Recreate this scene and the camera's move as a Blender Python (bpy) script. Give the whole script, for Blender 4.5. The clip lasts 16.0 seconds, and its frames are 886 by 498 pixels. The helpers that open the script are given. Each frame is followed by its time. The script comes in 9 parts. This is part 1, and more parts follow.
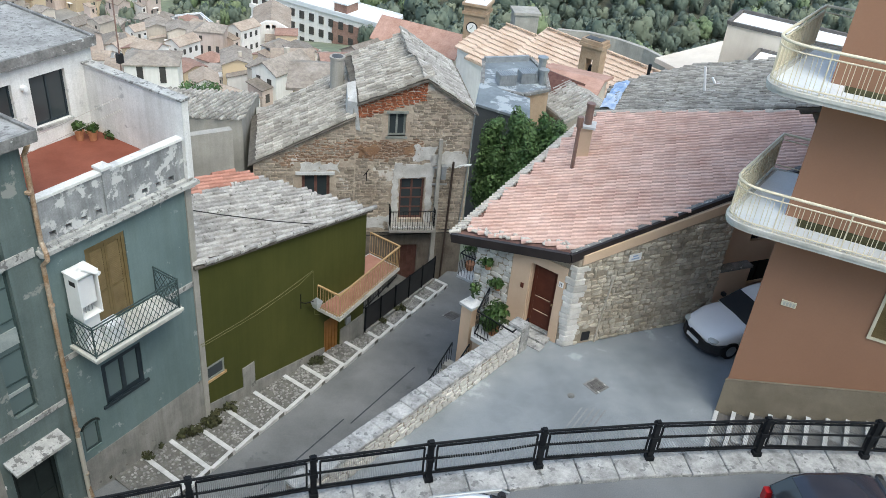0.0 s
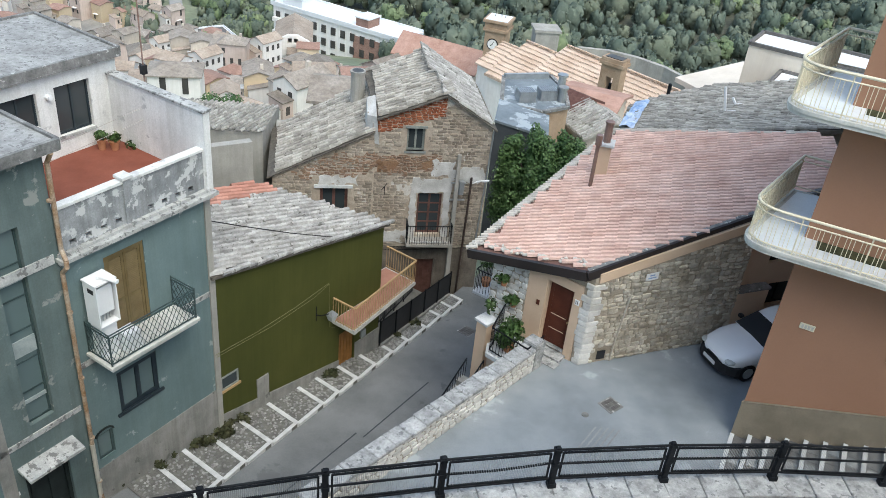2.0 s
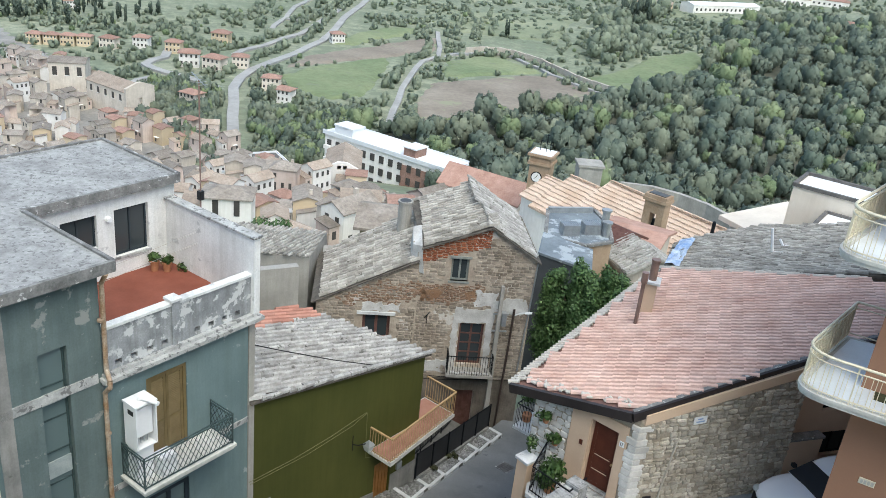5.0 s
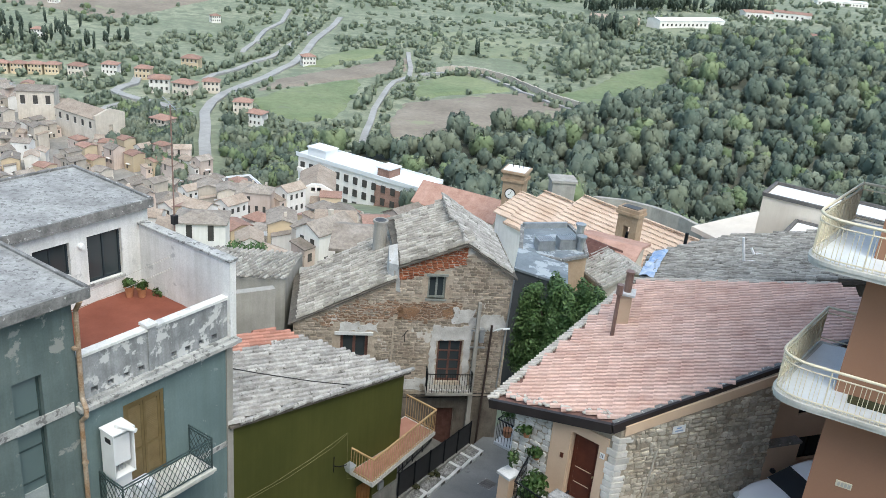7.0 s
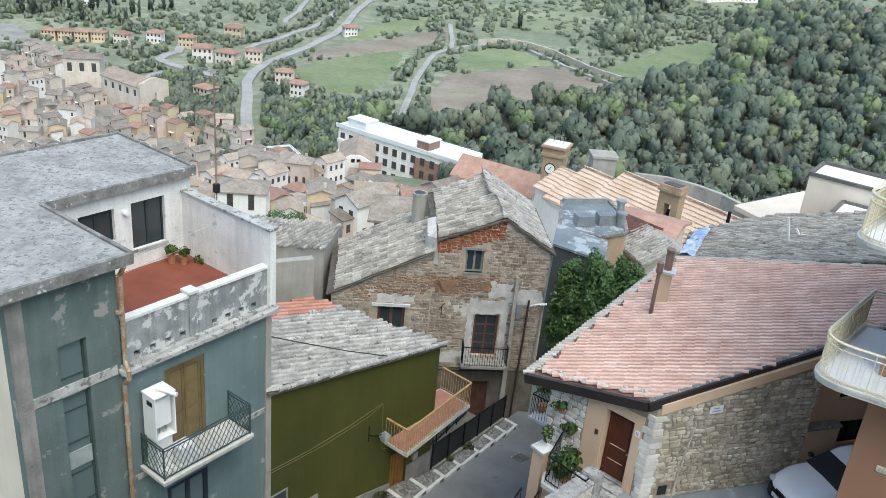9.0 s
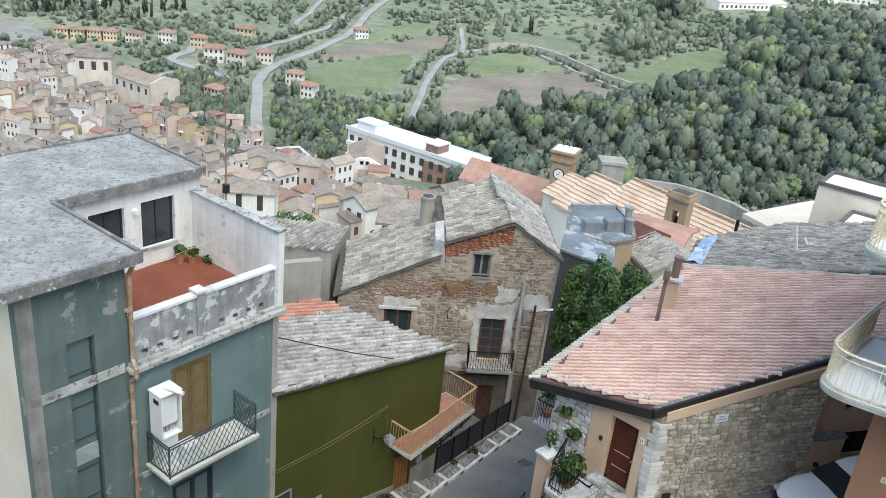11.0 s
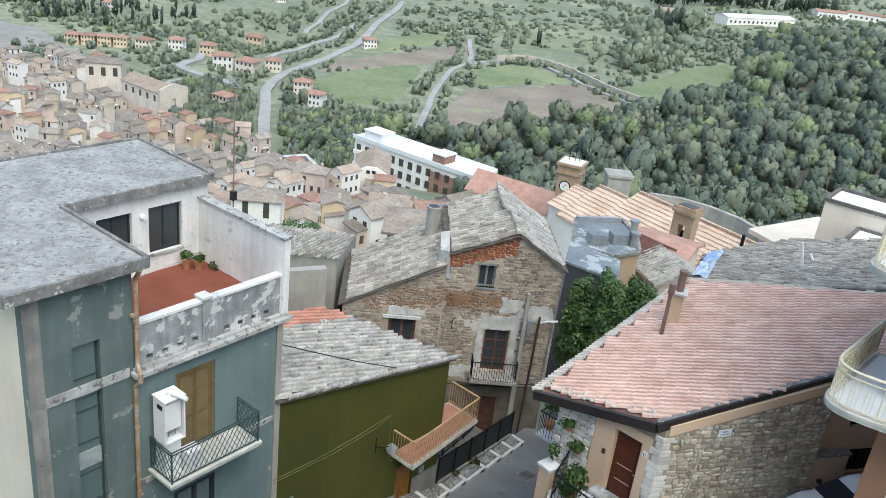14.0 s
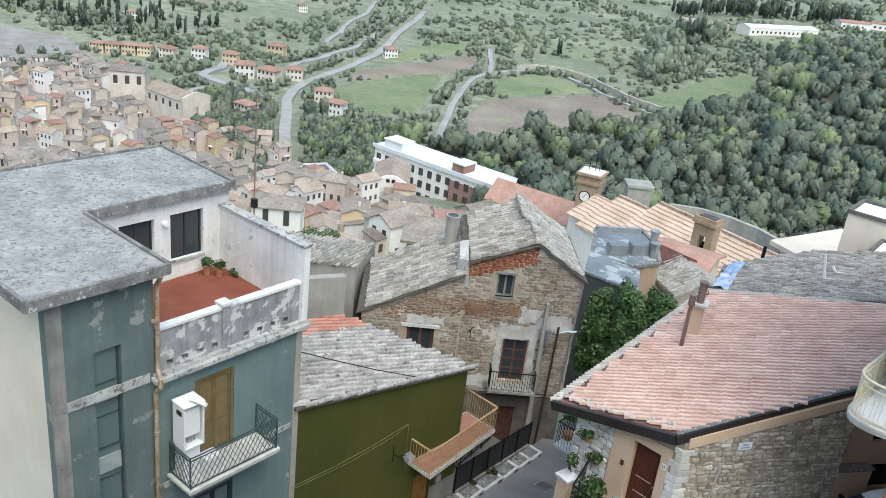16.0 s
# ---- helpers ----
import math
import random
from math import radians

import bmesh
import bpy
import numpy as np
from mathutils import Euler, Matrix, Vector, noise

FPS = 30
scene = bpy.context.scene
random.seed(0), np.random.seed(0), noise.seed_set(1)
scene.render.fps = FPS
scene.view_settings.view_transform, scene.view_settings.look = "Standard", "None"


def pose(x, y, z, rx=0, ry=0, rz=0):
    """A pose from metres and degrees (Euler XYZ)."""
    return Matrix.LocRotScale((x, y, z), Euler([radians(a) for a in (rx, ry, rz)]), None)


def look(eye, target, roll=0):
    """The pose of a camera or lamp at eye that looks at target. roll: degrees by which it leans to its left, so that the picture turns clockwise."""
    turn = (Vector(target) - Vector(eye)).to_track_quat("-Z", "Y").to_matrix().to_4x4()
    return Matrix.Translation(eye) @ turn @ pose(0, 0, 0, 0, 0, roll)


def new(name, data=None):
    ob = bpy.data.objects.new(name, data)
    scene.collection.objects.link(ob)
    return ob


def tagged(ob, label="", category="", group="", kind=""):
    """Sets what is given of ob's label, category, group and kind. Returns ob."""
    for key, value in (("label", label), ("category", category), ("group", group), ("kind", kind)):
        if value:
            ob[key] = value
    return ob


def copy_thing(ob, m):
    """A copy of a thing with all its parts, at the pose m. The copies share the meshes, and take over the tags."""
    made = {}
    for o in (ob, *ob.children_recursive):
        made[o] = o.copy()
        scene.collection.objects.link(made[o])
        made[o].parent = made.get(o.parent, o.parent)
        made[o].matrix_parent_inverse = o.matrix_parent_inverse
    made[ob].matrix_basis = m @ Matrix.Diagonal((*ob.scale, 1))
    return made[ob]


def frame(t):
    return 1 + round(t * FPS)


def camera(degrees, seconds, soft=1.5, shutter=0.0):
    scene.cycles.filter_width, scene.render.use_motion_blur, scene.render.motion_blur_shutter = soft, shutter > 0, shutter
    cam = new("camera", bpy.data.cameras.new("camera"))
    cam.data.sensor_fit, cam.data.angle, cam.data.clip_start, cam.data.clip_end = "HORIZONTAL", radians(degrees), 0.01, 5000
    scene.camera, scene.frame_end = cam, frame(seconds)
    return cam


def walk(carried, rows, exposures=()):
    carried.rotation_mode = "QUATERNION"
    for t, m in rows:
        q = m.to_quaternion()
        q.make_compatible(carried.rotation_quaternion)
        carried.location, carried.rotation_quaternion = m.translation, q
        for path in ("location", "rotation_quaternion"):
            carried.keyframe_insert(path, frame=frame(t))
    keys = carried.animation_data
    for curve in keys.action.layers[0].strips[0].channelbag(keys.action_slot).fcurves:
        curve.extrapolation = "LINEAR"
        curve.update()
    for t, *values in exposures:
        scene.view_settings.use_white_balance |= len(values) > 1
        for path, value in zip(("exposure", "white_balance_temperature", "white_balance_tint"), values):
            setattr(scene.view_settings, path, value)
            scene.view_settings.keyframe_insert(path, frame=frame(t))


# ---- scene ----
cam = camera(55.11, 16.0, soft=0.6)
PATH = [
    (0.0, pose(0.000, 0.000, 15.500, 57.265, -4.672, 3.612)),
    (0.5, pose(0.010, -0.004, 15.501, 57.081, -5.153, 3.776)),
    (1.0, pose(0.003, -0.009, 15.506, 57.394, -4.575, 3.720)),
    (1.5, pose(-0.004, -0.012, 15.486, 58.003, -4.554, 4.492)),
    (2.0, pose(-0.006, 0.003, 15.507, 58.142, -5.061, 5.162)),
    (2.5, pose(-0.011, 0.012, 15.506, 58.379, -5.437, 5.402)),
    (3.0, pose(-0.026, 0.041, 15.479, 57.921, -5.688, 5.678)),
    (3.5, pose(-0.035, 0.037, 15.487, 57.568, -5.616, 6.497)),
    (4.0, pose(-0.058, 0.031, 15.516, 58.746, -5.880, 6.249)),
    (4.5, pose(-0.123, 0.077, 15.591, 63.183, -5.133, 7.121)),
    (5.0, pose(-0.164, 0.108, 15.609, 66.328, -5.692, 8.489)),
    (5.2, pose(-0.173, 0.107, 15.616, 66.953, -5.722, 8.946)),
    (7.3, pose(-0.132, -0.007, 15.606, 67.813, -4.780, 6.229)),
    (7.5, pose(-0.134, 0.006, 15.591, 67.174, -4.703, 6.577)),
    (8.0, pose(-0.133, 0.015, 15.593, 66.744, -4.546, 7.028)),
    (8.5, pose(-0.159, 0.032, 15.580, 66.187, -4.654, 8.037)),
    (9.0, pose(-0.173, 0.036, 15.579, 65.783, -4.974, 9.197)),
    (9.5, pose(-0.182, 0.025, 15.581, 66.026, -5.161, 9.714)),
    (12.0, pose(-0.165, -0.040, 15.634, 65.789, -5.725, 10.005)),
    (12.5, pose(-0.168, -0.046, 15.624, 65.725, -4.840, 8.998)),
    (13.0, pose(-0.179, -0.052, 15.616, 65.964, -5.172, 9.190)),
    (13.5, pose(-0.182, -0.056, 15.623, 66.261, -5.762, 10.207)),
    (14.0, pose(-0.182, -0.068, 15.626, 66.564, -6.319, 10.701)),
    (14.5, pose(-0.164, -0.082, 15.631, 66.177, -6.322, 10.170)),
    (15.0, pose(-0.168, -0.077, 15.631, 66.213, -6.546, 10.468)),
    (15.5, pose(-0.199, -0.088, 15.634, 66.697, -6.676, 11.596)),
    (16.0, pose(-0.188, -0.084, 15.625, 67.027, -6.256, 12.065)),
]
walk(cam, PATH, exposures=[(0.0, 1.25, 6500, 2), (16.0, 1.25, 6500, 2)])

# ---------- light ----------
world = bpy.data.worlds.new("sky")
scene.world = world
world.use_nodes = True
wn = world.node_tree
sky = wn.nodes.new("ShaderNodeTexSky")
sky.sky_type = "NISHITA"
sky.sun_disc = False
sky.sun_elevation = radians(58)
sky.sun_rotation = radians(150)
sky.air_density, sky.dust_density, sky.ozone_density = 1.0, 2.5, 1.0
wn.links.new(sky.outputs["Color"], wn.nodes["Background"].inputs["Color"])
wn.nodes["Background"].inputs["Strength"].default_value = 0.13
sun_data = bpy.data.lights.new("sun", "SUN")
sun_data.energy, sun_data.angle, sun_data.color = 0.9, radians(50), (1.0, 0.97, 0.93)
sun = new("sun", sun_data)
sun.matrix_world = look((22, -38, 70), (0, 0, 0))


# ---------- materials ----------
def ramp(nt, fac, stops):
    r = nt.nodes.new("ShaderNodeValToRGB")
    while len(r.color_ramp.elements) < len(stops):
        r.color_ramp.elements.new(0.5)
    for el, (p, c) in zip(r.color_ramp.elements, stops):
        el.position, el.color = p, (*c, 1)
    nt.links.new(fac, r.inputs["Fac"])
    return r.outputs["Color"]


def mixc(nt, fac, a, b, mode="MIX"):
    m = nt.nodes.new("ShaderNodeMix")
    m.data_type, m.blend_type = "RGBA", mode
    for sock, v in ((m.inputs[0], fac), (m.inputs[6], a), (m.inputs[7], b)):
        if isinstance(v, (int, float)):
            sock.default_value = v
        elif isinstance(v, tuple):
            sock.default_value = (*v, 1)
        else:
            nt.links.new(v, sock)
    return m.outputs[2]


def noise_tex(nt, vec, scale, detail=6.0, rough=0.6):
    n = nt.nodes.new("ShaderNodeTexNoise")
    n.inputs["Scale"].default_value, n.inputs["Detail"].default_value, n.inputs["Roughness"].default_value = scale, detail, rough
    nt.links.new(vec, n.inputs["Vector"])
    return n.outputs["Fac"]


def surface(name, a, b, rough=0.85, scale=1.2, fine=22.0, grain=0.25, bump=0.25, patch=None, streak=0.0, vary=0.0, island=0.0, metal=0.0, fine_bump_scale=None, spec=0.3):
    """Two colours blended by large stains, fine grain, an optional peeled-off layer, rain streaks and change from piece to piece."""
    m = bpy.data.materials.new(name)
    m.use_nodes = True
    nt = m.node_tree
    bs = nt.nodes["Principled BSDF"]
    pos = nt.nodes.new("ShaderNodeNewGeometry").outputs["Position"]
    big = noise_tex(nt, pos, scale)
    col = ramp(nt, big, ((0.34, a), (0.66, b)))
    small = noise_tex(nt, pos, fine, 4.0, 0.7)
    lo, hi = 1 - grain, 1 + grain
    col = mixc(nt, 1.0, col, ramp(nt, small, ((0.25, (lo, lo, lo)), (0.75, (min(hi, 1.0),) * 3))), "MULTIPLY")
    if streak:
        mp = nt.nodes.new("ShaderNodeMapping")
        mp.inputs["Scale"].default_value = (2.2, 2.2, 0.16)
        nt.links.new(pos, mp.inputs["Vector"])
        st = noise_tex(nt, mp.outputs["Vector"], 2.0, 5.0, 0.7)
        k = 1 - streak
        col = mixc(nt, 1.0, col, ramp(nt, st, ((0.38, (k, k, k * 0.98)), (0.6, (1, 1, 1)))), "MULTIPLY")
    if patch:
        pc, at, ps = patch
        pn = noise_tex(nt, pos, ps, 8.0, 0.62)
        mask = ramp(nt, pn, ((at, (0, 0, 0)), (at + 0.035, (1, 1, 1))))
        col = mixc(nt, mask, col, pc)
    if vary:
        rnd = nt.nodes.new("ShaderNodeObjectInfo").outputs["Random"]
        col = mixc(nt, 1.0, col, ramp(nt, rnd, ((0.0, (1 - vary,) * 3), (1.0, (1, 1, 1)))), "MULTIPLY")
    if island:
        geo = nt.nodes.new("ShaderNodeNewGeometry").outputs["Random Per Island"]
        col = mixc(nt, 1.0, col, ramp(nt, geo, ((0.0, (1 - island,) * 3), (1.0, (1, 1, 1)))), "MULTIPLY")
    nt.links.new(col, bs.inputs["Base Color"])
    bs.inputs["Roughness"].default_value, bs.inputs["Metallic"].default_value = rough, metal
    bs.inputs["Specular IOR Level"].default_value = spec
    if bump:
        bp = nt.nodes.new("ShaderNodeBump")
        bp.inputs["Strength"].default_value, bp.inputs["Distance"].default_value = bump, 0.03
        nt.links.new(noise_tex(nt, pos, fine_bump_scale or fine * 0.8, 6.0, 0.7), bp.inputs["Height"])
        nt.links.new(bp.outputs["Normal"], bs.inputs["Normal"])
    return m


def glass(name, tint, rough=0.08):
    m = bpy.data.materials.new(name)
    m.use_nodes = True
    bs = m.node_tree.nodes["Principled BSDF"]
    bs.inputs["Base Color"].default_value = (*tint, 1)
    bs.inputs["Roughness"].default_value = rough
    bs.inputs["Specular IOR Level"].default_value = 0.6
    return m


M_BLUE = surface("blue_green_render", (0.135, 0.192, 0.195), (0.175, 0.24, 0.242), scale=0.6, patch=((0.29, 0.33, 0.325), 0.625, 1.8), streak=0.08, grain=0.14, bump=0.1)
M_BLUE_OLD = surface("weathered_blue_green_render", (0.115, 0.155, 0.152), (0.16, 0.205, 0.20), scale=0.8, patch=((0.26, 0.275, 0.255), 0.59, 1.5), streak=0.14, grain=0.2, bump=0.15)
M_CREAM = surface("cream_render", (0.64, 0.57, 0.49), (0.72, 0.65, 0.56), scale=0.5, grain=0.06, bump=0.06, streak=0.04)
M_WHITE_OLD = surface("stained_whitewash", (0.70, 0.71, 0.70), (0.88, 0.885, 0.87), scale=0.9, patch=((0.46, 0.47, 0.465), 0.61, 1.5), streak=0.12, grain=0.25, bump=0.2)
M_PARAPET = surface("peeling_grey_parapet", (0.25, 0.265, 0.275), (0.42, 0.435, 0.445), scale=1.6, patch=((0.52, 0.53, 0.525), 0.54, 2.2), streak=0.25, grain=0.35, bump=0.3)
M_CORNICE = surface("stained_pale_cornice", (0.34, 0.345, 0.335), (0.58, 0.585, 0.565), scale=2.0, patch=((0.17, 0.17, 0.165), 0.55, 5.0), grain=0.35, bump=0.4)
M_REDFLOOR = surface("red_waterproof_paint", (0.19, 0.058, 0.036), (0.25, 0.085, 0.055), scale=1.2, grain=0.15, bump=0.08, rough=0.7)
M_ROOFGREY = surface("grey_bitumen_roof", (0.31, 0.312, 0.303), (0.47, 0.472, 0.46), scale=1.1, patch=((0.17, 0.17, 0.165), 0.56, 9.0), grain=0.5, bump=0.5, fine=5)
M_CONC_EDGE = surface("dark_lichened_concrete", (0.16, 0.16, 0.155), (0.32, 0.32, 0.31), scale=2.5, grain=0.45, bump=0.5, fine=14, patch=((0.46, 0.46, 0.45), 0.60, 6.0))
M_GREEN = surface("olive_green_paint", (0.054, 0.060, 0.011), (0.070, 0.074, 0.015), scale=0.4, grain=0.06, bump=0.05, streak=0.1)
M_GREYPLINTH = surface("grey_cement_plinth", (0.22, 0.22, 0.21), (0.34, 0.33, 0.31), scale=1.2, patch=((0.14, 0.14, 0.13), 0.63, 1.8), streak=0.2, grain=0.2, bump=0.25)
M_TILE_OLD = surface("lichened_clay_tile", (0.38, 0.37, 0.345), (0.63, 0.62, 0.595), scale=2.5, fine=9, grain=0.42, bump=0.5, vary=0.35, patch=((0.17, 0.165, 0.145), 0.60, 4.5))
M_TILE_OLD_J = surface("lichened_clay_tile_mass", (0.38, 0.37, 0.345), (0.63, 0.62, 0.595), scale=2.5, fine=9, grain=0.42, bump=0.5, island=0.35, patch=((0.17, 0.165, 0.145), 0.60, 4.5))
M_TILE_GREY = surface("old_grey_clay_tile", (0.41, 0.385, 0.335), (0.64, 0.615, 0.56), scale=2.2, fine=9, grain=0.45, bump=0.5, vary=0.45, patch=((0.17, 0.155, 0.13), 0.62, 4.0))
M_TILE_GREY_J = surface("old_grey_clay_tile_mass", (0.41, 0.385, 0.335), (0.64, 0.615, 0.56), scale=2.2, fine=9, grain=0.45, bump=0.5, island=0.45, patch=((0.17, 0.155, 0.13), 0.62, 4.0))
M_TILE_PINK = surface("pink_clay_tile", (0.64, 0.42, 0.35), (0.84, 0.615, 0.535), scale=1.4, fine=8, grain=0.25, bump=0.25, vary=0.16)
M_TILE_PINK_J = surface("pink_clay_tile_mass", (0.64, 0.42, 0.35), (0.84, 0.615, 0.535), scale=1.4, fine=8, grain=0.25, bump=0.25, island=0.16)
M_TILE_RED = surface("new_red_clay_tile", (0.46, 0.22, 0.165), (0.56, 0.30, 0.23), scale=1.0, fine=9, grain=0.2, bump=0.3, vary=0.3)
M_TILE_ORANGE_J = surface("orange_clay_tile_mass", (0.58, 0.43, 0.325), (0.74, 0.59, 0.475), scale=0.5, fine=5, grain=0.2, bump=0.2, island=0.2)
# Roof beds: the shade between tile columns is put into these two dark colours.
M_TILEBED = surface("shade_darkened_channel_tiles", (0.10, 0.088, 0.072), (0.19, 0.17, 0.145), scale=2.0, fine=9, grain=0.4, bump=0.6)
M_PINKBED = surface("shade_darkened_pink_channel_tiles", (0.20, 0.11, 0.09), (0.29, 0.17, 0.14), scale=2.0, fine=9, grain=0.3, bump=0.4)
M_OCHRESTONE = surface("ochre_brown_rubble_mass", (0.29, 0.185, 0.125), (0.43, 0.295, 0.21), scale=0.9, fine=10, grain=0.4, bump=0.6, island=0.4)
M_MORTAR_WHITE = surface("pale_lime_mortar", (0.45, 0.42, 0.37), (0.66, 0.63, 0.57), scale=3.0, grain=0.3, bump=0.5)
M_STONE = surface("pale_rubble_stone", (0.50, 0.435, 0.34), (0.78, 0.725, 0.62), scale=1.6, fine=12, grain=0.35, bump=0.6, vary=0.4)
M_STONE_J = surface("pale_rubble_stone_mass", (0.50, 0.435, 0.34), (0.78, 0.725, 0.62), scale=1.6, fine=12, grain=0.35, bump=0.6, island=0.45)
M_STONE_WHITE = surface("whitish_rubble_stone", (0.58, 0.56, 0.52), (0.80, 0.79, 0.76), scale=1.6, fine=16, grain=0.2, bump=0.5, vary=0.25)
M_JOINT = surface("grey_brown_mortar", (0.26, 0.225, 0.175), (0.38, 0.335, 0.27), scale=2.0, grain=0.3, bump=0.4)
M_WALLMORTAR = surface("pale_sandy_mortar", (0.33, 0.28, 0.215), (0.47, 0.41, 0.33), scale=2.0, grain=0.35, bump=0.5)
M_PEACH = surface("peach_render", (0.56, 0.41, 0.29), (0.64, 0.48, 0.35), scale=0.8, grain=0.06, bump=0.06)
M_BROWNDOOR = surface("dark_red_brown_wood", (0.085, 0.022, 0.012), (0.125, 0.036, 0.02), scale=2.0, fine=40, grain=0.25, bump=0.1, rough=0.45)
M_BLACKGUTTER = surface("dark_brown_gutter_paint", (0.022, 0.018, 0.018), (0.035, 0.028, 0.027), rough=0.45, grain=0.1, bump=0.05)
M_BRICKHOUSE = surface("patched_rubble_masonry", (0.40, 0.33, 0.26), (0.55, 0.48, 0.39), scale=0.9, fine=6, grain=0.35, bump=0.9, patch=((0.55, 0.53, 0.49), 0.60, 0.9))
M_RUBBLE_J = surface("brown_rubble_mass", (0.38, 0.315, 0.25), (0.58, 0.51, 0.42), scale=0.8, fine=10, grain=0.4, bump=0.6, island=0.45)
M_REDBRICK = surface("red_brick_mass", (0.33, 0.11, 0.055), (0.44, 0.17, 0.09), scale=1.5, fine=14, grain=0.3, bump=0.5, island=0.4)
M_OCHREPATCH = surface("ochre_earth_render", (0.27, 0.155, 0.09), (0.37, 0.23, 0.14), scale=1.5, grain=0.35, bump=0.6, patch=((0.42, 0.36, 0.29), 0.57, 1.8))
M_WHITEPATCH = surface("flaking_white_lime", (0.45, 0.44, 0.42), (0.66, 0.66, 0.64), scale=2.0, grain=0.25, bump=0.4, patch=((0.30, 0.26, 0.21), 0.63, 2.2))
M_OLDGREYWALL = surface("old_grey_render", (0.30, 0.29, 0.265), (0.42, 0.405, 0.37), scale=0.8, streak=0.1, grain=0.2, bump=0.3)
M_MOSSWALL = surface("mossy_yellow_grey_render", (0.22, 0.20, 0.11), (0.36, 0.33, 0.22), scale=0.8, streak=0.25, grain=0.25, bump=0.3)
M_ORANGE = surface("terracotta_orange_paint", (0.30, 0.165, 0.105), (0.34, 0.19, 0.122), scale=0.3, grain=0.06, bump=0.05)
M_PEBBLEDASH = surface("beige_pebbledash_plinth", (0.25, 0.215, 0.16), (0.33, 0.285, 0.215), scale=1.5, fine=60, grain=0.4, bump=0.6)
M_IVORY = surface("ivory_railing_paint", (0.62, 0.57, 0.43), (0.70, 0.65, 0.50), scale=2.0, grain=0.08, bump=0.03, rough=0.5)
M_SLABWHITE = surface("weathered_white_slab", (0.52, 0.52, 0.48), (0.66, 0.66, 0.62), scale=1.5, streak=0.15, grain=0.15, bump=0.1)
M_TILEFLOOR = surface("pale_grey_balcony_floor", (0.64, 0.67, 0.69), (0.76, 0.79, 0.81), scale=1.0, grain=0.12, bump=0.05, rough=0.35)
M_FROST = surface("ribbed_cream_plastic_panel", (0.70, 0.66, 0.51), (0.76, 0.72, 0.57), grain=0.06, bump=0.05, rough=0.4)
M_ASPHALT = surface("pale_worn_concrete_paving", (0.195, 0.22, 0.24), (0.315, 0.345, 0.37), scale=0.45, fine=30, grain=0.28, bump=0.15, patch=((0.35, 0.38, 0.405), 0.60, 0.45))
M_STREET = surface("grey_brushed_concrete_street", (0.155, 0.162, 0.163), (0.235, 0.243, 0.245), scale=0.5, fine=26, grain=0.28, bump=0.2, patch=((0.125, 0.13, 0.132), 0.63, 0.9))
M_ROAD = surface("grey_asphalt_pavement", (0.15, 0.16, 0.168), (0.20, 0.212, 0.22), scale=0.5, fine=40, grain=0.28, bump=0.2)
M_KERB = surface("white_grey_limestone_capping", (0.33, 0.335, 0.33), (0.60, 0.605, 0.60), scale=3.2, fine=14, grain=0.45, bump=0.7, patch=((0.20, 0.205, 0.205), 0.57, 5.0), vary=0.2)
M_NOSING = surface("white_painted_step_edge", (0.50, 0.51, 0.51), (0.66, 0.67, 0.67), scale=3.0, grain=0.2, bump=0.3, patch=((0.3, 0.3, 0.3), 0.68, 4.0))
M_COBBLE = surface("grey_river_cobbles", (0.28, 0.28, 0.27), (0.46, 0.46, 0.44), scale=2.0, fine=20, grain=0.3, bump=0.4, island=0.5)
M_COBBLEBED = surface("dark_cobble_bed", (0.13, 0.13, 0.12), (0.20, 0.195, 0.18), scale=3.0, grain=0.4, bump=0.5)
M_SLATE = surface("grey_crazy_paving", (0.12, 0.115, 0.11), (0.20, 0.19, 0.18), scale=2.0, grain=0.25, bump=0.3, vary=0.3)
M_BLACKIRON = surface("black_painted_iron", (0.006, 0.007, 0.009), (0.016, 0.018, 0.021), scale=4.0, grain=0.2, bump=0.08, rough=0.6, spec=0.12)
M_TEALIRON = surface("dark_teal_iron", (0.035, 0.06, 0.06), (0.06, 0.09, 0.09), scale=4.0, grain=0.2, bump=0.05, rough=0.5)
M_RUST = surface("rusty_downpipe", (0.30, 0.17, 0.08), (0.50, 0.42, 0.33), scale=2.5, fine=20, grain=0.4, bump=0.3, rough=0.7)
M_PIPEBEIGE = surface("beige_pipe", (0.40, 0.37, 0.31), (0.50, 0.47, 0.41), grain=0.1, bump=0.03, rough=0.5)
M_PIPEBROWN = surface("brown_copper_flue", (0.22, 0.14, 0.115), (0.33, 0.225, 0.19), grain=0.2, bump=0.05, rough=0.45, metal=0.2)
M_SPANDREL = surface("pale_grey_green_panel", (0.30, 0.35, 0.34), (0.42, 0.46, 0.45), scale=3.0, grain=0.2, bump=0.05, rough=0.4)
M_DARKBASE = surface("damp_brown_base_render", (0.15, 0.128, 0.105), (0.27, 0.235, 0.195), scale=1.1, streak=0.25, grain=0.35, bump=0.4, patch=((0.36, 0.34, 0.31), 0.64, 1.4))
M_OLIVECABLE = surface("olive_painted_cable", (0.15, 0.15, 0.06), (0.22, 0.215, 0.10), grain=0.15, bump=0.02)
M_DARKPIPE = surface("dark_brown_pipe_paint", (0.045, 0.032, 0.028), (0.075, 0.055, 0.048), grain=0.15, bump=0.03, rough=0.5)
M_SHUTTER = surface("ochre_brown_shutter", (0.145, 0.105, 0.045), (0.19, 0.14, 0.065), scale=3.0, fine=40, grain=0.15, bump=0.1, rough=0.6)
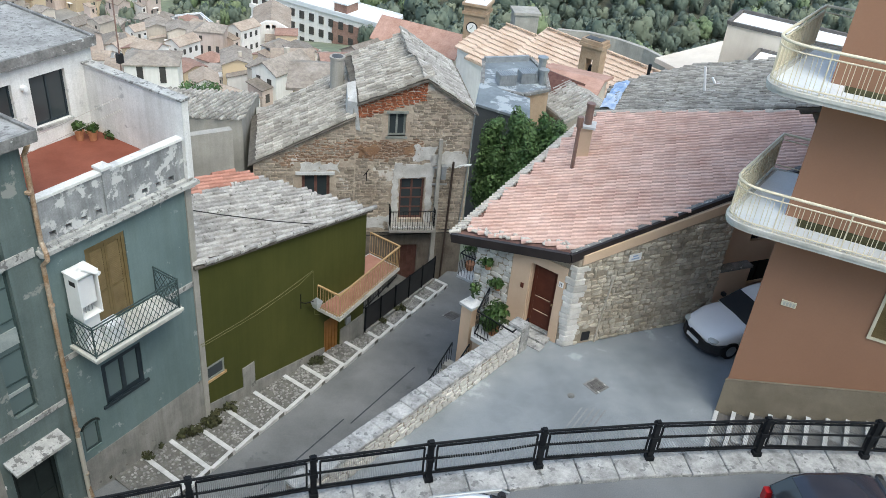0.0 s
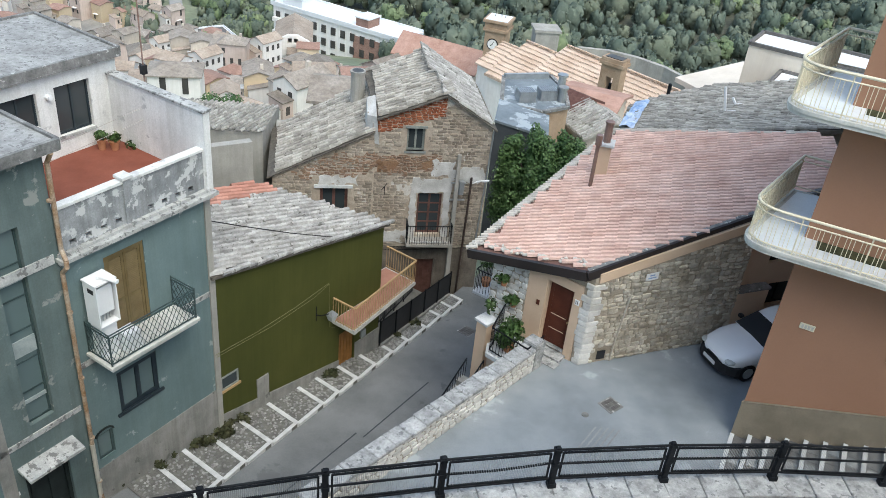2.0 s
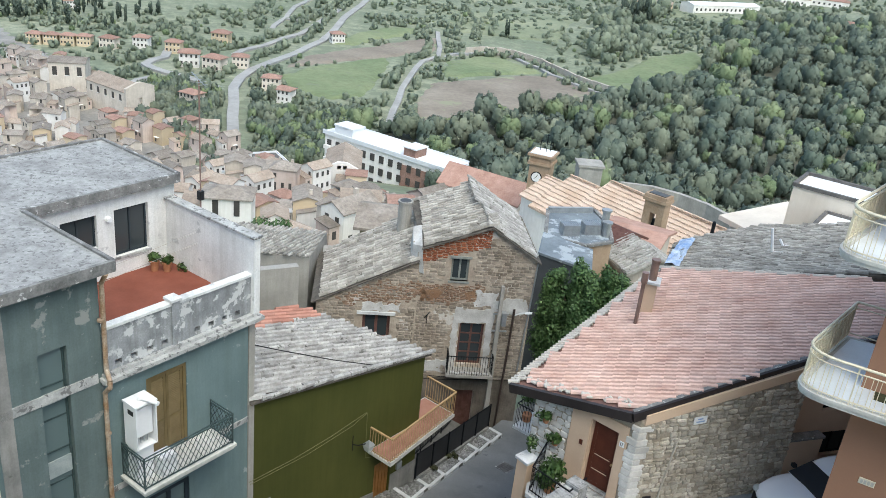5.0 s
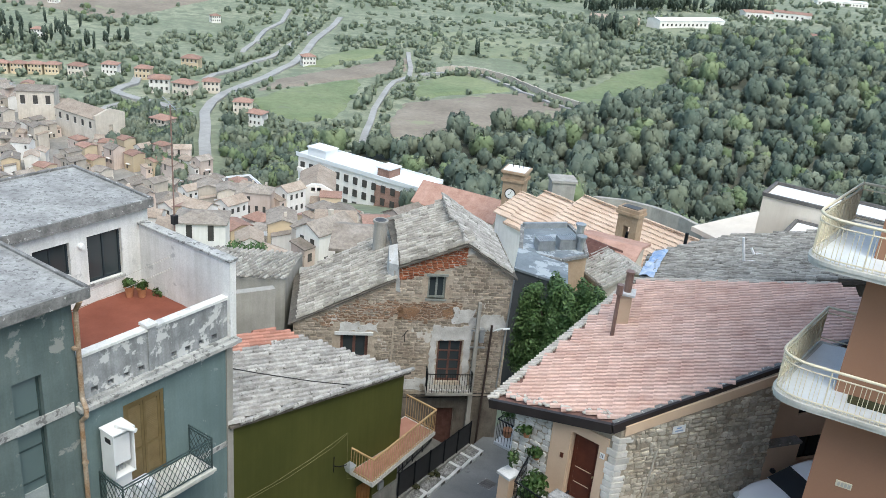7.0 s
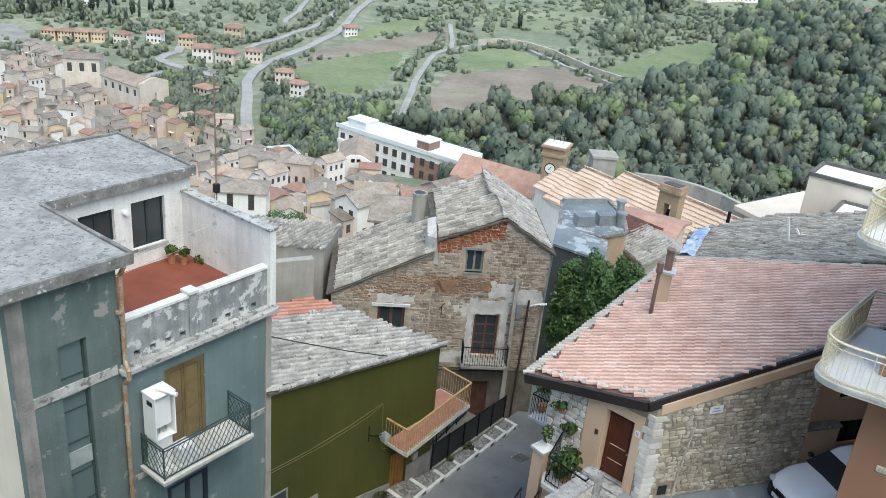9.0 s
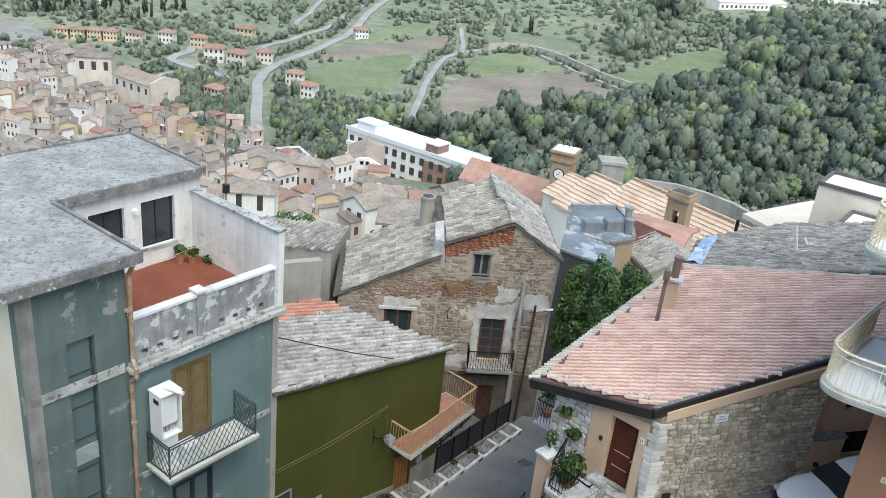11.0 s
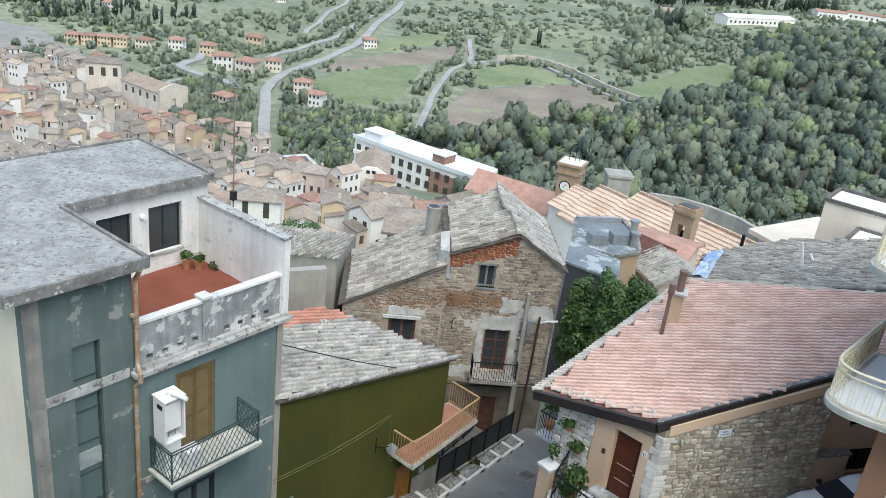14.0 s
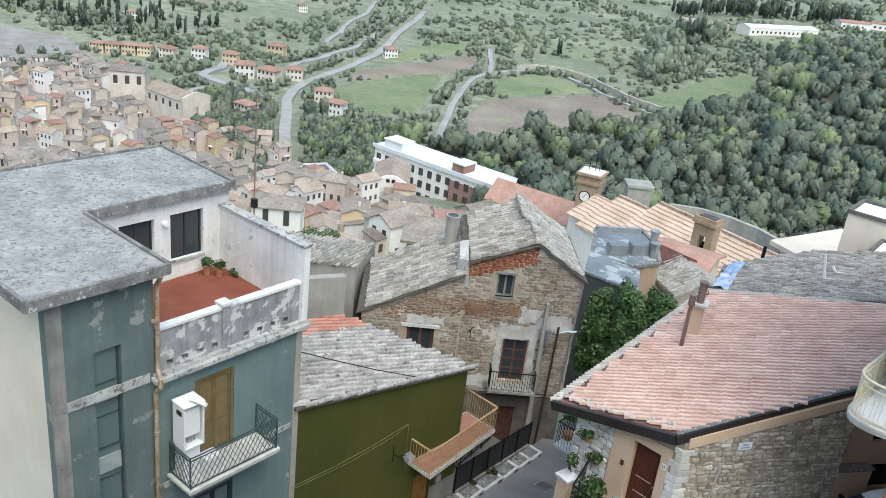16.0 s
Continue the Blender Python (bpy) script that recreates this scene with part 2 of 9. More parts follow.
M_WOODRED = surface("faded_red_brown_joinery", (0.10, 0.045, 0.035), (0.16, 0.08, 0.065), scale=4.0, fine=40, grain=0.3, bump=0.15, rough=0.7)
M_WOODGREY = surface("weathered_grey_joinery", (0.20, 0.22, 0.20), (0.30, 0.32, 0.30), scale=4.0, fine=40, grain=0.3, bump=0.15, rough=0.7)
M_DARKFRAME = surface("dark_blue_grey_frame", (0.018, 0.028, 0.036), (0.03, 0.042, 0.05), grain=0.1, bump=0.03, rough=0.5)
M_BLACKDOOR = surface("blackish_green_door", (0.012, 0.018, 0.017), (0.022, 0.03, 0.028), scale=3.0, grain=0.15, bump=0.05, rough=0.5)
M_ORANGEDOOR = surface("orange_brown_wood_door", (0.22, 0.10, 0.025), (0.30, 0.14, 0.04), scale=3.0, fine=40, grain=0.2, bump=0.1, rough=0.6)
M_WHITE = surface("white_enamel", (0.72, 0.73, 0.73), (0.80, 0.81, 0.81), grain=0.05, bump=0.02, rough=0.35)
M_CARWHITE = surface("white_car_paint", (0.87, 0.88, 0.89), (0.90, 0.91, 0.92), grain=0.02, bump=0.0, rough=0.25, spec=0.5)
M_CARDARK = surface("dark_blue_grey_car_paint", (0.025, 0.028, 0.04), (0.032, 0.036, 0.05), grain=0.02, bump=0.0, rough=0.18, spec=0.7)
M_BLACKPLASTIC = surface("black_plastic", (0.015, 0.015, 0.016), (0.025, 0.025, 0.027), grain=0.1, bump=0.05, rough=0.55)
M_RUBBER = surface("tyre_rubber", (0.012, 0.012, 0.012), (0.02, 0.02, 0.02), grain=0.2, bump=0.1, rough=0.8)
M_STEEL = surface("dull_galvanised_steel", (0.38, 0.40, 0.41), (0.50, 0.52, 0.53), scale=3.0, grain=0.15, bump=0.08, rough=0.45, metal=0.7)
M_REDLIGHT = surface("red_lamp_plastic", (0.35, 0.01, 0.015), (0.42, 0.02, 0.025), grain=0.05, bump=0.0, rough=0.2)
M_TERRACOTTA = surface("terracotta_pot", (0.36, 0.16, 0.08), (0.45, 0.22, 0.12), scale=5.0, grain=0.15, bump=0.1)
M_BALCTERRA = surface("terracotta_balcony_floor", (0.33, 0.16, 0.11), (0.42, 0.22, 0.16), scale=2.0, grain=0.15, bump=0.1)
M_GOLDIRON = surface("tan_painted_iron", (0.36, 0.24, 0.11), (0.46, 0.32, 0.17), scale=5.0, grain=0.15, bump=0.05, rough=0.5)
M_GLASS = glass("dark_window_glass", (0.04, 0.05, 0.054))
# Grey-green base tint stands in for reflections on the panes.
M_GLASSPALE = glass("reflection_tinted_glass", (0.12, 0.165, 0.165), 0.12)
M_WINDSCREEN = glass("windscreen_glass", (0.03, 0.035, 0.04), 0.03)
M_LAMPGLASS = glass("lamp_glass", (0.5, 0.52, 0.5), 0.2)
M_WIRE = surface("black_cable", (0.015, 0.015, 0.015), (0.03, 0.03, 0.03), grain=0.1, bump=0.0)
M_WIREPALE = surface("pale_wire", (0.42, 0.40, 0.36), (0.5, 0.48, 0.44), grain=0.1, bump=0.0)
M_TARP = surface("blue_white_tarpaulin", (0.20, 0.34, 0.60), (0.62, 0.68, 0.74), scale=1.5, grain=0.2, bump=0.5, rough=0.5)
M_BLUEROOF = surface("blue_grey_roof_membrane", (0.15, 0.18, 0.21), (0.23, 0.27, 0.30), scale=0.8, streak=0.1, grain=0.2, bump=0.2, patch=((0.34, 0.38, 0.41), 0.53, 0.9))
M_DARKGREYWALL = surface("slate_grey_wall_and_room_dark", (0.055, 0.062, 0.07), (0.075, 0.083, 0.09), scale=0.8, grain=0.12, bump=0.1)
M_BELFRY = surface("sandstone_ashlar", (0.33, 0.23, 0.15), (0.45, 0.34, 0.24), scale=0.9, fine=8, grain=0.25, bump=0.4)
M_LEAF = surface("dark_glossy_leaves", (0.08, 0.165, 0.055), (0.165, 0.275, 0.10), scale=1.5, fine=8, grain=0.3, bump=0.0, rough=0.5, island=0.45)
M_LEAFPOT = surface("potted_plant_leaves", (0.04, 0.09, 0.02), (0.085, 0.15, 0.04), scale=3, fine=12, grain=0.3, bump=0.0, rough=0.5, island=0.5)
M_DRYWEED = surface("dull_green_weeds", (0.05, 0.06, 0.025), (0.10, 0.10, 0.05), scale=3, fine=12, grain=0.3, bump=0.0, island=0.4)
M_BARK = surface("grey_brown_bark", (0.09, 0.07, 0.05), (0.15, 0.12, 0.09), scale=3, grain=0.4, bump=0.6)
# Distant foliage: aerial haze is mixed into the greyed, bluish base greens.
M_WOODLAND = surface("haze_greyed_woodland_foliage", (0.085, 0.12, 0.094), (0.20, 0.235, 0.178), scale=0.13, fine=0.9, grain=0.2, bump=0.0)
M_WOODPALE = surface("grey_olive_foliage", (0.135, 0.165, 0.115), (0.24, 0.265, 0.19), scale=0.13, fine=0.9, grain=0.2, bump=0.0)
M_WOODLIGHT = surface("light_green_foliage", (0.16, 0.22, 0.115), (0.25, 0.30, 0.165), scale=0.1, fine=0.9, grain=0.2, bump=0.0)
# Scrub leaves are paled in colour to imitate haze over distance.
M_SCRUBLEAF = surface("haze_paled_scrub_foliage", (0.155, 0.195, 0.142), (0.275, 0.31, 0.22), scale=0.06, fine=0.9, grain=0.2, bump=0.0)
M_CYPRESS = surface("dark_cypress_foliage", (0.06, 0.085, 0.065), (0.10, 0.13, 0.10), scale=0.1, fine=0.8, grain=0.15, bump=0.0, island=0.25)
# Woodland floor colour includes the shade that falls between the trunks.
M_WOODFLOOR = surface("shade_darkened_woodland_floor", (0.06, 0.065, 0.045), (0.12, 0.12, 0.085), scale=0.1, fine=0.8, grain=0.3, bump=0.3)
M_FIELDPALE = surface("pale_dry_pasture", (0.19, 0.225, 0.135), (0.31, 0.33, 0.215), scale=0.03, fine=0.4, grain=0.3, bump=0.3, patch=((0.19, 0.21, 0.14), 0.58, 0.08))
M_FARWALLP = surface("pinkish_town_render", (0.64, 0.52, 0.45), (0.76, 0.64, 0.57), scale=0.3, fine=2.0, grain=0.12, bump=0.1, vary=0.25, streak=0.1)
M_FARROOFT = surface("tan_town_roof", (0.42, 0.335, 0.265), (0.56, 0.47, 0.385), scale=0.5, fine=3.5, grain=0.45, bump=0.9, vary=0.3)
M_FAINT = surface("worn_pale_floor_line", (0.20, 0.21, 0.22), (0.29, 0.30, 0.31), scale=1.5, grain=0.3, bump=0.1)
M_TOWNGROUND = surface("worn_town_paving", (0.25, 0.24, 0.22), (0.36, 0.345, 0.315), scale=0.15, fine=1.5, grain=0.3, bump=0.2)
M_FIELDGREEN = surface("green_meadow", (0.165, 0.215, 0.108), (0.255, 0.29, 0.16), scale=0.04, fine=0.5, grain=0.35, bump=0.3, patch=((0.17, 0.195, 0.12), 0.60, 0.12))
M_FIELDBROWN = surface("ploughed_brown_field", (0.23, 0.195, 0.155), (0.32, 0.28, 0.225), scale=0.05, fine=0.6, grain=0.3, bump=0.3, patch=((0.25, 0.26, 0.17), 0.60, 0.07))
# Hillside base colour is lightened and greyed in place of real haze.
M_SCRUB = surface("haze_paled_scrubby_hillside", (0.20, 0.24, 0.158), (0.36, 0.38, 0.27), scale=0.03, fine=0.35, grain=0.5, bump=0.5, patch=((0.165, 0.19, 0.13), 0.52, 0.14))
M_FARROAD = surface("pale_country_road", (0.30, 0.30, 0.29), (0.40, 0.395, 0.38), scale=0.1, fine=1.0, grain=0.2, bump=0.1)
M_FARWALL = surface("beige_town_render", (0.60, 0.53, 0.45), (0.76, 0.69, 0.60), scale=0.3, fine=2.0, grain=0.15, bump=0.1, streak=0.12, vary=0.3)
M_FARWALLW = surface("white_town_render", (0.76, 0.73, 0.69), (0.86, 0.84, 0.80), scale=0.3, fine=2.0, grain=0.1, bump=0.1, vary=0.12, streak=0.08)
M_FARWALLO = surface("ochre_town_render", (0.60, 0.48, 0.32), (0.68, 0.56, 0.40), scale=0.12, fine=2.0, grain=0.1, bump=0.1, vary=0.2)
M_FARROOF = surface("grey_brown_town_roof", (0.31, 0.265, 0.22), (0.47, 0.42, 0.365), scale=0.5, fine=3.5, grain=0.5, bump=0.9, vary=0.35)
M_FARROOFR = surface("reddish_town_roof", (0.36, 0.215, 0.165), (0.46, 0.295, 0.235), scale=0.4, fine=3.0, grain=0.4, bump=0.8, vary=0.25)
M_CORAL = surface("coral_tile_roof", (0.40, 0.235, 0.18), (0.51, 0.325, 0.26), scale=0.8, fine=4, grain=0.3, bump=0.6)
M_WHITEROOF = surface("white_flat_roof", (0.66, 0.68, 0.69), (0.76, 0.78, 0.79), scale=0.2, grain=0.06, bump=0.0)
M_DARKWIN = surface("dark_opening", (0.05, 0.047, 0.044), (0.085, 0.08, 0.074), grain=0.2, bump=0.0, rough=0.4)
M_CLOCK = surface("white_clock_face", (0.72, 0.72, 0.70), (0.78, 0.78, 0.76), grain=0.02, bump=0.0, rough=0.4)


# ---------- building helpers ----------
def thing(name, label, category, m=None, group="", kind=""):
    ob = new(name)
    ob.empty_display_size = 0.1
    ob.matrix_world = m if m is not None else Matrix()
    return tagged(ob, label, category, group, kind)


def mesh_of(name, bm, material):
    me = bpy.data.meshes.new(name)
    if len(bm.verts) < 1500:
        bmesh.ops.remove_doubles(bm, verts=bm.verts[:], dist=0.0002)
    bmesh.ops.recalc_face_normals(bm, faces=bm.faces[:])
    bm.to_mesh(me)
    bm.free()
    me.materials.append(material)
    return me


def part(name, bm, material, parent, label="", at=None):
    ob = new(name, mesh_of(name, bm, material))
    ob.parent = parent
    if at is not None:
        ob.matrix_local = at
    if label:
        ob["label"] = label
    return ob


def solid(name, bm, material, label, category, m=None, group="", kind=""):
    ob = new(name, mesh_of(name, bm, material))
    if m is not None:
        ob.matrix_world = m
    return tagged(ob, label, category, group, kind)


def B():
    return bmesh.new()


def hexa(bm, pts):
    """A box from its four lower and four upper corners, each counted round."""
    v = [bm.verts.new(p) for p in pts]
    for f in ((3, 2, 1, 0), (4, 5, 6, 7), (0, 1, 5, 4), (1, 2, 6, 5), (2, 3, 7, 6), (3, 0, 4, 7)):
        bm.faces.new([v[i] for i in f])
    return v


def box(bm, x0, x1, y0, y1, z0, z1):
    return hexa(bm, [(x0, y0, z0), (x1, y0, z0), (x1, y1, z0), (x0, y1, z0), (x0, y0, z1), (x1, y0, z1), (x1, y1, z1), (x0, y1, z1)])


def prism(bm, poly, z0, z1):
    """A flat plate of any outline; z0, z1 may be numbers or functions of x, y."""
    lo = [bm.verts.new((x, y, z0(x, y) if callable(z0) else z0)) for x, y in poly]
    hi = [bm.verts.new((x, y, z1(x, y) if callable(z1) else z1)) for x, y in poly]
    bm.faces.new(lo[::-1])
    bm.faces.new(hi)
    for i in range(len(poly)):
        j = (i + 1) % len(poly)
        bm.faces.new((lo[i], lo[j], hi[j], hi[i]))


def bar(bm, p, q, r, n=6, r2=None):
    """A round bar from p to q."""
    p, q = Vector(p), Vector(q)
    d = q - p
    if d.length < 1e-6:
        return
    a = d.orthogonal().normalized()
    b = d.normalized().cross(a)
    r2 = r if r2 is None else r2
    rings = []
    for c, rr in ((p, r), (q, r2)):
        rings.append([bm.verts.new(c + (a * math.cos(t) + b * math.sin(t)) * rr) for t in (2 * math.pi * i / n for i in range(n))])
    for i in range(n):
        j = (i + 1) % n
        bm.faces.new((rings[0][i], rings[0][j], rings[1][j], rings[1][i]))
    bm.faces.new(rings[0][::-1])
    bm.faces.new(rings[1])


def flat(bm, p, q, w, h):
    """A square bar from p to q, w wide across and h high."""
    p, q = Vector(p), Vector(q)
    d = (q - p).normalized()
    side = d.cross(Vector((0, 0, 1)))
    side = side.normalized() if side.length > 1e-4 else Vector((1, 0, 0))
    up = side.cross(d)
    c = []
    for e in (p, q):
        c.append([e + side * sx * w / 2 + up * sz * h / 2 for sx, sz in ((-1, -1), (1, -1), (1, 1), (-1, 1))])
    hexa(bm, [*c[0], *c[1]])


def path(bm, pts, r, n=6):
    for p, q in zip(pts, pts[1:]):
        bar(bm, p, q, r, n)


def wall(bm, x0, x1, z0, z1, y0, y1, holes=(), top=None):
    """A wall along x with openings (xa, xb, za, zb); top: its upper edge as a function of x, in place of z1."""
    xs = sorted({x0, x1, *(h[0] for h in holes), *(h[1] for h in holes)})
    xs = [x for x in xs if x0 - 1e-6 <= x <= x1 + 1e-6]
    for a, b in zip(xs, xs[1:]):
        mid = (a + b) / 2
        cuts = sorted((h[2], h[3]) for h in holes if h[0] - 1e-6 <= mid <= h[1] + 1e-6)
        at = z0
        for lo, hi in cuts:
            if lo > at:
                box(bm, a, b, y0, y1, at, lo)
            at = hi
        ta, tb = (top(a), top(b)) if top else (z1, z1)
        hexa(bm, [(a, y0, at), (b, y0, at), (b, y1, at), (a, y1, at), (a, y0, ta), (b, y0, tb), (b, y1, tb), (a, y1, ta)])


def frame_window(parent, x0, x1, z0, z1, y, frame_mat, glass_mat, panes=(2, 1), fw=0.06, depth=0.06, name="window", label=""):
    """A window in an opening: frame, and a pane in each light, on the plane y."""
    bm = B()
    box(bm, x0, x0 + fw, y, y + depth, z0, z1)
    box(bm, x1 - fw, x1, y, y + depth, z0, z1)
    box(bm, x0 + fw, x1 - fw, y, y + depth, z0, z0 + fw)
    box(bm, x0 + fw, x1 - fw, y, y + depth, z1 - fw, z1)
    cx, cz = panes
    w, h = (x1 - x0 - 2 * fw) / cx, (z1 - z0 - 2 * fw) / cz
    for i in range(1, cx):
        box(bm, x0 + fw + i * w - fw / 2, x0 + fw + i * w + fw / 2, y - 0.004, y + depth - 0.004, z0 + fw, z1 - fw)
    for j in range(1, cz):
        box(bm, x0 + fw, x1 - fw, y + 0.004, y + depth - 0.01, z0 + fw + j * h - fw / 3, z0 + fw + j * h + fw / 3)
    win = part(name, bm, frame_mat, parent, label)
    for i in range(cx):
        for j in range(cz):
            bm = B()
            box(bm, x0 + fw + i * w + 0.004, x0 + fw + (i + 1) * w - 0.004, y + depth * 0.45, y + depth * 0.6, z0 + fw + j * h + 0.004, z0 + fw + (j + 1) * h - 0.004)
            part("pane", bm, glass_mat, win)
    return win


def tile_mesh(name, length, width, rise, material, seg=4):
    """A half-round clay tile that tapers uphill: x across, y uphill, its lower end at y = 0."""
    bm = B()
    rows = []
    for y, k in ((0.0, 1.0), (length, 0.86)):
        ro, ri = [], []
        for i in range(seg + 1):
            a = math.pi * i / seg
            ro.append(bm.verts.new((-math.cos(a) * width / 2 * k, y, math.sin(a) * rise * k + (0.016 if y == 0 else 0.0))))
            ri.append(bm.verts.new((-math.cos(a) * width / 2 * k * 0.82, y, math.sin(a) * rise * k * 0.78 + (0.016 if y == 0 else 0.0) - 0.004)))
        rows.append((ro, ri))
    for i in range(seg):
        bm.faces.new((rows[0][0][i], rows[0][0][i + 1], rows[1][0][i + 1], rows[1][0][i]))
        bm.faces.new((rows[0][0][i], rows[0][1][i], rows[0][1][i + 1], rows[0][0][i + 1]))
    me = mesh_of(name, bm, material)
    return me


def inside(poly, x, y):
    hit = False
    for (xa, ya), (xb, yb) in zip(poly, poly[1:] + poly[:1]):
        if (ya > y) != (yb > y) and x < (xb - xa) * (y - ya) / (yb - ya) + xa:
            hit = not hit
    return hit


def tile_roof(parent, poly, zf, down, material, mass_material, near, pitch=0.21, gap=0.33, count=300, jitter=0.02, seed=1, keep=None):
    """Clay tiles laid in columns over the outline poly on the plane zf(x, y); water runs to the plan angle down (degrees).
    The count tiles nearest to the plan point near are pieces of their own, the rest one mesh."""
    rnd = random.Random(seed)
    d = Vector((math.cos(radians(down)), math.sin(radians(down)), 0))
    s = Vector((-d.y, d.x, 0))
    n = Vector((-(zf(1, 0) - zf(0, 0)), -(zf(0, 1) - zf(0, 0)), 1)).normalized()
    up3 = (-d - n * (-d).dot(n)).normalized()
    side3 = up3.cross(n)
    rot = Matrix((side3, up3, n)).transposed().to_4x4()
    us = [Vector((*p, 0)).dot(d) for p in poly]
    vs = [Vector((*p, 0)).dot(s) for p in poly]
    spots = []
    v = math.floor(min(vs) / pitch) * pitch
    col = 0
    while v <= max(vs):
        u = max(us)
        while u >= min(us):
            x, y = d.x * u + s.x * v, d.y * u + s.y * v
            if inside(poly, x, y) and (keep is None or keep(x, y)):
                spots.append((x + rnd.uniform(-jitter, jitter), y + rnd.uniform(-jitter, jitter), rnd.uniform(-0.02, 0.02) - jitter * rnd.uniform(-2, 2), rnd.uniform(0, 0.008 + jitter * 0.9)))
            u -= gap
        v += pitch
        col += 1
    spots.sort(key=lambda p: (p[0] - near[0]) ** 2 + (p[1] - near[1]) ** 2)
    me = tile_mesh("tile", gap * 1.2, pitch * 0.72, pitch * 0.5, material)
    verts = np.array([v.co[:] for v in me.vertices])
    faces = [tuple(p.vertices) for p in me.polygons]
    allv, allf = [], []
    for i, (x, y, tw, lift) in enumerate(spots):
        m = Matrix.Translation((x, y, zf(x, y) + lift)) @ rot @ Matrix.Rotation(tw, 4, "Z")
        if i < count:
            ob = new("tile", me)
            ob.parent = parent
            ob.matrix_local = m
        else:
            mm = np.array(m)
            allf += [tuple(k + len(allv) * len(verts) for k in f) for f in faces]
            allv.append(verts @ mm[:3, :3].T + mm[:3, 3])
    if allv:
        big = bpy.data.meshes.new("tiles")
        big.from_pydata(np.concatenate(allv).tolist(), [], allf)
        big.materials.append(mass_material)
        ob = new("tiles", big)
        ob.parent = parent
        ob["kind"] = "stuff"


def stone_mesh(name, material, seed):
    """A rough squared stone one unit wide and high, its face towards -y."""
    rnd = random.Random(seed)
    bm = B()
    ring = []
    for i, (x, z) in enumerate(((-0.5, -0.5), (0.0, -0.52), (0.5, -0.5), (0.52, 0.0), (0.5, 0.5), (0.0, 0.51), (-0.5, 0.5), (-0.51, 0.0))):
        k = 0.9 if i % 2 else 0.68 + rnd.uniform(-0.05, 0.1)
        e = 0.98 if i % 2 else 0.84 + rnd.uniform(-0.08, 0.1)
        ring.append((bm.verts.new((x * e, 0.0, z * e)), bm.verts.new((x * k + rnd.uniform(-0.06, 0.06), -1.0 + rnd.uniform(0, 0.3), z * k + rnd.uniform(-0.07, 0.07)))))
    mid = bm.verts.new((rnd.uniform(-0.1, 0.1), -1.25, rnd.uniform(-0.1, 0.1)))
    for i in range(8):
        a, b = ring[i], ring[(i + 1) % 8]
        bm.faces.new((a[0], b[0], b[1], a[1]))
        bm.faces.new((a[1], b[1], mid))
    return mesh_of(name, bm, material)


def stone_face(parent, x0, x1, z0, z1, y, meshes, mass_material, course=(0.13, 0.2), width=(0.18, 0.42), proud=0.035, count=300, near=(0, 0), top=None, holes=(), seed=1, name="stone", skip=0.0, bottom=None):
    """Courses of rough stones standing proud of the plane y, each a piece; past count they are one mesh."""
    rnd = random.Random(seed)
    z = z0
    spots = []
    while z < z1:
        h = rnd.uniform(*course)
        x = x0 - rnd.uniform(0, 0.15)
        while x < x1:
            w = rnd.uniform(*width)
            a, b = max(x, x0), min(x + w, x1)
            cx, cz = (a + b) / 2, z + h / 2
            ok = b - a > 0.06 and (top is None or cz + h / 2 < top(cx) + 0.02)
            if bottom is not None and cz - h / 2 < bottom(cx):
                ok = False
            for ha, hb, la, lb in holes:
                if b > ha + 0.01 and a < hb - 0.01 and cz + h * 0.4 > la and cz - h * 0.4 < lb:
                    ok = False
            if ok and rnd.random() >= skip:
                spots.append((cx, cz + rnd.uniform(-0.02, 0.02), (b - a) * rnd.uniform(0.9, 1.02), h * rnd.uniform(0.8, 1.15), rnd.uniform(0.5, 1.3), rnd.uniform(-0.09, 0.09), rnd.randrange(len(meshes))))
            x += w
        z += h
    spots.sort(key=lambda p: (p[0] - near[0]) ** 2 + (p[1] - near[1]) ** 2)
    allv, allf, base = [], [], 0
    for i, (cx, cz, w, h, pr, tw, k) in enumerate(spots):
        m = Matrix.Translation((cx, y, cz)) @ Matrix.Rotation(tw, 4, "Y") @ Matrix.Diagonal((w, proud * pr, h, 1))
        if i < count:
            ob = new(name, meshes[k])
            ob.parent = parent
            ob.matrix_local = m
        else:
            mm = np.array(m)
            vv = np.array([v.co[:] for v in meshes[k].vertices])
            allf += [tuple(q + base for q in p.vertices) for p in meshes[k].polygons]
            allv.append(vv @ mm[:3, :3].T + mm[:3, 3])
            base += len(vv)
    if allv:
        big = bpy.data.meshes.new(name + "work")
        big.from_pydata(np.concatenate(allv).tolist(), [], allf)
        big.materials.append(mass_material)
        ob = new(name + "work", big)
        ob.parent = parent
        ob["kind"] = "stuff"


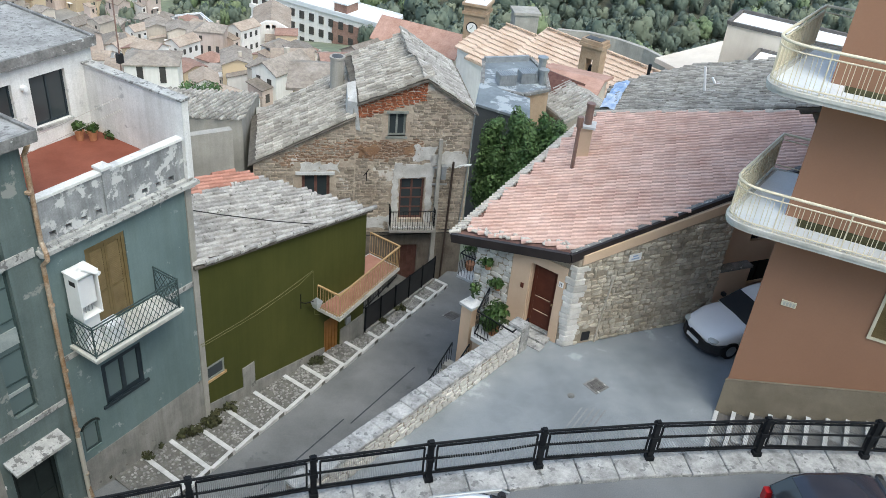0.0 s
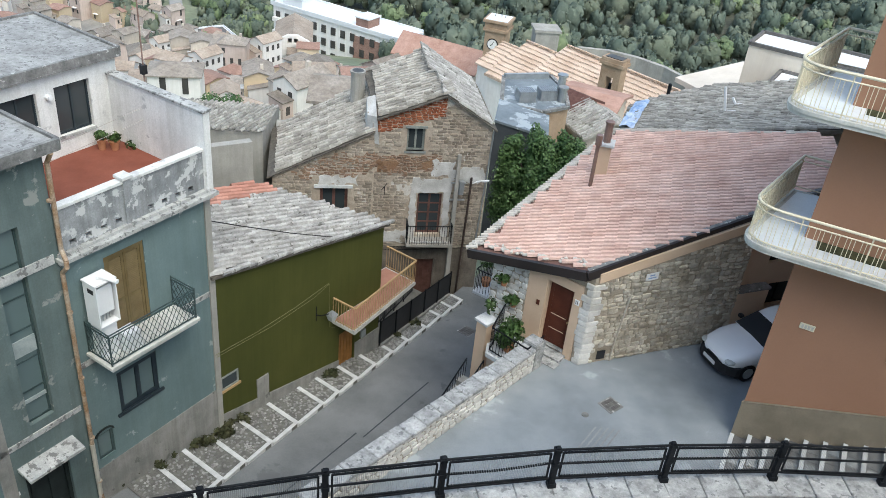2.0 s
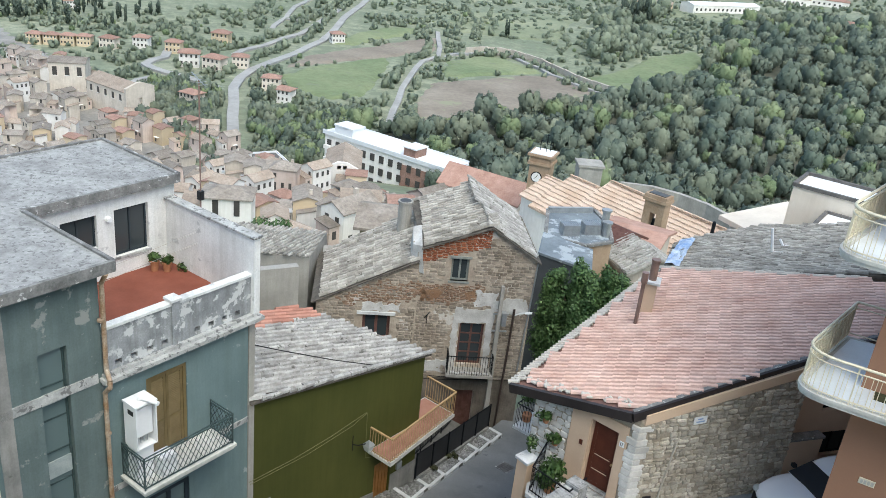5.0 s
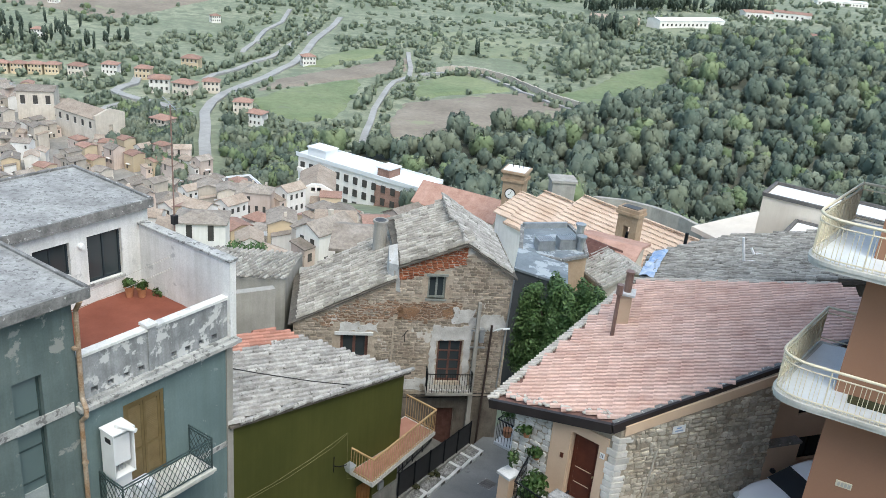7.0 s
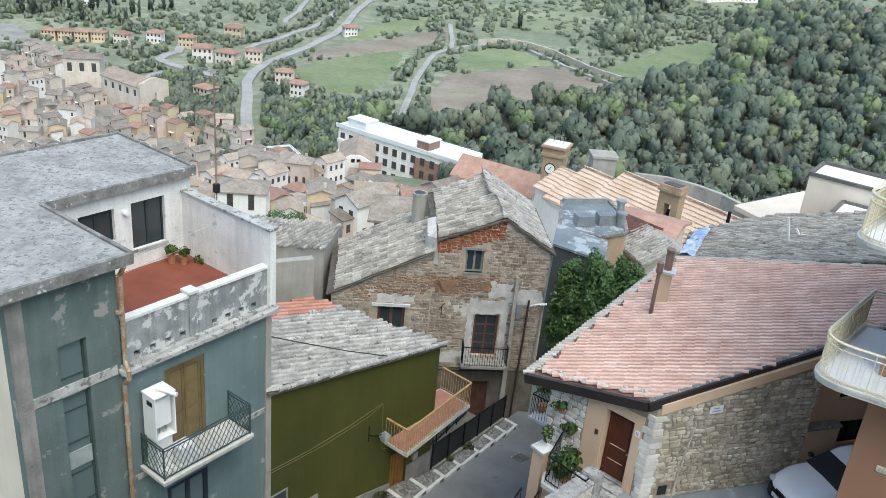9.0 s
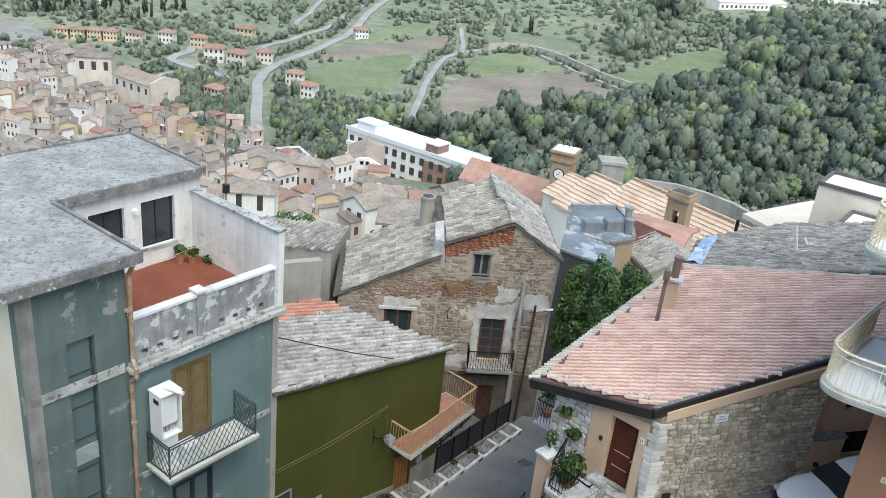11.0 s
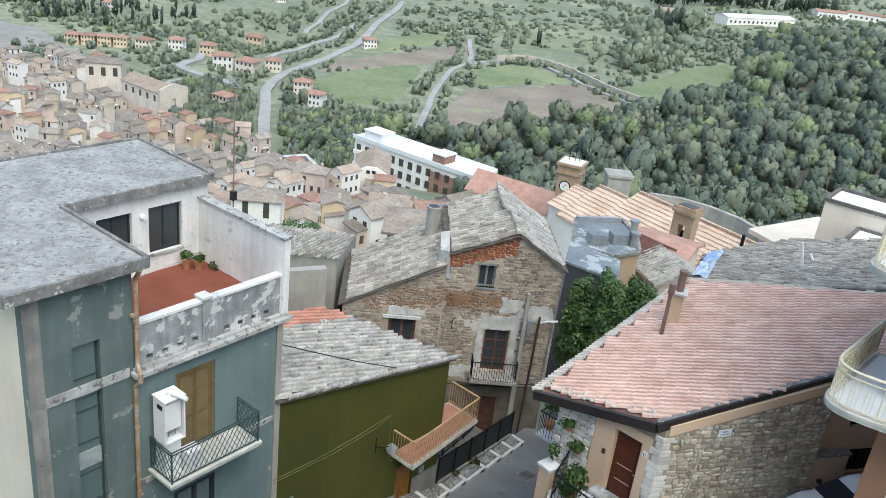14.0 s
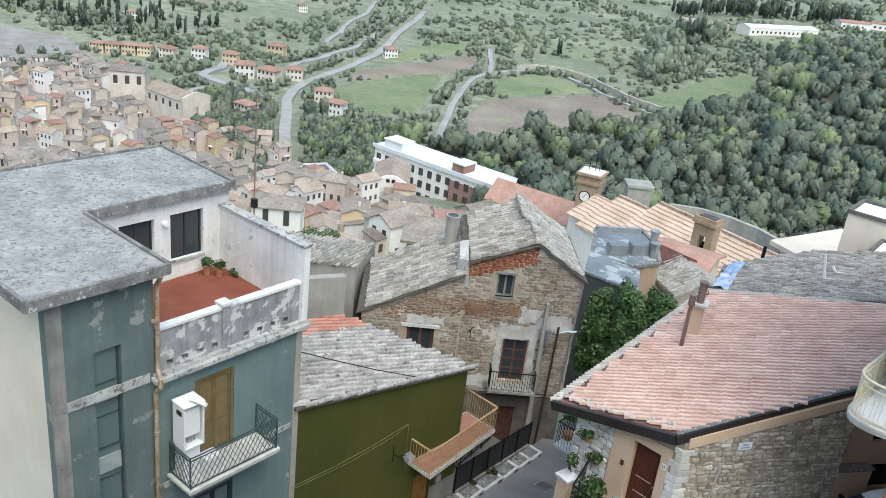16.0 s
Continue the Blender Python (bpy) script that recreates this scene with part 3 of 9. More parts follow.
def ragged(bm, x0, x1, z0, z1, y0, y1, seed, step=0.16, amp=0.09):
    """A thin render patch with an uneven, broken outline."""
    rnd = random.Random(seed)
    pts = []
    nx, nz = max(2, int((x1 - x0) / step)), max(2, int((z1 - z0) / step))
    pts += [(x0 + (x1 - x0) * i / nx, z0) for i in range(nx)] + [(x1, z0 + (z1 - z0) * i / nz) for i in range(nz)]
    pts += [(x1 - (x1 - x0) * i / nx, z1) for i in range(nx)] + [(x0, z1 - (z1 - z0) * i / nz) for i in range(nz)]
    pts = [(x + rnd.uniform(-amp, amp), z + rnd.uniform(-amp, amp)) for x, z in pts]
    lo = [bm.verts.new((x, y0, z)) for x, z in pts]
    hi = [bm.verts.new((x, y1, z)) for x, z in pts]
    bm.faces.new(lo)
    bm.faces.new(hi[::-1])
    for i in range(len(pts)):
        j = (i + 1) % len(pts)
        bm.faces.new((lo[i], hi[i], hi[j], lo[j]))


def leaves(name, material, blobs, per, size, seed, parent=None, shell=0.55):
    """Many small leaf quads in and round ellipsoids (x, y, z, rx, ry, rz)."""
    rs = np.random.RandomState(seed)
    vs = []
    for x, y, z, rx, ry, rz in blobs:
        d = rs.normal(size=(per, 3))
        d /= np.linalg.norm(d, axis=1, keepdims=True)
        r = shell + (1.08 - shell) * rs.rand(per, 1) ** 0.6
        c = d * r * (rx, ry, rz) + (x, y, z)
        dd = d + 0.45 * rs.normal(size=(per, 3))
        a = np.cross(dd, rs.normal(size=(per, 3)))
        a /= np.linalg.norm(a, axis=1, keepdims=True) + 1e-9
        b = np.cross(a, dd)
        b /= np.linalg.norm(b, axis=1, keepdims=True) + 1e-9
        s = size * (0.6 + 0.8 * rs.rand(per, 1))
        vs.append(np.stack([c - a * s, c - b * s * 0.55, c + a * s, c + b * s * 0.55], 1).reshape(-1, 3))
    v = np.concatenate(vs)
    me = bpy.data.meshes.new(name)
    me.from_pydata(v.tolist(), [], np.arange(len(v)).reshape(-1, 4).tolist())
    me.materials.append(material)
    ob = new(name, me)
    if parent is not None:
        ob.parent = parent
    return ob


# ---------- ground, street, plaza, railing ----------
def ground_z(x, y):
    r = math.hypot(x, y)
    z = -9.0 if r < 40 else max(-50.0, -9 - 0.273 * (r - 40))
    k = min(max((r - 230) / 150, 0), 1)
    z += k * (7 * noise.noise((x / 160, y / 160, 0.3)) + 1.0 * noise.noise((x / 60, y / 60, 4.3)))
    z += max(0, r - 1300) * 0.03
    return z


bm = B()
rings = [0.0]
while rings[-1] < 4600:
    rings.append(rings[-1] + max(6.0, rings[-1] * 0.035))
prev = None
NA = 200
for r in rings:
    if r == 0:
        row = [bm.verts.new((0, 0, -9.0))] * NA
    else:
        row = [bm.verts.new((r * math.sin(2 * math.pi * i / NA), r * math.cos(2 * math.pi * i / NA), ground_z(r * math.sin(2 * math.pi * i / NA), r * math.cos(2 * math.pi * i / NA)))) for i in range(NA)]
    if prev:
        for i in range(NA):
            j = (i + 1) % NA
            if prev[0] is prev[1]:
                bm.faces.new((prev[0], row[i], row[j]))
            else:
                bm.faces.new((prev[i], row[i], row[j], prev[j]))
    prev = row
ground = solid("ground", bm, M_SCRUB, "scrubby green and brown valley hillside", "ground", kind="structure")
for p in ground.data.polygons:
    p.use_smooth = True

# sloping street in its own frame: x downhill along the green house, y to its wall
G_M = pose(-7.07, 19.18, 0, 0, 0, 58)
S0, SLOPE = -4.1, 0.145


def street_z(x):
    return S0 - SLOPE * x


bm = B()
prism(bm, [(-9, -7.5), (19, -7.5), (19, 1.6), (13.3, 0.7), (7.62, -0.1), (7.58, 3.0), (-9, 3.0)], lambda x, y: street_z(x) - 0.4, lambda x, y: street_z(x))
solid("road", bm, M_STREET, "steep grey concrete street running downhill between houses", "street", G_M, kind="structure")
# joints and patches in the street
for i, (x, y, w, h) in enumerate(((-1.0, -3.4, 0.05, 0.0), (3.2, -3.2, 0.05, 0.0))):
    bm = B()
    hexa(bm, [(x, y, street_z(x) + 0.002), (x + 4.2, y + 0.5, street_z(x + 4.2) + 0.002), (x + 4.2, y + 0.55, street_z(x + 4.2) + 0.002), (x, y + 0.05, street_z(x) + 0.002),
              (x, y, street_z(x) + 0.006), (x + 4.2, y + 0.5, street_z(x + 4.2) + 0.006), (x + 4.2, y + 0.55, street_z(x + 4.2) + 0.006), (x, y + 0.05, street_z(x) + 0.006)])
    solid("street_joint", bm, M_DARKGREYWALL, "dark sealed joint in the street concrete", "joint", G_M, kind="structure")


def drain_cover(m, w, h, label):
    t = thing("drain_cover", label, "drain cover", m)
    bm = B()
    box(bm, -w / 2, w / 2, -h / 2, h / 2, 0.0, 0.012)
    part("frame", bm, M_CONC_EDGE, t)
    n = 4
    for i in range(n):
        for j in range(3):
            bm = B()
            box(bm, -w / 2 + 0.05 + i * (w - 0.1) / n + 0.01, -w / 2 + 0.05 + (i + 1) * (w - 0.1) / n - 0.01, -h / 2 + 0.05 + j * (h - 0.1) / 3 + 0.01, -h / 2 + 0.05 + (j + 1) * (h - 0.1) / 3 - 0.01, 0.012, 0.024)
            part("plate", bm, M_SLATE, t)
    return t


slope_tilt = math.degrees(math.atan(SLOPE))
drain_cover(G_M @ pose(11.6, -1.5, street_z(11.6), 0, slope_tilt, 0), 0.7, 0.6, "dark iron drain grate in the street")

# cobbled steps with white edges beside the green house
edges = (-3.5, -2.4, -1.43, -0.45, 0.75, 2.03, 3.42, 4.3, 5.43, 6.61, 7.78, 8.9, 10.28, 11.5, 12.5, 13.4)
cob = random.Random(5)


def outer(x):
    return -1.83 + (x + 1.4) * 0.1245


def inner(x):
    return 0.14 if x < 7.62 else -0.15 + (x - 7.62) * 0.141


steps = thing("cobbled_steps", "long cobbled steps with white-painted edges beside the street", "steps", G_M)
for a, b in zip(edges, edges[1:]):
    za = street_z(a) + 0.06
    zb = street_z(b) + 0.16
    yo_a, yo_b, yi_a, yi_b = outer(a), outer(b), inner(a), inner(b)
    bm = B()
    hexa(bm, [(a, yo_a, za - 0.8), (b, yo_b, za - 0.9), (b, yi_b, za - 0.9), (a, yi_a, za - 0.8), (a, yo_a, za), (b, yo_b, zb), (b, yi_b, zb), (a, yi_a, za)])
    tread = part("tread", bm, M_COBBLEBED, steps)
    bm = B()
    hexa(bm, [(b - 0.13, yo_b - 0.01, zb - 0.25), (b + 0.012, yo_b - 0.01, zb - 0.25), (b + 0.012, yi_b, zb - 0.25), (b - 0.13, yi_b, zb - 0.25),
              (b - 0.13, yo_b - 0.01, zb + 0.03), (b + 0.012, yo_b - 0.01, zb + 0.03), (b + 0.012, yi_b, zb + 0.03), (b - 0.13, yi_b, zb + 0.03)])
    part("nosing", bm, M_NOSING, steps, "white-painted step edge")
    bm = B()
    hexa(bm, [(a + 0.03, yo_a - 0.012, za - 0.3), (b - 0.13, yo_b - 0.012, zb - 0.3), (b - 0.13, yo_b + 0.11, zb - 0.3), (a + 0.03, yo_a + 0.11, za - 0.3),
              (a + 0.03, yo_a - 0.012, za + 0.03), (b - 0.13, yo_b - 0.012, zb + 0.026), (b - 0.13, yo_b + 0.11, zb + 0.026), (a + 0.03, yo_a + 0.11, za + 0.03)])
    part("side_edge", bm, M_NOSING, steps, "white-painted side edge")
    vv, ff = [], []
    for i in range(int((b - a) * 105)):
        x = cob.uniform(a + 0.08, b - 0.17)
        k = (x - a) / (b - a)
        y = cob.uniform(yo_a + (yo_b - yo_a) * k + 0.15, yi_a + (yi_b - yi_a) * k - 0.02)
        z = za + (zb - za) * k
        rx, ry, rz, an = cob.uniform(0.03, 0.065), cob.uniform(0.03, 0.055), cob.uniform(0.015, 0.035), cob.uniform(0, 6.28)
        n0 = len(vv)
        for t in range(6):
            c, s = math.cos(an + t * 1.047), math.sin(an + t * 1.047)
            vv.append((x + c * rx, y + s * ry, z - 0.004))
        for t in range(6):
            c, s = math.cos(an + t * 1.047), math.sin(an + t * 1.047)
            vv.append((x + c * rx * 0.65, y + s * ry * 0.65, z + rz * 0.8))
        vv.append((x, y, z + rz))
        for t in range(6):
            u = (t + 1) % 6
            ff += [(n0 + t, n0 + u, n0 + 6 + u, n0 + 6 + t), (n0 + 6 + t, n0 + 6 + u, n0 + 12)]
    me = bpy.data.meshes.new("cobbles")
    me.from_pydata(vv, [], ff)
    me.materials.append(M_COBBLE)
    ob = new("cobbles", me)
    ob.parent = tread
    ob["kind"] = "stuff"

# upper plaza
PLAZA = [(-2.55, 13.05), (-0.3, 12.0), (3.5, 13.0), (8.0, 13.8), (14.0, 14.2), (15.0, 24.0), (8.2, 23.0), (3.5, 19.7), (3.1, 20.05), (2.35, 20.45), (2.15, 19.35)]
bm = B()
prism(bm, PLAZA, -0.5, 0.0)
solid("pavement", bm, M_ASPHALT, "pale worn concrete forecourt with repairs", "paving", kind="structure")
drain_cover(pose(4.39, 18.04, 0, 0, 0, 42), 0.52, 0.5, "dark iron drain grate set in the pale concrete")
bm = B()
bar(bm, (3.66, 17.52, 0.0), (3.66, 17.52, 0.012), 0.1, 14)
solid("valve_cover", bm, M_CONC_EDGE, "small round iron valve cover in concrete", "valve cover")
for i in range(5):
    bm = B()
    x = 3.2 + i * 0.16
    hexa(bm, [(x, 15.9, 0.001), (x + 0.05, 15.9, 0.001), (x + 0.75, 17.1, 0.001), (x + 0.7, 17.1, 0.001), (x, 15.9, 0.005), (x + 0.05, 15.9, 0.005), (x + 0.75, 17.1, 0.005), (x + 0.7, 17.1, 0.005)])
    solid("floor_stripe", bm, M_FAINT, "worn pale line on the concrete", "floor marking", kind="structure")

# retaining walls below the plaza and the road
bm = B()
prism(bm, [(-2.75, 12.9), (2.2, 19.35), (2.45, 19.2), (0.0, 12.0)], -9.5, -0.004)
solid("retaining_wall", bm, M_JOINT, "rough stone retaining wall above the street", "retaining wall", kind="structure")
# parapet between plaza and street
pw = thing("parapet_wall", "low stone parapet with white limestone capping beside the forecourt", "parapet wall", pose(-2.95, 12.75, 0, 0, 0, 52.2))
PWL = 8.15
bm = B()
box(bm, 0, PWL, -0.2, 0.2, -1.0, 0.68)
part("core", bm, M_JOINT, pw)
cap = random.Random(8)
x = 0.0
while x < PWL:
    w = min(cap.uniform(0.45, 0.8), PWL - x)
    bm = B()
    a = cap.uniform(-0.015, 0.015)
    box(bm, x + 0.004, x + w - 0.004, -0.25 + a, 0.25 + a, 0.68, 0.8 + cap.uniform(-0.012, 0.012))
    bmesh.ops.bevel(bm, geom=bm.edges[:], offset=0.025, segments=1, affect="EDGES")
    part("capstone", bm, M_KERB, pw)
    x += w
bm = B()
box(bm, PWL - 0.02, PWL + 0.42, -0.24, 0.24, -0.5, 0.92)
bmesh.ops.bevel(bm, geom=bm.edges[:], offset=0.03, segments=2, affect="EDGES")
part("end_post", bm, M_KERB, pw, "whitish limestone end block")
STONES = [stone_mesh("stone", M_STONE, 20 + i) for i in range(6)]
STONES_W = [stone_mesh("stone", M_STONE_WHITE, 40 + i) for i in range(6)]
stone_face(pw, 0, PWL, 0.0, 0.66, -0.2, STONES_W, M_STONE_J, course=(0.12, 0.19), width=(0.16, 0.38), count=200, near=(6, 0.3), seed=3)

# road edge with the railing
RAIL = [(-8.4, 8.4), (-6.35, 9.45), (-4.28, 10.35), (-2.16, 11.16), (0.02, 11.87), (2.26, 12.54), (4.64, 13.1), (7.04, 13.56), (9.47, 13.83), (11.9, 13.98), (14.3, 14.02)]
RZ = 2.4


def offset_line(pts, d):
    out = []
    for i, p in enumerate(pts):
        a, b = Vector(pts[max(i - 1, 0)]), Vector(pts[min(i + 1, len(pts) - 1)])
        t = (b - a).normalized()
        out.append((p[0] + t.y * d, p[1] - t.x * d))
    return out


def strip(bm, pts, d0, d1, z0, z1):
    a, b = offset_line(pts, d0), offset_line(pts, d1)
    for i in range(len(pts) - 1):
        hexa(bm, [(*a[i], z0), (*a[i + 1], z0), (*b[i + 1], z0), (*b[i], z0), (*a[i], z1), (*a[i + 1], z1), (*b[i + 1], z1), (*b[i], z1)])


rw = thing("road_wall", "stone-capped retaining wall at the road edge", "retaining wall", kind="structure")
bm = B()
strip(bm, RAIL, -0.2, 0.45, -9.5, RZ - 0.16)
part("core", bm, M_JOINT, rw)
for i in range(len(RAIL) - 1):
    for k in range(3):
        t0, t1 = k / 3, (k + 1) / 3
        a, b = Vector(RAIL[i]), Vector(RAIL[i + 1])
        p, q = a.lerp(b, t0 + 0.003), a.lerp(b, t1 - 0.003)
        t = (q - p).normalized()
        n = Vector((t.y, -t.x))
        j = cap.uniform(-0.02, 0.02)
        bm = B()
        cs = [p - n * (0.26 + j), q - n * (0.26 + j), q + n * (0.47 + j), p + n * (0.47 + j)]
        zt = RZ + cap.uniform(-0.01, 0.006) - 0.006
        hexa(bm, [(c.x, c.y, RZ - 0.16) for c in cs] + [(c.x, c.y, zt) for c in cs])
        bmesh.ops.bevel(bm, geom=bm.edges[:], offset=0.02, segments=1, affect="EDGES")
        part("capstone", bm, M_KERB, rw)
bm = B()
strip(bm, RAIL, 0.45, 1.35, 1.2, RZ - 0.1)
solid("pavement", bm, M_ROAD, "narrow grey asphalt pavement along the railing", "pavement", kind="structure")
kerb = thing("kerb", "whitish stone kerb of the upper road", "kerb", kind="structure")
inner_line = offset_line(RAIL, 1.35)
outer_line = offset_line(RAIL, 1.75)
for i in range(len(RAIL) - 1):
    for k in range(3):
        f = lambda L, t: Vector(L[i]).lerp(Vector(L[i + 1]), t)
        cs = [f(inner_line, k / 3 + 0.004), f(inner_line, (k + 1) / 3 - 0.004), f(outer_line, (k + 1) / 3 - 0.004), f(outer_line, k / 3 + 0.004)]
        bm = B()
        hexa(bm, [(c.x, c.y, 1.5) for c in cs] + [(c.x, c.y, RZ - 0.09) for c in cs])
        part("kerbstone", bm, M_KERB, kerb)
bm = B()
strip(bm, offset_line(RAIL, 1.75), 0.0, 12.0, 1.2, RZ - 0.22)
solid("road", bm, M_ROAD, "grey asphalt upper road", "road", kind="structure")

fence = thing("road_railing", "black iron railing with mesh panels on the road wall", "railing")
for i, (x, y) in enumerate(RAIL):
    a, b = Vector(RAIL[max(i - 1, 0)]), Vector(RAIL[min(i + 1, len(RAIL) - 1)])
    an = math.degrees(math.atan2(b.y - a.y, b.x - a.x))
    bm = B()
    box(bm, -0.055, 0.055, -0.055, 0.055, 0.0, 1.04)
    box(bm, -0.085, 0.085, -0.085, 0.085, 0.0, 0.11)
    box(bm, -0.075, 0.075, -0.075, 0.075, 0.56, 0.66)
    box(bm, -0.07, 0.07, -0.07, 0.07, 0.98, 1.05)
    box(bm, -0.045, 0.045, -0.045, 0.045, 1.05, 1.09)
    part("post", bm, M_BLACKIRON, fence, at=pose(x, y, RZ - 0.012, 0, 0, an))
for i in range(len(RAIL) - 1):
    a, b = Vector((*RAIL[i], RZ)), Vector((*RAIL[i + 1], RZ))
    d = b - a
    L = d.length
    an = math.degrees(math.atan2(d.y, d.x))
    m = pose(a.x, a.y, RZ, 0, 0, an)
    bent = i == 4
    for z, r in ((1.0, 0.028), (0.62, 0.028), (0.2, 0.03)):
        bm = B()
        if bent and z == 0.62:
            path(bm, [(0, 0, 0.6), (L * 0.45, 0.05, 0.52), (L * 0.72, 0.04, 0.56), (L, 0, 0.66)], r, 8)
        else:
            bar(bm, (0, 0, z), (L, 0, z), r, 8)
        part("rail", bm, M_BLACKIRON, fence, at=m)
    bm = B()
    for p, q in (((0.13, 0, 0.26), (0.13, 0, 0.92)), ((L - 0.13, 0, 0.26), (L - 0.13, 0, 0.92)), ((0.13, 0, 0.92), (L - 0.13, 0, 0.92)), ((0.13, 0, 0.26), (L - 0.13, 0, 0.26))):
        flat(bm, p, q, 0.035, 0.035)
    panel = part("panel_frame", bm, M_BLACKIRON, fence, at=m)
    bm = B()
    n = int((L - 0.3) / 0.034)
    for k in range(1, n):
        x = 0.13 + (L - 0.26) * k / n
        box(bm, x - 0.0035, x + 0.0035, -0.003, 0.003, 0.27, 0.91)
    ob = part("mesh", bm, M_STEEL, panel, "fine grey wire mesh")


# ---------- blue-green house with the terrace ----------
BM = pose(-8.06, 17.4, 0, 0, 0, 61)
blue = thing("house", "weathered blue-green rendered house with a red roof terrace", "house", BM)
bm = B()
wall(bm, -2.25, 2.1, -6.0, 4.35, 0.0, 0.35, [(-1.18, -0.02, 1.6, 3.96), (-1.28, -0.02, -0.9, 0.44), (-2.12, -1.62, -2.03, -1.18)])
part("wall", bm, M_BLUE, blue)
bm = B()
wall(bm, -4.65, -2.254, -6.0, 7.2, 0.0, 0.35, [(-3.72, -3.07, 0.41, 5.66), (-4.12, -2.95, -3.6, -0.92)])
part("wall", bm, M_BLUE_OLD, blue, "grey-green peeling stair wall")
bm = B()
wall(bm, 0.02, 7.2, -6.0, 7.2, -4.64, -4.3)
ob = part("wall", bm, M_CREAM, blue, "smooth cream end wall", at=pose(0, 0, 0, 0, 0, 90) @ Matrix.Identity(4))
ob.matrix_local = Matrix(((0, 1, 0, 0), (1, 0, 0, 0), (0, 0, 1, 0), (0, 0, 0, 1)))
bm = B()
box(bm, -4.70, -4.36, -0.03, 0.0, -6, 7.2)
part("pilaster", bm, M_GREYPLINTH, blue, "grey corner strip")
bm = B()
box(bm, -4.25, 2.0, 7.0, 7.2, -6, 7.2)
box(bm, 1.8, 2.1, 0.35, 7.0, -6, 4.35)
box(bm, -2.4, -2.2, 0.35, 3.5, 4.4, 7.2)
part("wall", bm, M_WHITE_OLD, blue, "plain back walls")
# added dark sheets behind the openings stand in for the gloom of the rooms
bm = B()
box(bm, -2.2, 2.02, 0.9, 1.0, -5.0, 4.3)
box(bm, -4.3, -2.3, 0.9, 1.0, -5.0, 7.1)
part("inner_wall", bm, M_DARKGREYWALL, blue, "dark sheets standing in for unlit rooms behind the windows")
bm = B()
box(bm, -2.2, 2.06, -0.02, -0.004, -6.0, -2.3)
part("plinth", bm, M_GREYPLINTH, blue, "grey cement base coat")
bm = B()
box(bm, -2.25, 2.1, -0.035, -0.002, 1.2, 1.36)
part("band", bm, M_CORNICE, blue, "pale string course")
for z0, z1 in ((4.42, 4.66), (0.0, 0.16)):
    bm = B()
    box(bm, -4.6, -2.4, -0.03, -0.002, z0, z1)
    part("band", bm, M_CORNICE, blue, "pale string course")
bm = B()
box(bm, 1.96, 2.16, -0.05, 0.0, -6.0, 4.35)
part("pilaster", bm, M_OLDGREYWALL, blue, "grey corner pilaster")
# cornice, terrace, parapet
bm = B()
hexa(bm, [(-2.3, -0.06, 4.3), (2.22, -0.06, 4.3), (2.22, 0.3, 4.3), (-2.3, 0.3, 4.3), (-2.34, -0.2, 4.42), (2.26, -0.2, 4.42), (2.26, 0.3, 4.42), (-2.34, 0.3, 4.42)])
box(bm, -2.36, 2.3, -0.26, 0.3, 4.42, 4.52)
box(bm, -2.3, 2.2, -0.12, 0.3, 4.52, 4.6)
part("cornice", bm, M_CORNICE, blue)
bm = B()
box(bm, -2.2, 2.05, 0.3, 3.55, 4.35, 4.88)
part("terrace_floor", bm, M_REDFLOOR, blue, "brick-red painted terrace floor")
notch = [(-1.95 + i * 0.42, -1.78 + i * 0.42, 4.68, 4.82) for i in range(4)] + [(0.25 + i * 0.42, 0.42 + i * 0.42, 4.68, 4.82) for i in range(4)]
bm = B()
wall(bm, -2.2, 2.04, 4.6, 5.68, 0.0, 0.16, notch)
part("parapet", bm, M_PARAPET, blue, "peeling grey terrace parapet")
bm = B()
box(bm, -0.42, -0.2, -0.05, 0.2, 4.6, 5.78)
part("pier", bm, M_PARAPET, blue)
bm = B()
box(bm, -2.2, -0.42, -0.04, 0.2, 5.68, 5.75)
box(bm, -0.2, 2.04, -0.04, 0.2, 5.68, 5.75)
box(bm, -0.46, -0.16, -0.09, 0.24, 5.78, 5.85)
part("coping", bm, M_WHITE_OLD, blue, "whitish coping")
bm = B()
box(bm, 2.04, 2.24, -0.12, 3.55, 4.3, 6.75)
part("terrace_wall", bm, M_WHITE_OLD, blue, "rain-streaked white terrace wall")
bm = B()
box(bm, 1.99, 2.29, -0.16, 3.55, 6.75, 6.81)
part("coping", bm, M_CORNICE, blue)
bm = B()
wall(bm, -2.2, 2.34, 4.6, 7.2, 3.55, 3.8, [(0.45, 1.48, 5.43, 6.78), (-1.05, -0.05, 5.86, 6.77)])
part("wall", bm, M_WHITE_OLD, blue, "stained white terrace back wall")
# dark sheet in place of the unlit room behind the terrace windows
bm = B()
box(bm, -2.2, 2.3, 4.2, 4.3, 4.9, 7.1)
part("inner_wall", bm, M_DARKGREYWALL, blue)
frame_window(blue, 0.45, 1.48, 5.43, 6.78, 3.66, M_DARKFRAME, M_GLASS, (2, 1), 0.05)
frame_window(blue, -1.05, -0.05, 5.86, 6.77, 3.66, M_DARKFRAME, M_GLASS, (2, 1), 0.05)
bm = B()
box(bm, 0.42, 1.52, 3.50, 3.55, 5.36, 5.43)
part("window_sill", bm, M_CORNICE, blue)
bm = B()
bar(bm, (0.25, 3.55, 6.6), (0.25, 3.44, 6.6), 0.08, 12)
bar(bm, (0.25, 3.44, 6.6), (0.25, 3.40, 6.6), 0.06, 12)
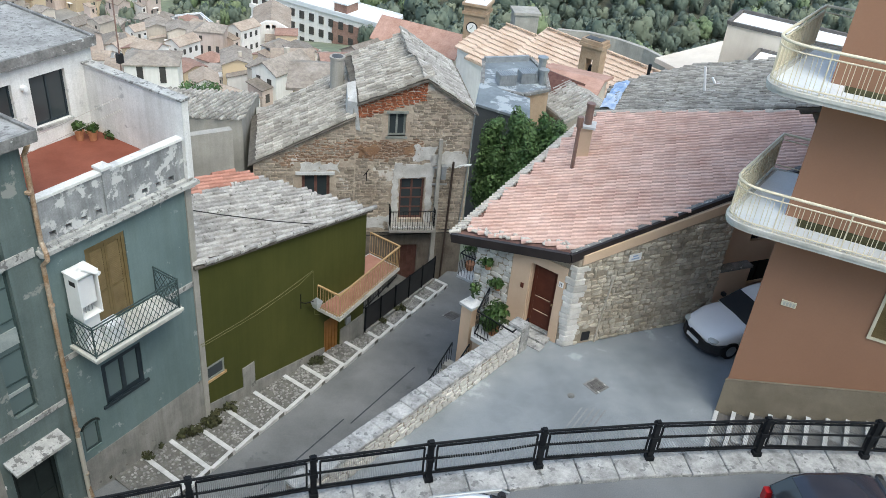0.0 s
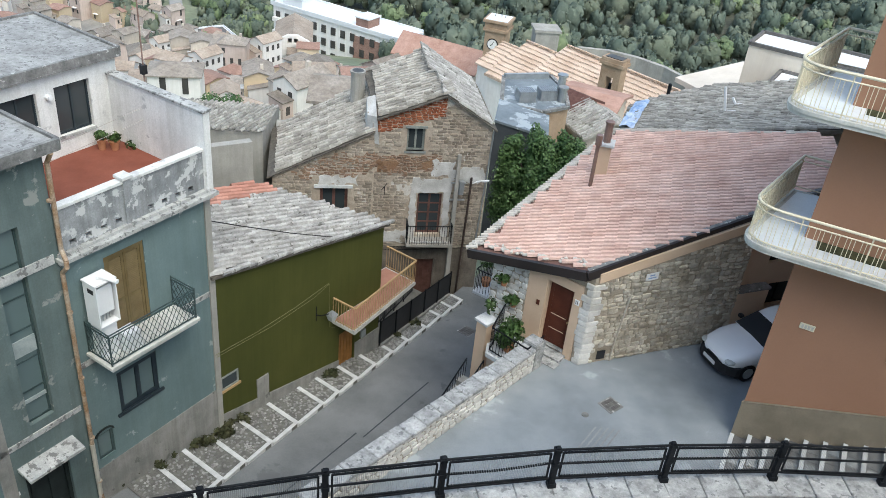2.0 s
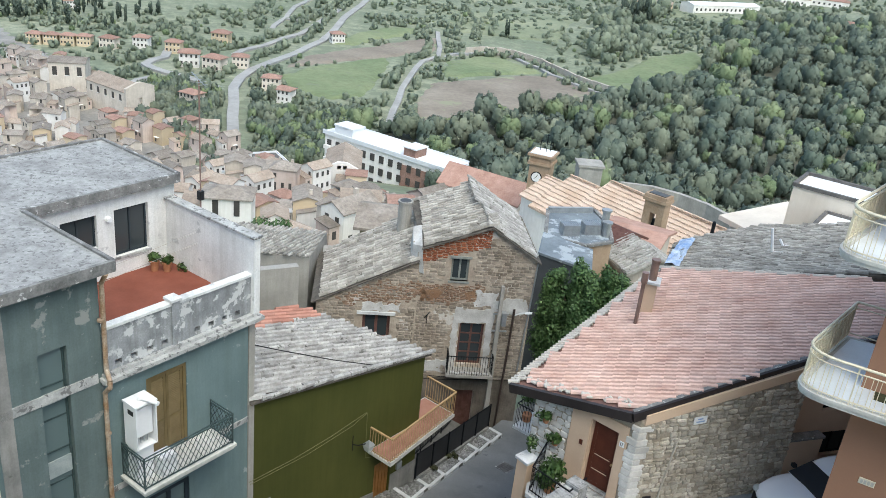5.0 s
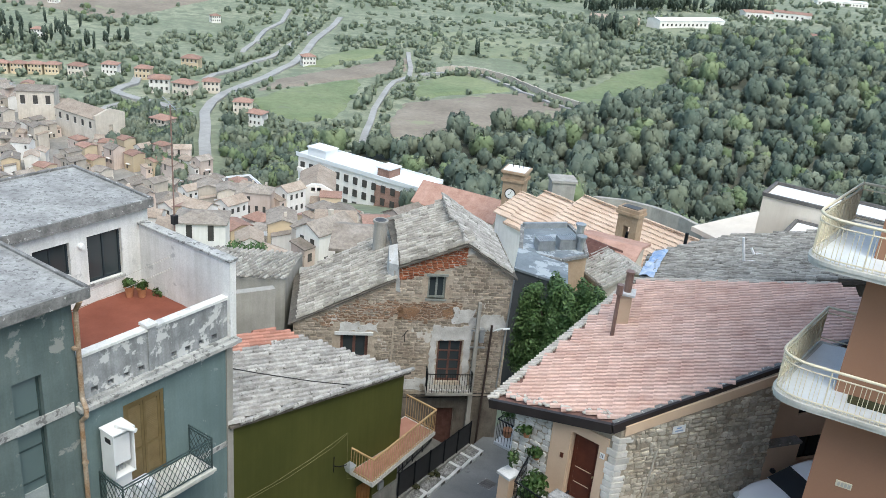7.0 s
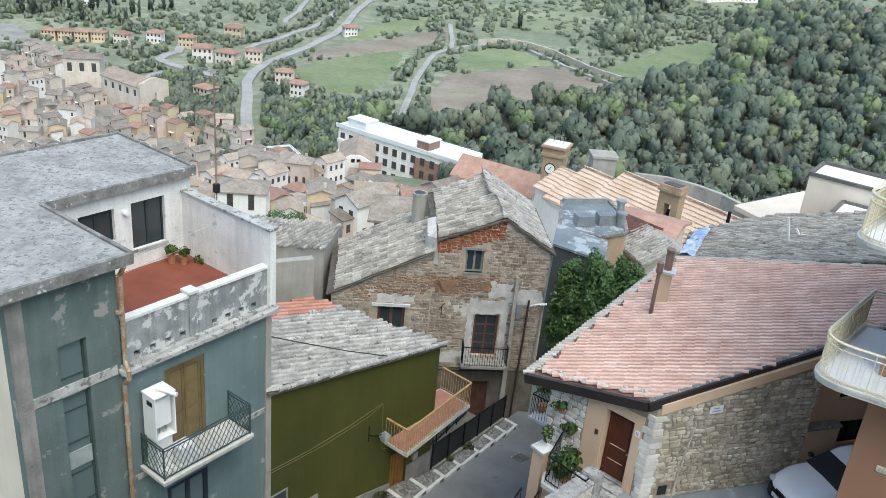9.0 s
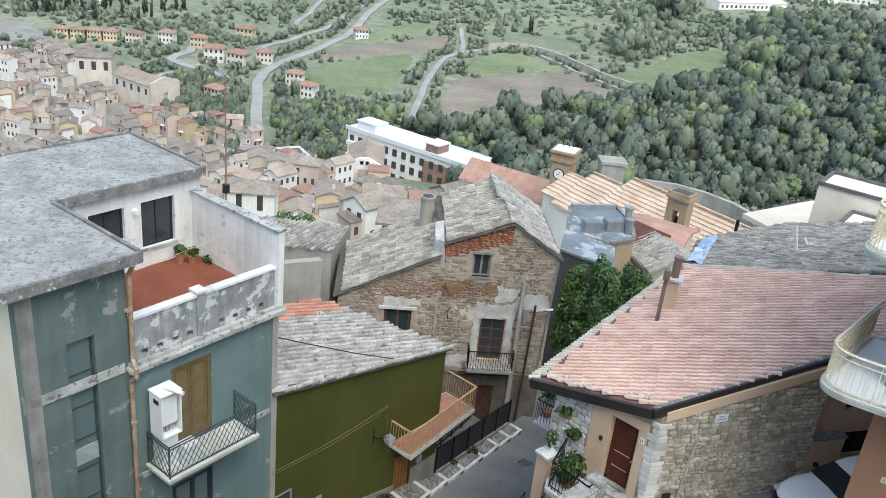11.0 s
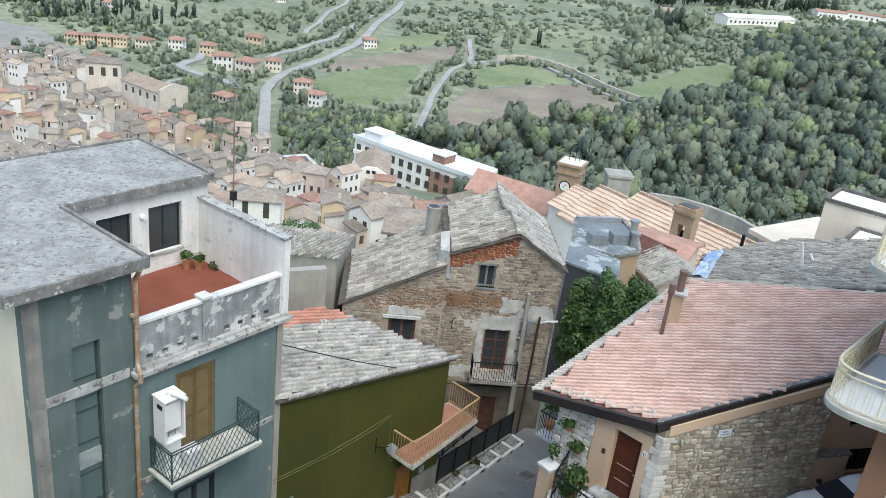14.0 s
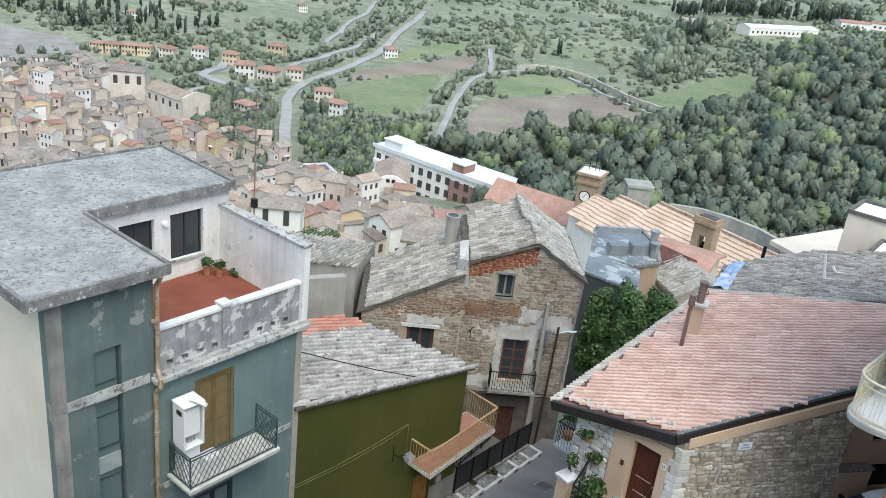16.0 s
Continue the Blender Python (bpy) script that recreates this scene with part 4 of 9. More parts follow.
part("wall_lamp", bm, M_WHITE, blue, "round white bulkhead lamp")
# roof slab, L-shaped, with a raised edge
ROOF = [(-5.15, -0.28), (-2.0, -0.28), (-2.0, 3.42), (2.42, 3.42), (2.52, 7.25), (-5.15, 7.25)]
bm = B()
prism(bm, ROOF, 7.2, 7.4)
part("roof", bm, M_ROOFGREY, blue, "grey bitumen flat roof")
bm = B()
for (xa, ya), (xb, yb) in zip(ROOF, ROOF[1:] + ROOF[:1]):
    flat(bm, (xa, ya, 7.33), (xb, yb, 7.33), 0.09, 0.26)
part("roof_edge", bm, M_CONC_EDGE, blue, "dark lichened concrete roof edge")
# stair window
stair = frame_window(blue, -3.72, -3.07, 0.41, 5.66, 0.12, M_TEALIRON, M_GLASSPALE, (1, 6), 0.05, name="stair_window", label="tall stair window with panes tinted for reflections")
# pale strips set across the stair window at three heights
for z0, z1 in ((4.3, 4.58), (2.35, 2.8), (1.0, 1.1)):
    bm = B()
    box(bm, -3.67, -3.12, 0.1, 0.13, z0, z1)
    part("spandrel", bm, M_SPANDREL, stair, "pale spandrel panel")
# shuttered balcony door
bm = B()
box(bm, -1.18, -1.09, 0.03, 0.14, 1.6, 3.96)
box(bm, -0.11, -0.02, 0.03, 0.14, 1.6, 3.96)
box(bm, -1.09, -0.11, 0.03, 0.14, 3.86, 3.96)
shut = part("shutter", bm, M_SHUTTER, blue, "closed ochre-brown louvred shutters")
for xa, xb in ((-1.085, -0.605), (-0.595, -0.115)):
    bm = B()
    box(bm, xa, xa + 0.07, 0.05, 0.1, 1.62, 3.85)
    box(bm, xb - 0.07, xb, 0.05, 0.1, 1.62, 3.85)
    for z in (1.62, 2.5, 3.77):
        box(bm, xa + 0.07, xb - 0.07, 0.05, 0.1, z, z + 0.08)
    lo = [1.72 + i * 0.052 for i in range(15)] + [2.6 + i * 0.052 for i in range(22)]
    for z in lo:
        hexa(bm, [(xa + 0.07, 0.055, z), (xb - 0.07, 0.055, z), (xb - 0.07, 0.09, z + 0.035), (xa + 0.07, 0.09, z + 0.035), (xa + 0.07, 0.055, z + 0.012), (xb - 0.07, 0.055, z + 0.012), (xb - 0.07, 0.09, z + 0.047), (xa + 0.07, 0.09, z + 0.047)])
    part("leaf", bm, M_SHUTTER, shut)
# lower window
low = frame_window(blue, -1.28, -0.02, -0.9, 0.44, 0.02, M_DARKFRAME, M_GLASSPALE, (2, 1), 0.13, 0.08, label="dark-framed two-light window")
bm = B()
box(bm, -1.4, 0.1, -0.06, 0.02, -0.98, -0.9)
part("window_sill", bm, M_DARKFRAME, blue)
frame_window(blue, -2.12, -1.62, -2.03, -1.18, 0.04, M_TEALIRON, M_GLASSPALE, (1, 1), 0.06, label="small bathroom window")
bm = B()
for i in range(7):
    a0, a1 = math.pi * i / 7, math.pi * (i + 1) / 7
    p, q = (-1.87 - 0.27 * math.cos(a0), 0.0, -1.2 + 0.16 * math.sin(a0)), (-1.87 - 0.27 * math.cos(a1), 0.0, -1.2 + 0.16 * math.sin(a1))
    flat(bm, p, q, 0.07, 0.05)
part("arch", bm, M_BLACKDOOR, blue, "dark arched window head")
# black door and canopy
bm = B()
box(bm, -4.12, -4.02, 0.1, 0.22, -3.6, -0.92)
box(bm, -3.05, -2.95, 0.1, 0.22, -3.6, -0.92)
box(bm, -4.02, -3.05, 0.1, 0.22, -1.06, -0.92)
box(bm, -4.02, -3.05, 0.15, 0.2, -3.6, -1.06)
for xa in (-3.98, -3.5):
    for za, zb in ((-3.4, -2.5), (-2.4, -1.2)):
        box(bm, xa, xa + 0.38, 0.125, 0.15, za, zb)
part("door", bm, M_BLACKDOOR, blue, "dark panelled front door")
bm = B()
hexa(bm, [(-4.25, -0.5, -0.78), (-2.75, -0.5, -0.78), (-2.75, 0.0, -0.7), (-4.25, 0.0, -0.7), (-4.25, -0.5, -0.7), (-2.75, -0.5, -0.7), (-2.75, 0.0, -0.6), (-4.25, 0.0, -0.6)])
part("door_canopy", bm, M_CORNICE, blue, "pale concrete door canopy")
bm = B()
box(bm, -4.3, -2.8, -0.35, 0.0, -4.2, -3.58)
part("doorstep", bm, M_CORNICE, blue)
bm = B()
box(bm, -4.52, -4.32, -0.012, -0.002, -1.42, -1.3)
part("house_number", bm, M_WHITE, blue, "small white enamel plate")
# downpipe
bm = B()
path(bm, [(-2.22, -0.3, 7.2), (-2.22, -0.1, 6.9), (-2.24, -0.1, 4.75), (-2.3, -0.32, 4.55), (-2.32, -0.34, 4.4), (-2.3, -0.09, 4.15), (-2.32, -0.09, -3.0), (-2.28, -0.14, -3.5)], 0.055, 10)
for z in (6.0, 3.0, 1.0, -1.0, -2.6):
    bar(bm, (-2.3, -0.1, z), (-2.3, -0.1, z + 0.05), 0.075, 10)
part("downpipe", bm, M_RUST, blue, "rust-streaked downpipe")
bm = B()
bar(bm, (-2.32, -0.09, -3.5), (-2.32, -0.09, -1.2), 0.062, 10)
part("downpipe", bm, M_PIPEBEIGE, blue, "pale lower downpipe")
# balcony
bm = B()
box(bm, -1.95, 0.72, -0.92, 0.0, 1.42, 1.5)
box(bm, -2.0, 0.77, -0.97, 0.0, 1.5, 1.58)
balc = part("balcony", bm, M_SLABWHITE, blue, "small white slab balcony")


def diamond_panel(bm, p, q, z0, z1, step):
    """Curved lattice between two points of a railing."""
    p, q = Vector(p), Vector(q)
    L = (q - p).length
    n = max(2, int(L / step))
    for i in range(n):
        a, b = p.lerp(q, i / n), p.lerp(q, (i + 1) / n)
        m = (a + b) / 2
        h = z1 - z0
        for k in range(3):
            za, zb, zc = z0 + h * k / 3, z0 + h * (k + 0.5) / 3, z0 + h * (k + 1) / 3
            for s, e in ((a, m), (b, m)):
                bar(bm, (s.x, s.y, za), (e.x, e.y, zb), 0.009, 4)
                bar(bm, (e.x, e.y, zb), (s.x, s.y, zc), 0.009, 4)


bm = B()
pts = [(-1.92, 0.0), (-1.92, -0.89), (0.70, -0.89), (0.70, 0.0)]
for (xa, ya), (xb, yb) in zip(pts, pts[1:]):
    for z in (1.64, 2.42, 2.5):
        flat(bm, (xa, ya, z), (xb, yb, z), 0.03, 0.02)
    diamond_panel(bm, (xa, ya, 0), (xb, yb, 0), 1.64, 2.42, 0.15)
for x, y in pts:
    flat(bm, (x, y, 1.58), (x, y, 2.52), 0.03, 0.03)
part("railing", bm, M_TEALIRON, balc, "dark lattice iron railing")
# wires on the terrace
for za, zb in ((6.05, 6.2), (5.75, 5.85)):
    bm = B()
    bar(bm, (-2.0, 1.8, za), (2.05, 2.2, zb), 0.006, 4)
    solid("washing_line", bm, M_WIREPALE, "thin pale washing line over the terrace", "washing line", BM)
# boiler cabinet on the balcony
boil = thing("boiler_cabinet", "open white boiler cabinet on the balcony", "boiler cabinet", BM @ pose(-1.9, -0.62, 0))
bm = B()
box(bm, 0, 0.03, 0, 0.48, 2.55, 3.75)
box(bm, 0.03, 0.56, 0.45, 0.48, 2.55, 3.75)
box(bm, 0.53, 0.56, 0, 0.45, 2.55, 3.75)
box(bm, 0.03, 0.53, 0, 0.45, 2.55, 2.58)
box(bm, -0.02, 0.58, -0.02, 0.5, 3.75, 3.79)
part("casing", bm, M_WHITE, boil)
bm = B()
box(bm, 0.06, 0.5, 0.08, 0.42, 2.85, 3.62)
bmesh.ops.bevel(bm, geom=bm.edges[:], offset=0.02, segments=1, affect="EDGES")
part("boiler", bm, M_WHITE, boil)
bm = B()
for i in range(4):
    bar(bm, (0.14 + i * 0.09, 0.2, 2.6), (0.14 + i * 0.09, 0.2, 2.86), 0.012, 6)
part("pipes", bm, M_STEEL, boil)
bm = B()
path(bm, [(0.26, 0.22, 3.79), (0.26, 0.22, 3.87), (0.42, -0.28, 3.85)], 0.055, 10)
part("flue", bm, M_WHITE, boil, "white flue pipe")
bm = B()
box(bm, -0.012, 0.0, 0.1, 0.3, 3.5, 3.62)
part("vent", bm, M_BLACKPLASTIC, boil)
bm = B()
box(bm, 0.05, 0.5, 0.1, 0.48, 1.58, 2.55)
part("stand", bm, M_WHITE, boil)
bm = B()
box(bm, 0, 0.42, 0, 0.4, 0, 0.55)
bmesh.ops.bevel(bm, geom=bm.edges[:], offset=0.015, segments=1, affect="EDGES")
solid("storage_box", bm, M_WHITE, "white metal box on the balcony beside the boiler cabinet", "storage box", BM @ pose(-1.36, -0.8, 1.58))
# aerial mast
ant = thing("aerial_mast", "thin rusty aerial mast guyed above the terrace wall", "aerial", BM @ pose(2.5, 2.6, 0))
bm = B()
bar(bm, (0, 0, 4.4), (0, 0, 10.2), 0.022, 6)
part("mast", bm, M_PIPEBROWN, ant)
bm = B()
bar(bm, (0.0, -0.25, 10.1), (0.0, 0.3, 10.35), 0.012, 5)
for i in range(5):
    y = -0.2 + i * 0.1
    bar(bm, (-0.16, y, 10.12 + i * 0.045), (0.16, y, 10.12 + i * 0.045), 0.007, 4)
part("aerial", bm, M_STEEL, ant)
bm = B()
box(bm, -0.07, 0.07, -0.07, 0.07, 6.9, 7.15)
part("junction_box", bm, M_BLACKPLASTIC, ant)


def flowerpot(m, r, h, label, leaf=0.09, n=140, spread=0.24, seed=1, tall=1.0):
    t = thing("flowerpot", label, "flowerpot", m)
    bm = B()
    bar(bm, (0, 0, 0), (0, 0, h), r * 0.7, 12, r)
    bar(bm, (0, 0, h - 0.03), (0, 0, h + 0.01), r * 1.1, 12)
    part("pot", bm, M_TERRACOTTA, t)
    ob = leaves("foliage", M_LEAFPOT, [(0, 0, h + spread * 0.55 * tall, spread, spread, spread * 0.8 * tall), (spread * 0.4, 0.05, h + spread * 0.3, spread * 0.6, spread * 0.6, spread * 0.5)], n, leaf, seed, t, 0.2)
    return t


flowerpot(BM @ pose(1.38, 3.2, 4.88), 0.13, 0.3, "terracotta pot with a green plant on the terrace", leaf=0.06, seed=3, spread=0.17)
flowerpot(BM @ pose(1.6, 2.95, 4.88), 0.13, 0.26, "terracotta pot with a trailing plant on the terrace", leaf=0.06, seed=4, spread=0.17)
ob = leaves("plant", M_LEAFPOT, [(1.9, 2.7, 5.0, 0.1, 0.2, 0.12)], 60, 0.05, 7, None, 0.1)
ob.matrix_world = BM
tagged(ob, "small green plant growing against the terrace wall", "plant")


# ---------- olive-green house ----------
green = thing("house", "olive-green painted house with an old tiled roof", "house", G_M)


def green_top(x):
    return 1.78 - 0.184 * x


bm = B()
wall(bm, 0.06, 7.6, -7.5, 2, 0.02, 0.4, [(0.12, 0.82, -2.52, -2.0), (5.42, 6.26, -5.3, -3.3)], top=green_top)
part("wall", bm, M_GREEN, green)
bm = B()
hexa(bm, [(7.2, 0.4, -8), (7.6, 0.4, -8), (6.4, 4.9, -8), (6.0, 4.9, -8), (7.2, 0.4, green_top(7.2)), (7.6, 0.4, green_top(7.6)), (6.4, 4.9, 0.4), (6.0, 4.9, 0.4)])
box(bm, 0.06, 0.4, 0.4, 5.2, -7, 1.5)
part("wall", bm, M_GREYPLINTH, green, "grey side walls")
bm = B()
hexa(bm, [(0.06, -0.01, -7), (5.42, -0.01, -7), (5.42, 0.02, -7), (0.06, 0.02, -7), (0.06, -0.01, -3.45), (5.42, -0.01, -4.45), (5.42, 0.02, -4.45), (0.06, 0.02, -3.45)])
box(bm, 6.28, 7.62, -0.01, 0.02, -7, -4.15)
box(bm, 1.55, 2.05, -0.012, 0.02, -4.4, -2.95)
part("plinth", bm, M_GREYPLINTH, green, "bare grey cement base")
frame_window(green, 0.12, 0.82, -2.52, -2.0, 0.0, M_WOODGREY, M_GLASS, (1, 1), 0.06, label="small tan-framed window")
bm = B()
box(bm, 0.08, 0.88, -0.04, 0.02, -2.6, -2.52)
part("window_sill", bm, M_GOLDIRON, green)
bm = B()
box(bm, 5.42, 6.26, 0.12, 0.18, -5.3, -3.3)
gd = part("door", bm, M_ORANGEDOOR, green, "orange-brown boarded door")
for i in range(5):
    bm = B()
    box(bm, 5.46 + i * 0.16, 5.58 + i * 0.16, 0.1, 0.118, -5.25, -3.35)
    part("board", bm, M_ORANGEDOOR, gd)
# roof falls along the street
GP = [(-0.05, -0.14), (7.75, -0.14), (6.45, 5.15), (-0.05, 5.4)]


def green_roof(x, y):
    return 1.86 - 0.184 * x - 0.042 * y


# dark-coloured bed paints the shadowed valleys between the tiles
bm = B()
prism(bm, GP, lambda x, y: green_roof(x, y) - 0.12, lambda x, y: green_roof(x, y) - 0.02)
part("roof_deck", bm, M_TILEBED, green, "roof bed under the tiles, coloured dark as the shade between rows")
tile_roof(green, GP, green_roof, -13, M_TILE_OLD, M_TILE_OLD_J, (4, 0), pitch=0.3, gap=0.42, count=300, jitter=0.03, seed=11, keep=lambda x, y: y < 4.05 and x > 0.22)
tile_roof(green, [(0.0, 4.05), (6.75, 4.05), (6.45, 5.15), (0.0, 5.4)], lambda x, y: green_roof(x, y) + 0.01, -13, M_TILE_RED, M_TILE_RED, (3, 6), pitch=0.3, gap=0.42, count=170, jitter=0.012, seed=12)
verge = random.Random(4)
bm = B()
x = 0.3
while x < 7.6:
    w = verge.uniform(0.25, 0.42)
    y0, z0 = verge.uniform(-0.02, 0.02) - 0.12, verge.uniform(-0.015, 0.015)
    bar(bm, (x, y0, green_roof(x, -0.1) + 0.03 + z0), (x + w * 1.15, y0, green_roof(x + w, -0.1) + 0.035 + z0), 0.085, 7, 0.07)
    x += w
part("verge_tiles", bm, M_TILE_OLD_J, green, "mortared pale verge tiles")
# balcony
slab = [(5.05, 0.02), (5.08, -1.0), (8.95, -0.58), (8.95, 0.9), (7.65, 0.9), (7.65, 0.02)]
bm = B()
prism(bm, slab, -2.58, -2.46)
balc = part("balcony", bm, M_SLABWHITE, green, "long narrow balcony with stone edge")
bm = B()
prism(bm, [(5.12, 0.0), (5.14, -0.92), (8.88, -0.52), (8.88, 0.85), (7.68, 0.85), (7.68, 0.0)], -2.46, -2.45)
part("balcony_floor", bm, M_BALCTERRA, balc, "terracotta-tiled balcony floor")
bm = B()
line = [(5.06, 0.0), (5.1, -0.96), (8.91, -0.55), (8.91, 0.86)]
for (xa, ya), (xb, yb) in zip(line, line[1:]):
    flat(bm, (xa, ya, -1.5), (xb, yb, -1.5), 0.06, 0.05)
    flat(bm, (xa, ya, -2.36), (xb, yb, -2.36), 0.03, 0.02)
    n = max(2, int(math.hypot(xb - xa, yb - ya) / 0.11))
    for i in range(n + 1):
        x, y = xa + (xb - xa) * i / n, ya + (yb - ya) * i / n
        bar(bm, (x, y, -2.46), (x, y, -1.5), 0.012, 5)
part("railing", bm, M_GOLDIRON, balc, "tan iron balcony railing")
bm = B()
rr = random.Random(9)
for i in range(46):
    k = i / 46
    x, y = 5.1 + 3.8 * k, -0.99 + 0.42 * k
    box(bm, x - 0.03, x + 0.03, y - 0.02, y + 0.1, -2.5, -2.42 + rr.uniform(0, 0.03))
part("edge_stones", bm, M_WHITEPATCH, balc, "row of small pale edge stones")
# wires, lantern, meter box
bm = B()
path(bm, [(-0.05, -0.05, -0.95), (1.6, -0.06, -0.98), (3.2, -0.06, -0.9), (4.75, -0.05, -0.72)], 0.009, 5)
path(bm, [(0.0, -0.05, -1.05), (2.2, -0.06, -1.1), (4.1, -0.06, -0.95), (4.78, -0.05, -0.76), (4.8, -0.05, -1.6), (4.85, -0.05, -2.6), (5.1, -0.05, -2.75)], 0.008, 5)
part("cables", bm, M_OLIVECABLE, green, "olive-painted cables along the wall")
lamp = thing("wall_lantern", "small street lantern on a bracket of the green wall", "wall lantern", G_M @ pose(4.6, 0.02, -1.75))
bm = B()
path(bm, [(-0.35, 0, -0.05), (-0.35, -0.25, 0.05), (0, -0.4, 0.05)], 0.018, 6)
bar(bm, (-0.35, 0, -0.3), (-0.35, 0, 0.3), 0.02, 6)
part("bracket", bm, M_BLACKIRON, lamp)
bm = B()
hexa(bm, [(-0.09, -0.49, -0.25), (0.09, -0.49, -0.25), (0.09, -0.31, -0.25), (-0.09, -0.31, -0.25), (-0.15, -0.55, 0.0), (0.15, -0.55, 0.0), (0.15, -0.25, 0.0), (-0.15, -0.25, 0.0)])
part("glass", bm, M_LAMPGLASS, lamp)
bm = B()
bar(bm, (0, -0.4, 0.0), (0, -0.4, 0.14), 0.22, 4, 0.05)
part("cap", bm, M_STEEL, lamp)
bm = B()
box(bm, 6.55, 6.8, -0.06, 0.02, -4.05, -3.75)
part("meter_box", bm, M_STEEL, green, "grey meter box")
# cable over the roof
bm = B()
path(bm, [(-0.1, 1.0, 3.4), (1.6, 0.6, 2.55), (3.3, 0.2, 1.75), (4.9, -0.1, 1.05)], 0.018, 5)
solid("overhead_cable", bm, M_WIRE, "sagging black cable over the old tiles", "cable", G_M)
# black mesh fence beyond the house
fen = thing("yard_fence", "black iron fence with dark screen on a low wall", "fence", G_M)
bm = B()
hexa(bm, [(7.62, -0.16, -7), (13.3, 0.64, -8), (13.3, 0.82, -8), (7.62, 0.02, -7), (7.62, -0.16, street_z(7.62) + 0.24), (13.3, 0.64, street_z(13.3) + 0.24), (13.3, 0.82, street_z(13.3) + 0.24), (7.62, 0.02, street_z(7.62) + 0.24)])
part("low_wall", bm, M_GREYPLINTH, fen)
bm = B()
za, zb = street_z(7.62) + 0.26, street_z(13.3) + 0.26
hexa(bm, [(7.62, -0.08, za), (13.3, 0.72, zb), (13.3, 0.735, zb), (7.62, -0.065, za), (7.62, -0.08, za + 1.05), (13.3, 0.72, zb + 1.05), (13.3, 0.735, zb + 1.05), (7.62, -0.065, za + 1.05)])
part("screen", bm, M_BLACKPLASTIC, fen, "dark screen cloth")
for i in range(6):
    k = i / 5
    x, y, z = 7.62 + 5.68 * k, -0.09 + 0.8 * k, za + (zb - za) * k
    bm = B()
    flat(bm, (x, y, z - 0.05), (x, y, z + 1.12), 0.05, 0.05)
    part("post", bm, M_BLACKIRON, fen)
bm = B()
flat(bm, (7.62, -0.09, za + 1.07), (13.3, 0.71, zb + 1.07), 0.03, 0.03)
part("rail", bm, M_BLACKIRON, fen)


# sunken yard behind the fence
bm = B()
prism(bm, [(7.5, 0.3), (13.2, 1.4), (13.0, 5.5), (6.4, 5.0)], -9, lambda x, y: street_z(x) - 0.35)
solid("yard", bm, M_COBBLEBED, "dark paved yard below the street", "yard", G_M, kind="structure")
yr = thing("yard_railing", "black ornamental iron railing across the small yard", "railing", G_M)
for i in range(5):
    xa, ya = 8.0 + i * 0.95, 1.1 + i * 0.24
    za_ = street_z(xa) - 0.35
    bm = B()
    flat(bm, (xa, ya, za_ + 1.05), (xa + 0.93, ya + 0.235, za_ + 0.95), 0.04, 0.04)
    flat(bm, (xa, ya, za_ + 0.12), (xa + 0.93, ya + 0.235, za_ + 0.05), 0.04, 0.03)
    bar(bm, (xa, ya, za_ - 0.1), (xa, ya, za_ + 1.15), 0.028, 6)
    for k in range(4):
        cx, cy = xa + 0.14 + k * 0.22, ya + 0.035 + k * 0.055
        ring_ = [(cx + 0.1 * math.cos(a * 0.785), cy + 0.025 * math.cos(a * 0.785), za_ + 0.72 + 0.16 * math.sin(a * 0.785)) for a in range(9)]
        path(bm, ring_, 0.014, 5)
        bar(bm, (cx, cy, za_ + 0.08), (cx, cy, za_ + 0.56), 0.012, 5)
        bar(bm, (cx + 0.1, cy + 0.03, za_ + 0.08), (cx + 0.1, cy + 0.03, za_ + 1.0), 0.01, 5)
    part("railing_panel", bm, M_BLACKIRON, yr)
for i, (x, y) in enumerate(((8.3, 1.7), (9.2, 2.3), (10.4, 2.6), (11.6, 3.0))):
    ob = leaves("shrub", M_LEAFPOT, [(x, y, street_z(x) + 0.1, 0.35, 0.3, 0.35), (x + 0.2, y - 0.1, street_z(x) + 0.4, 0.25, 0.2, 0.25)], 90, 0.06, 90 + i, None, 0.1)
    ob.matrix_world = G_M
    tagged(ob, "dark green shrub in the small yard", "shrub", "shrubs in the yard")

# ---------- stone house with the pink roof ----------
def stone_roof(x, y):
    return 3.2 + 0.2815 * (x - 3.3) - 0.0476 * (y - 19.9)


stone = thing("house", "pale rubble-stone house with pink clay roof and brown door", "house")
F_M = pose(0.79, 21.49, 0, 0, 0, -34)
E_M = pose(3.55, 19.63, 0, 0, 0, 25)


def under_roof(m, drop):
    def f(x):
        p = m @ Vector((x, 0, 0))
        return stone_roof(p.x, p.y) - drop
    return f


ftop, stop = under_roof(F_M, 0.14), under_roof(E_M, 0.14)
front = thing("front_wall", "", "", F_M)
front.parent, front.matrix_world = stone, F_M
for k in ("label", "category"):
    if k in front:
        del front[k]
bm = B()
wall(bm, 0.0, 3.33, -7.5, 3, 0.0, 0.45, [(1.9, 2.8, 0.1, 2.32)], top=ftop)
fw_ = part("core", bm, M_WALLMORTAR, front, "mortar bed of the rubble wall")
# dark sheet behind the front wall imitates an unlit interior
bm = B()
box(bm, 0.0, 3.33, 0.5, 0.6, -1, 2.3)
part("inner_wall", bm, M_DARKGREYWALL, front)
stone_face(front, 0.0, 1.27, -0.5, 3.2, 0.0, STONES_W, M_STONE_WHITE, course=(0.14, 0.24), width=(0.2, 0.42), count=120, near=(0.6, 1), top=ftop, seed=7)
bm = B()
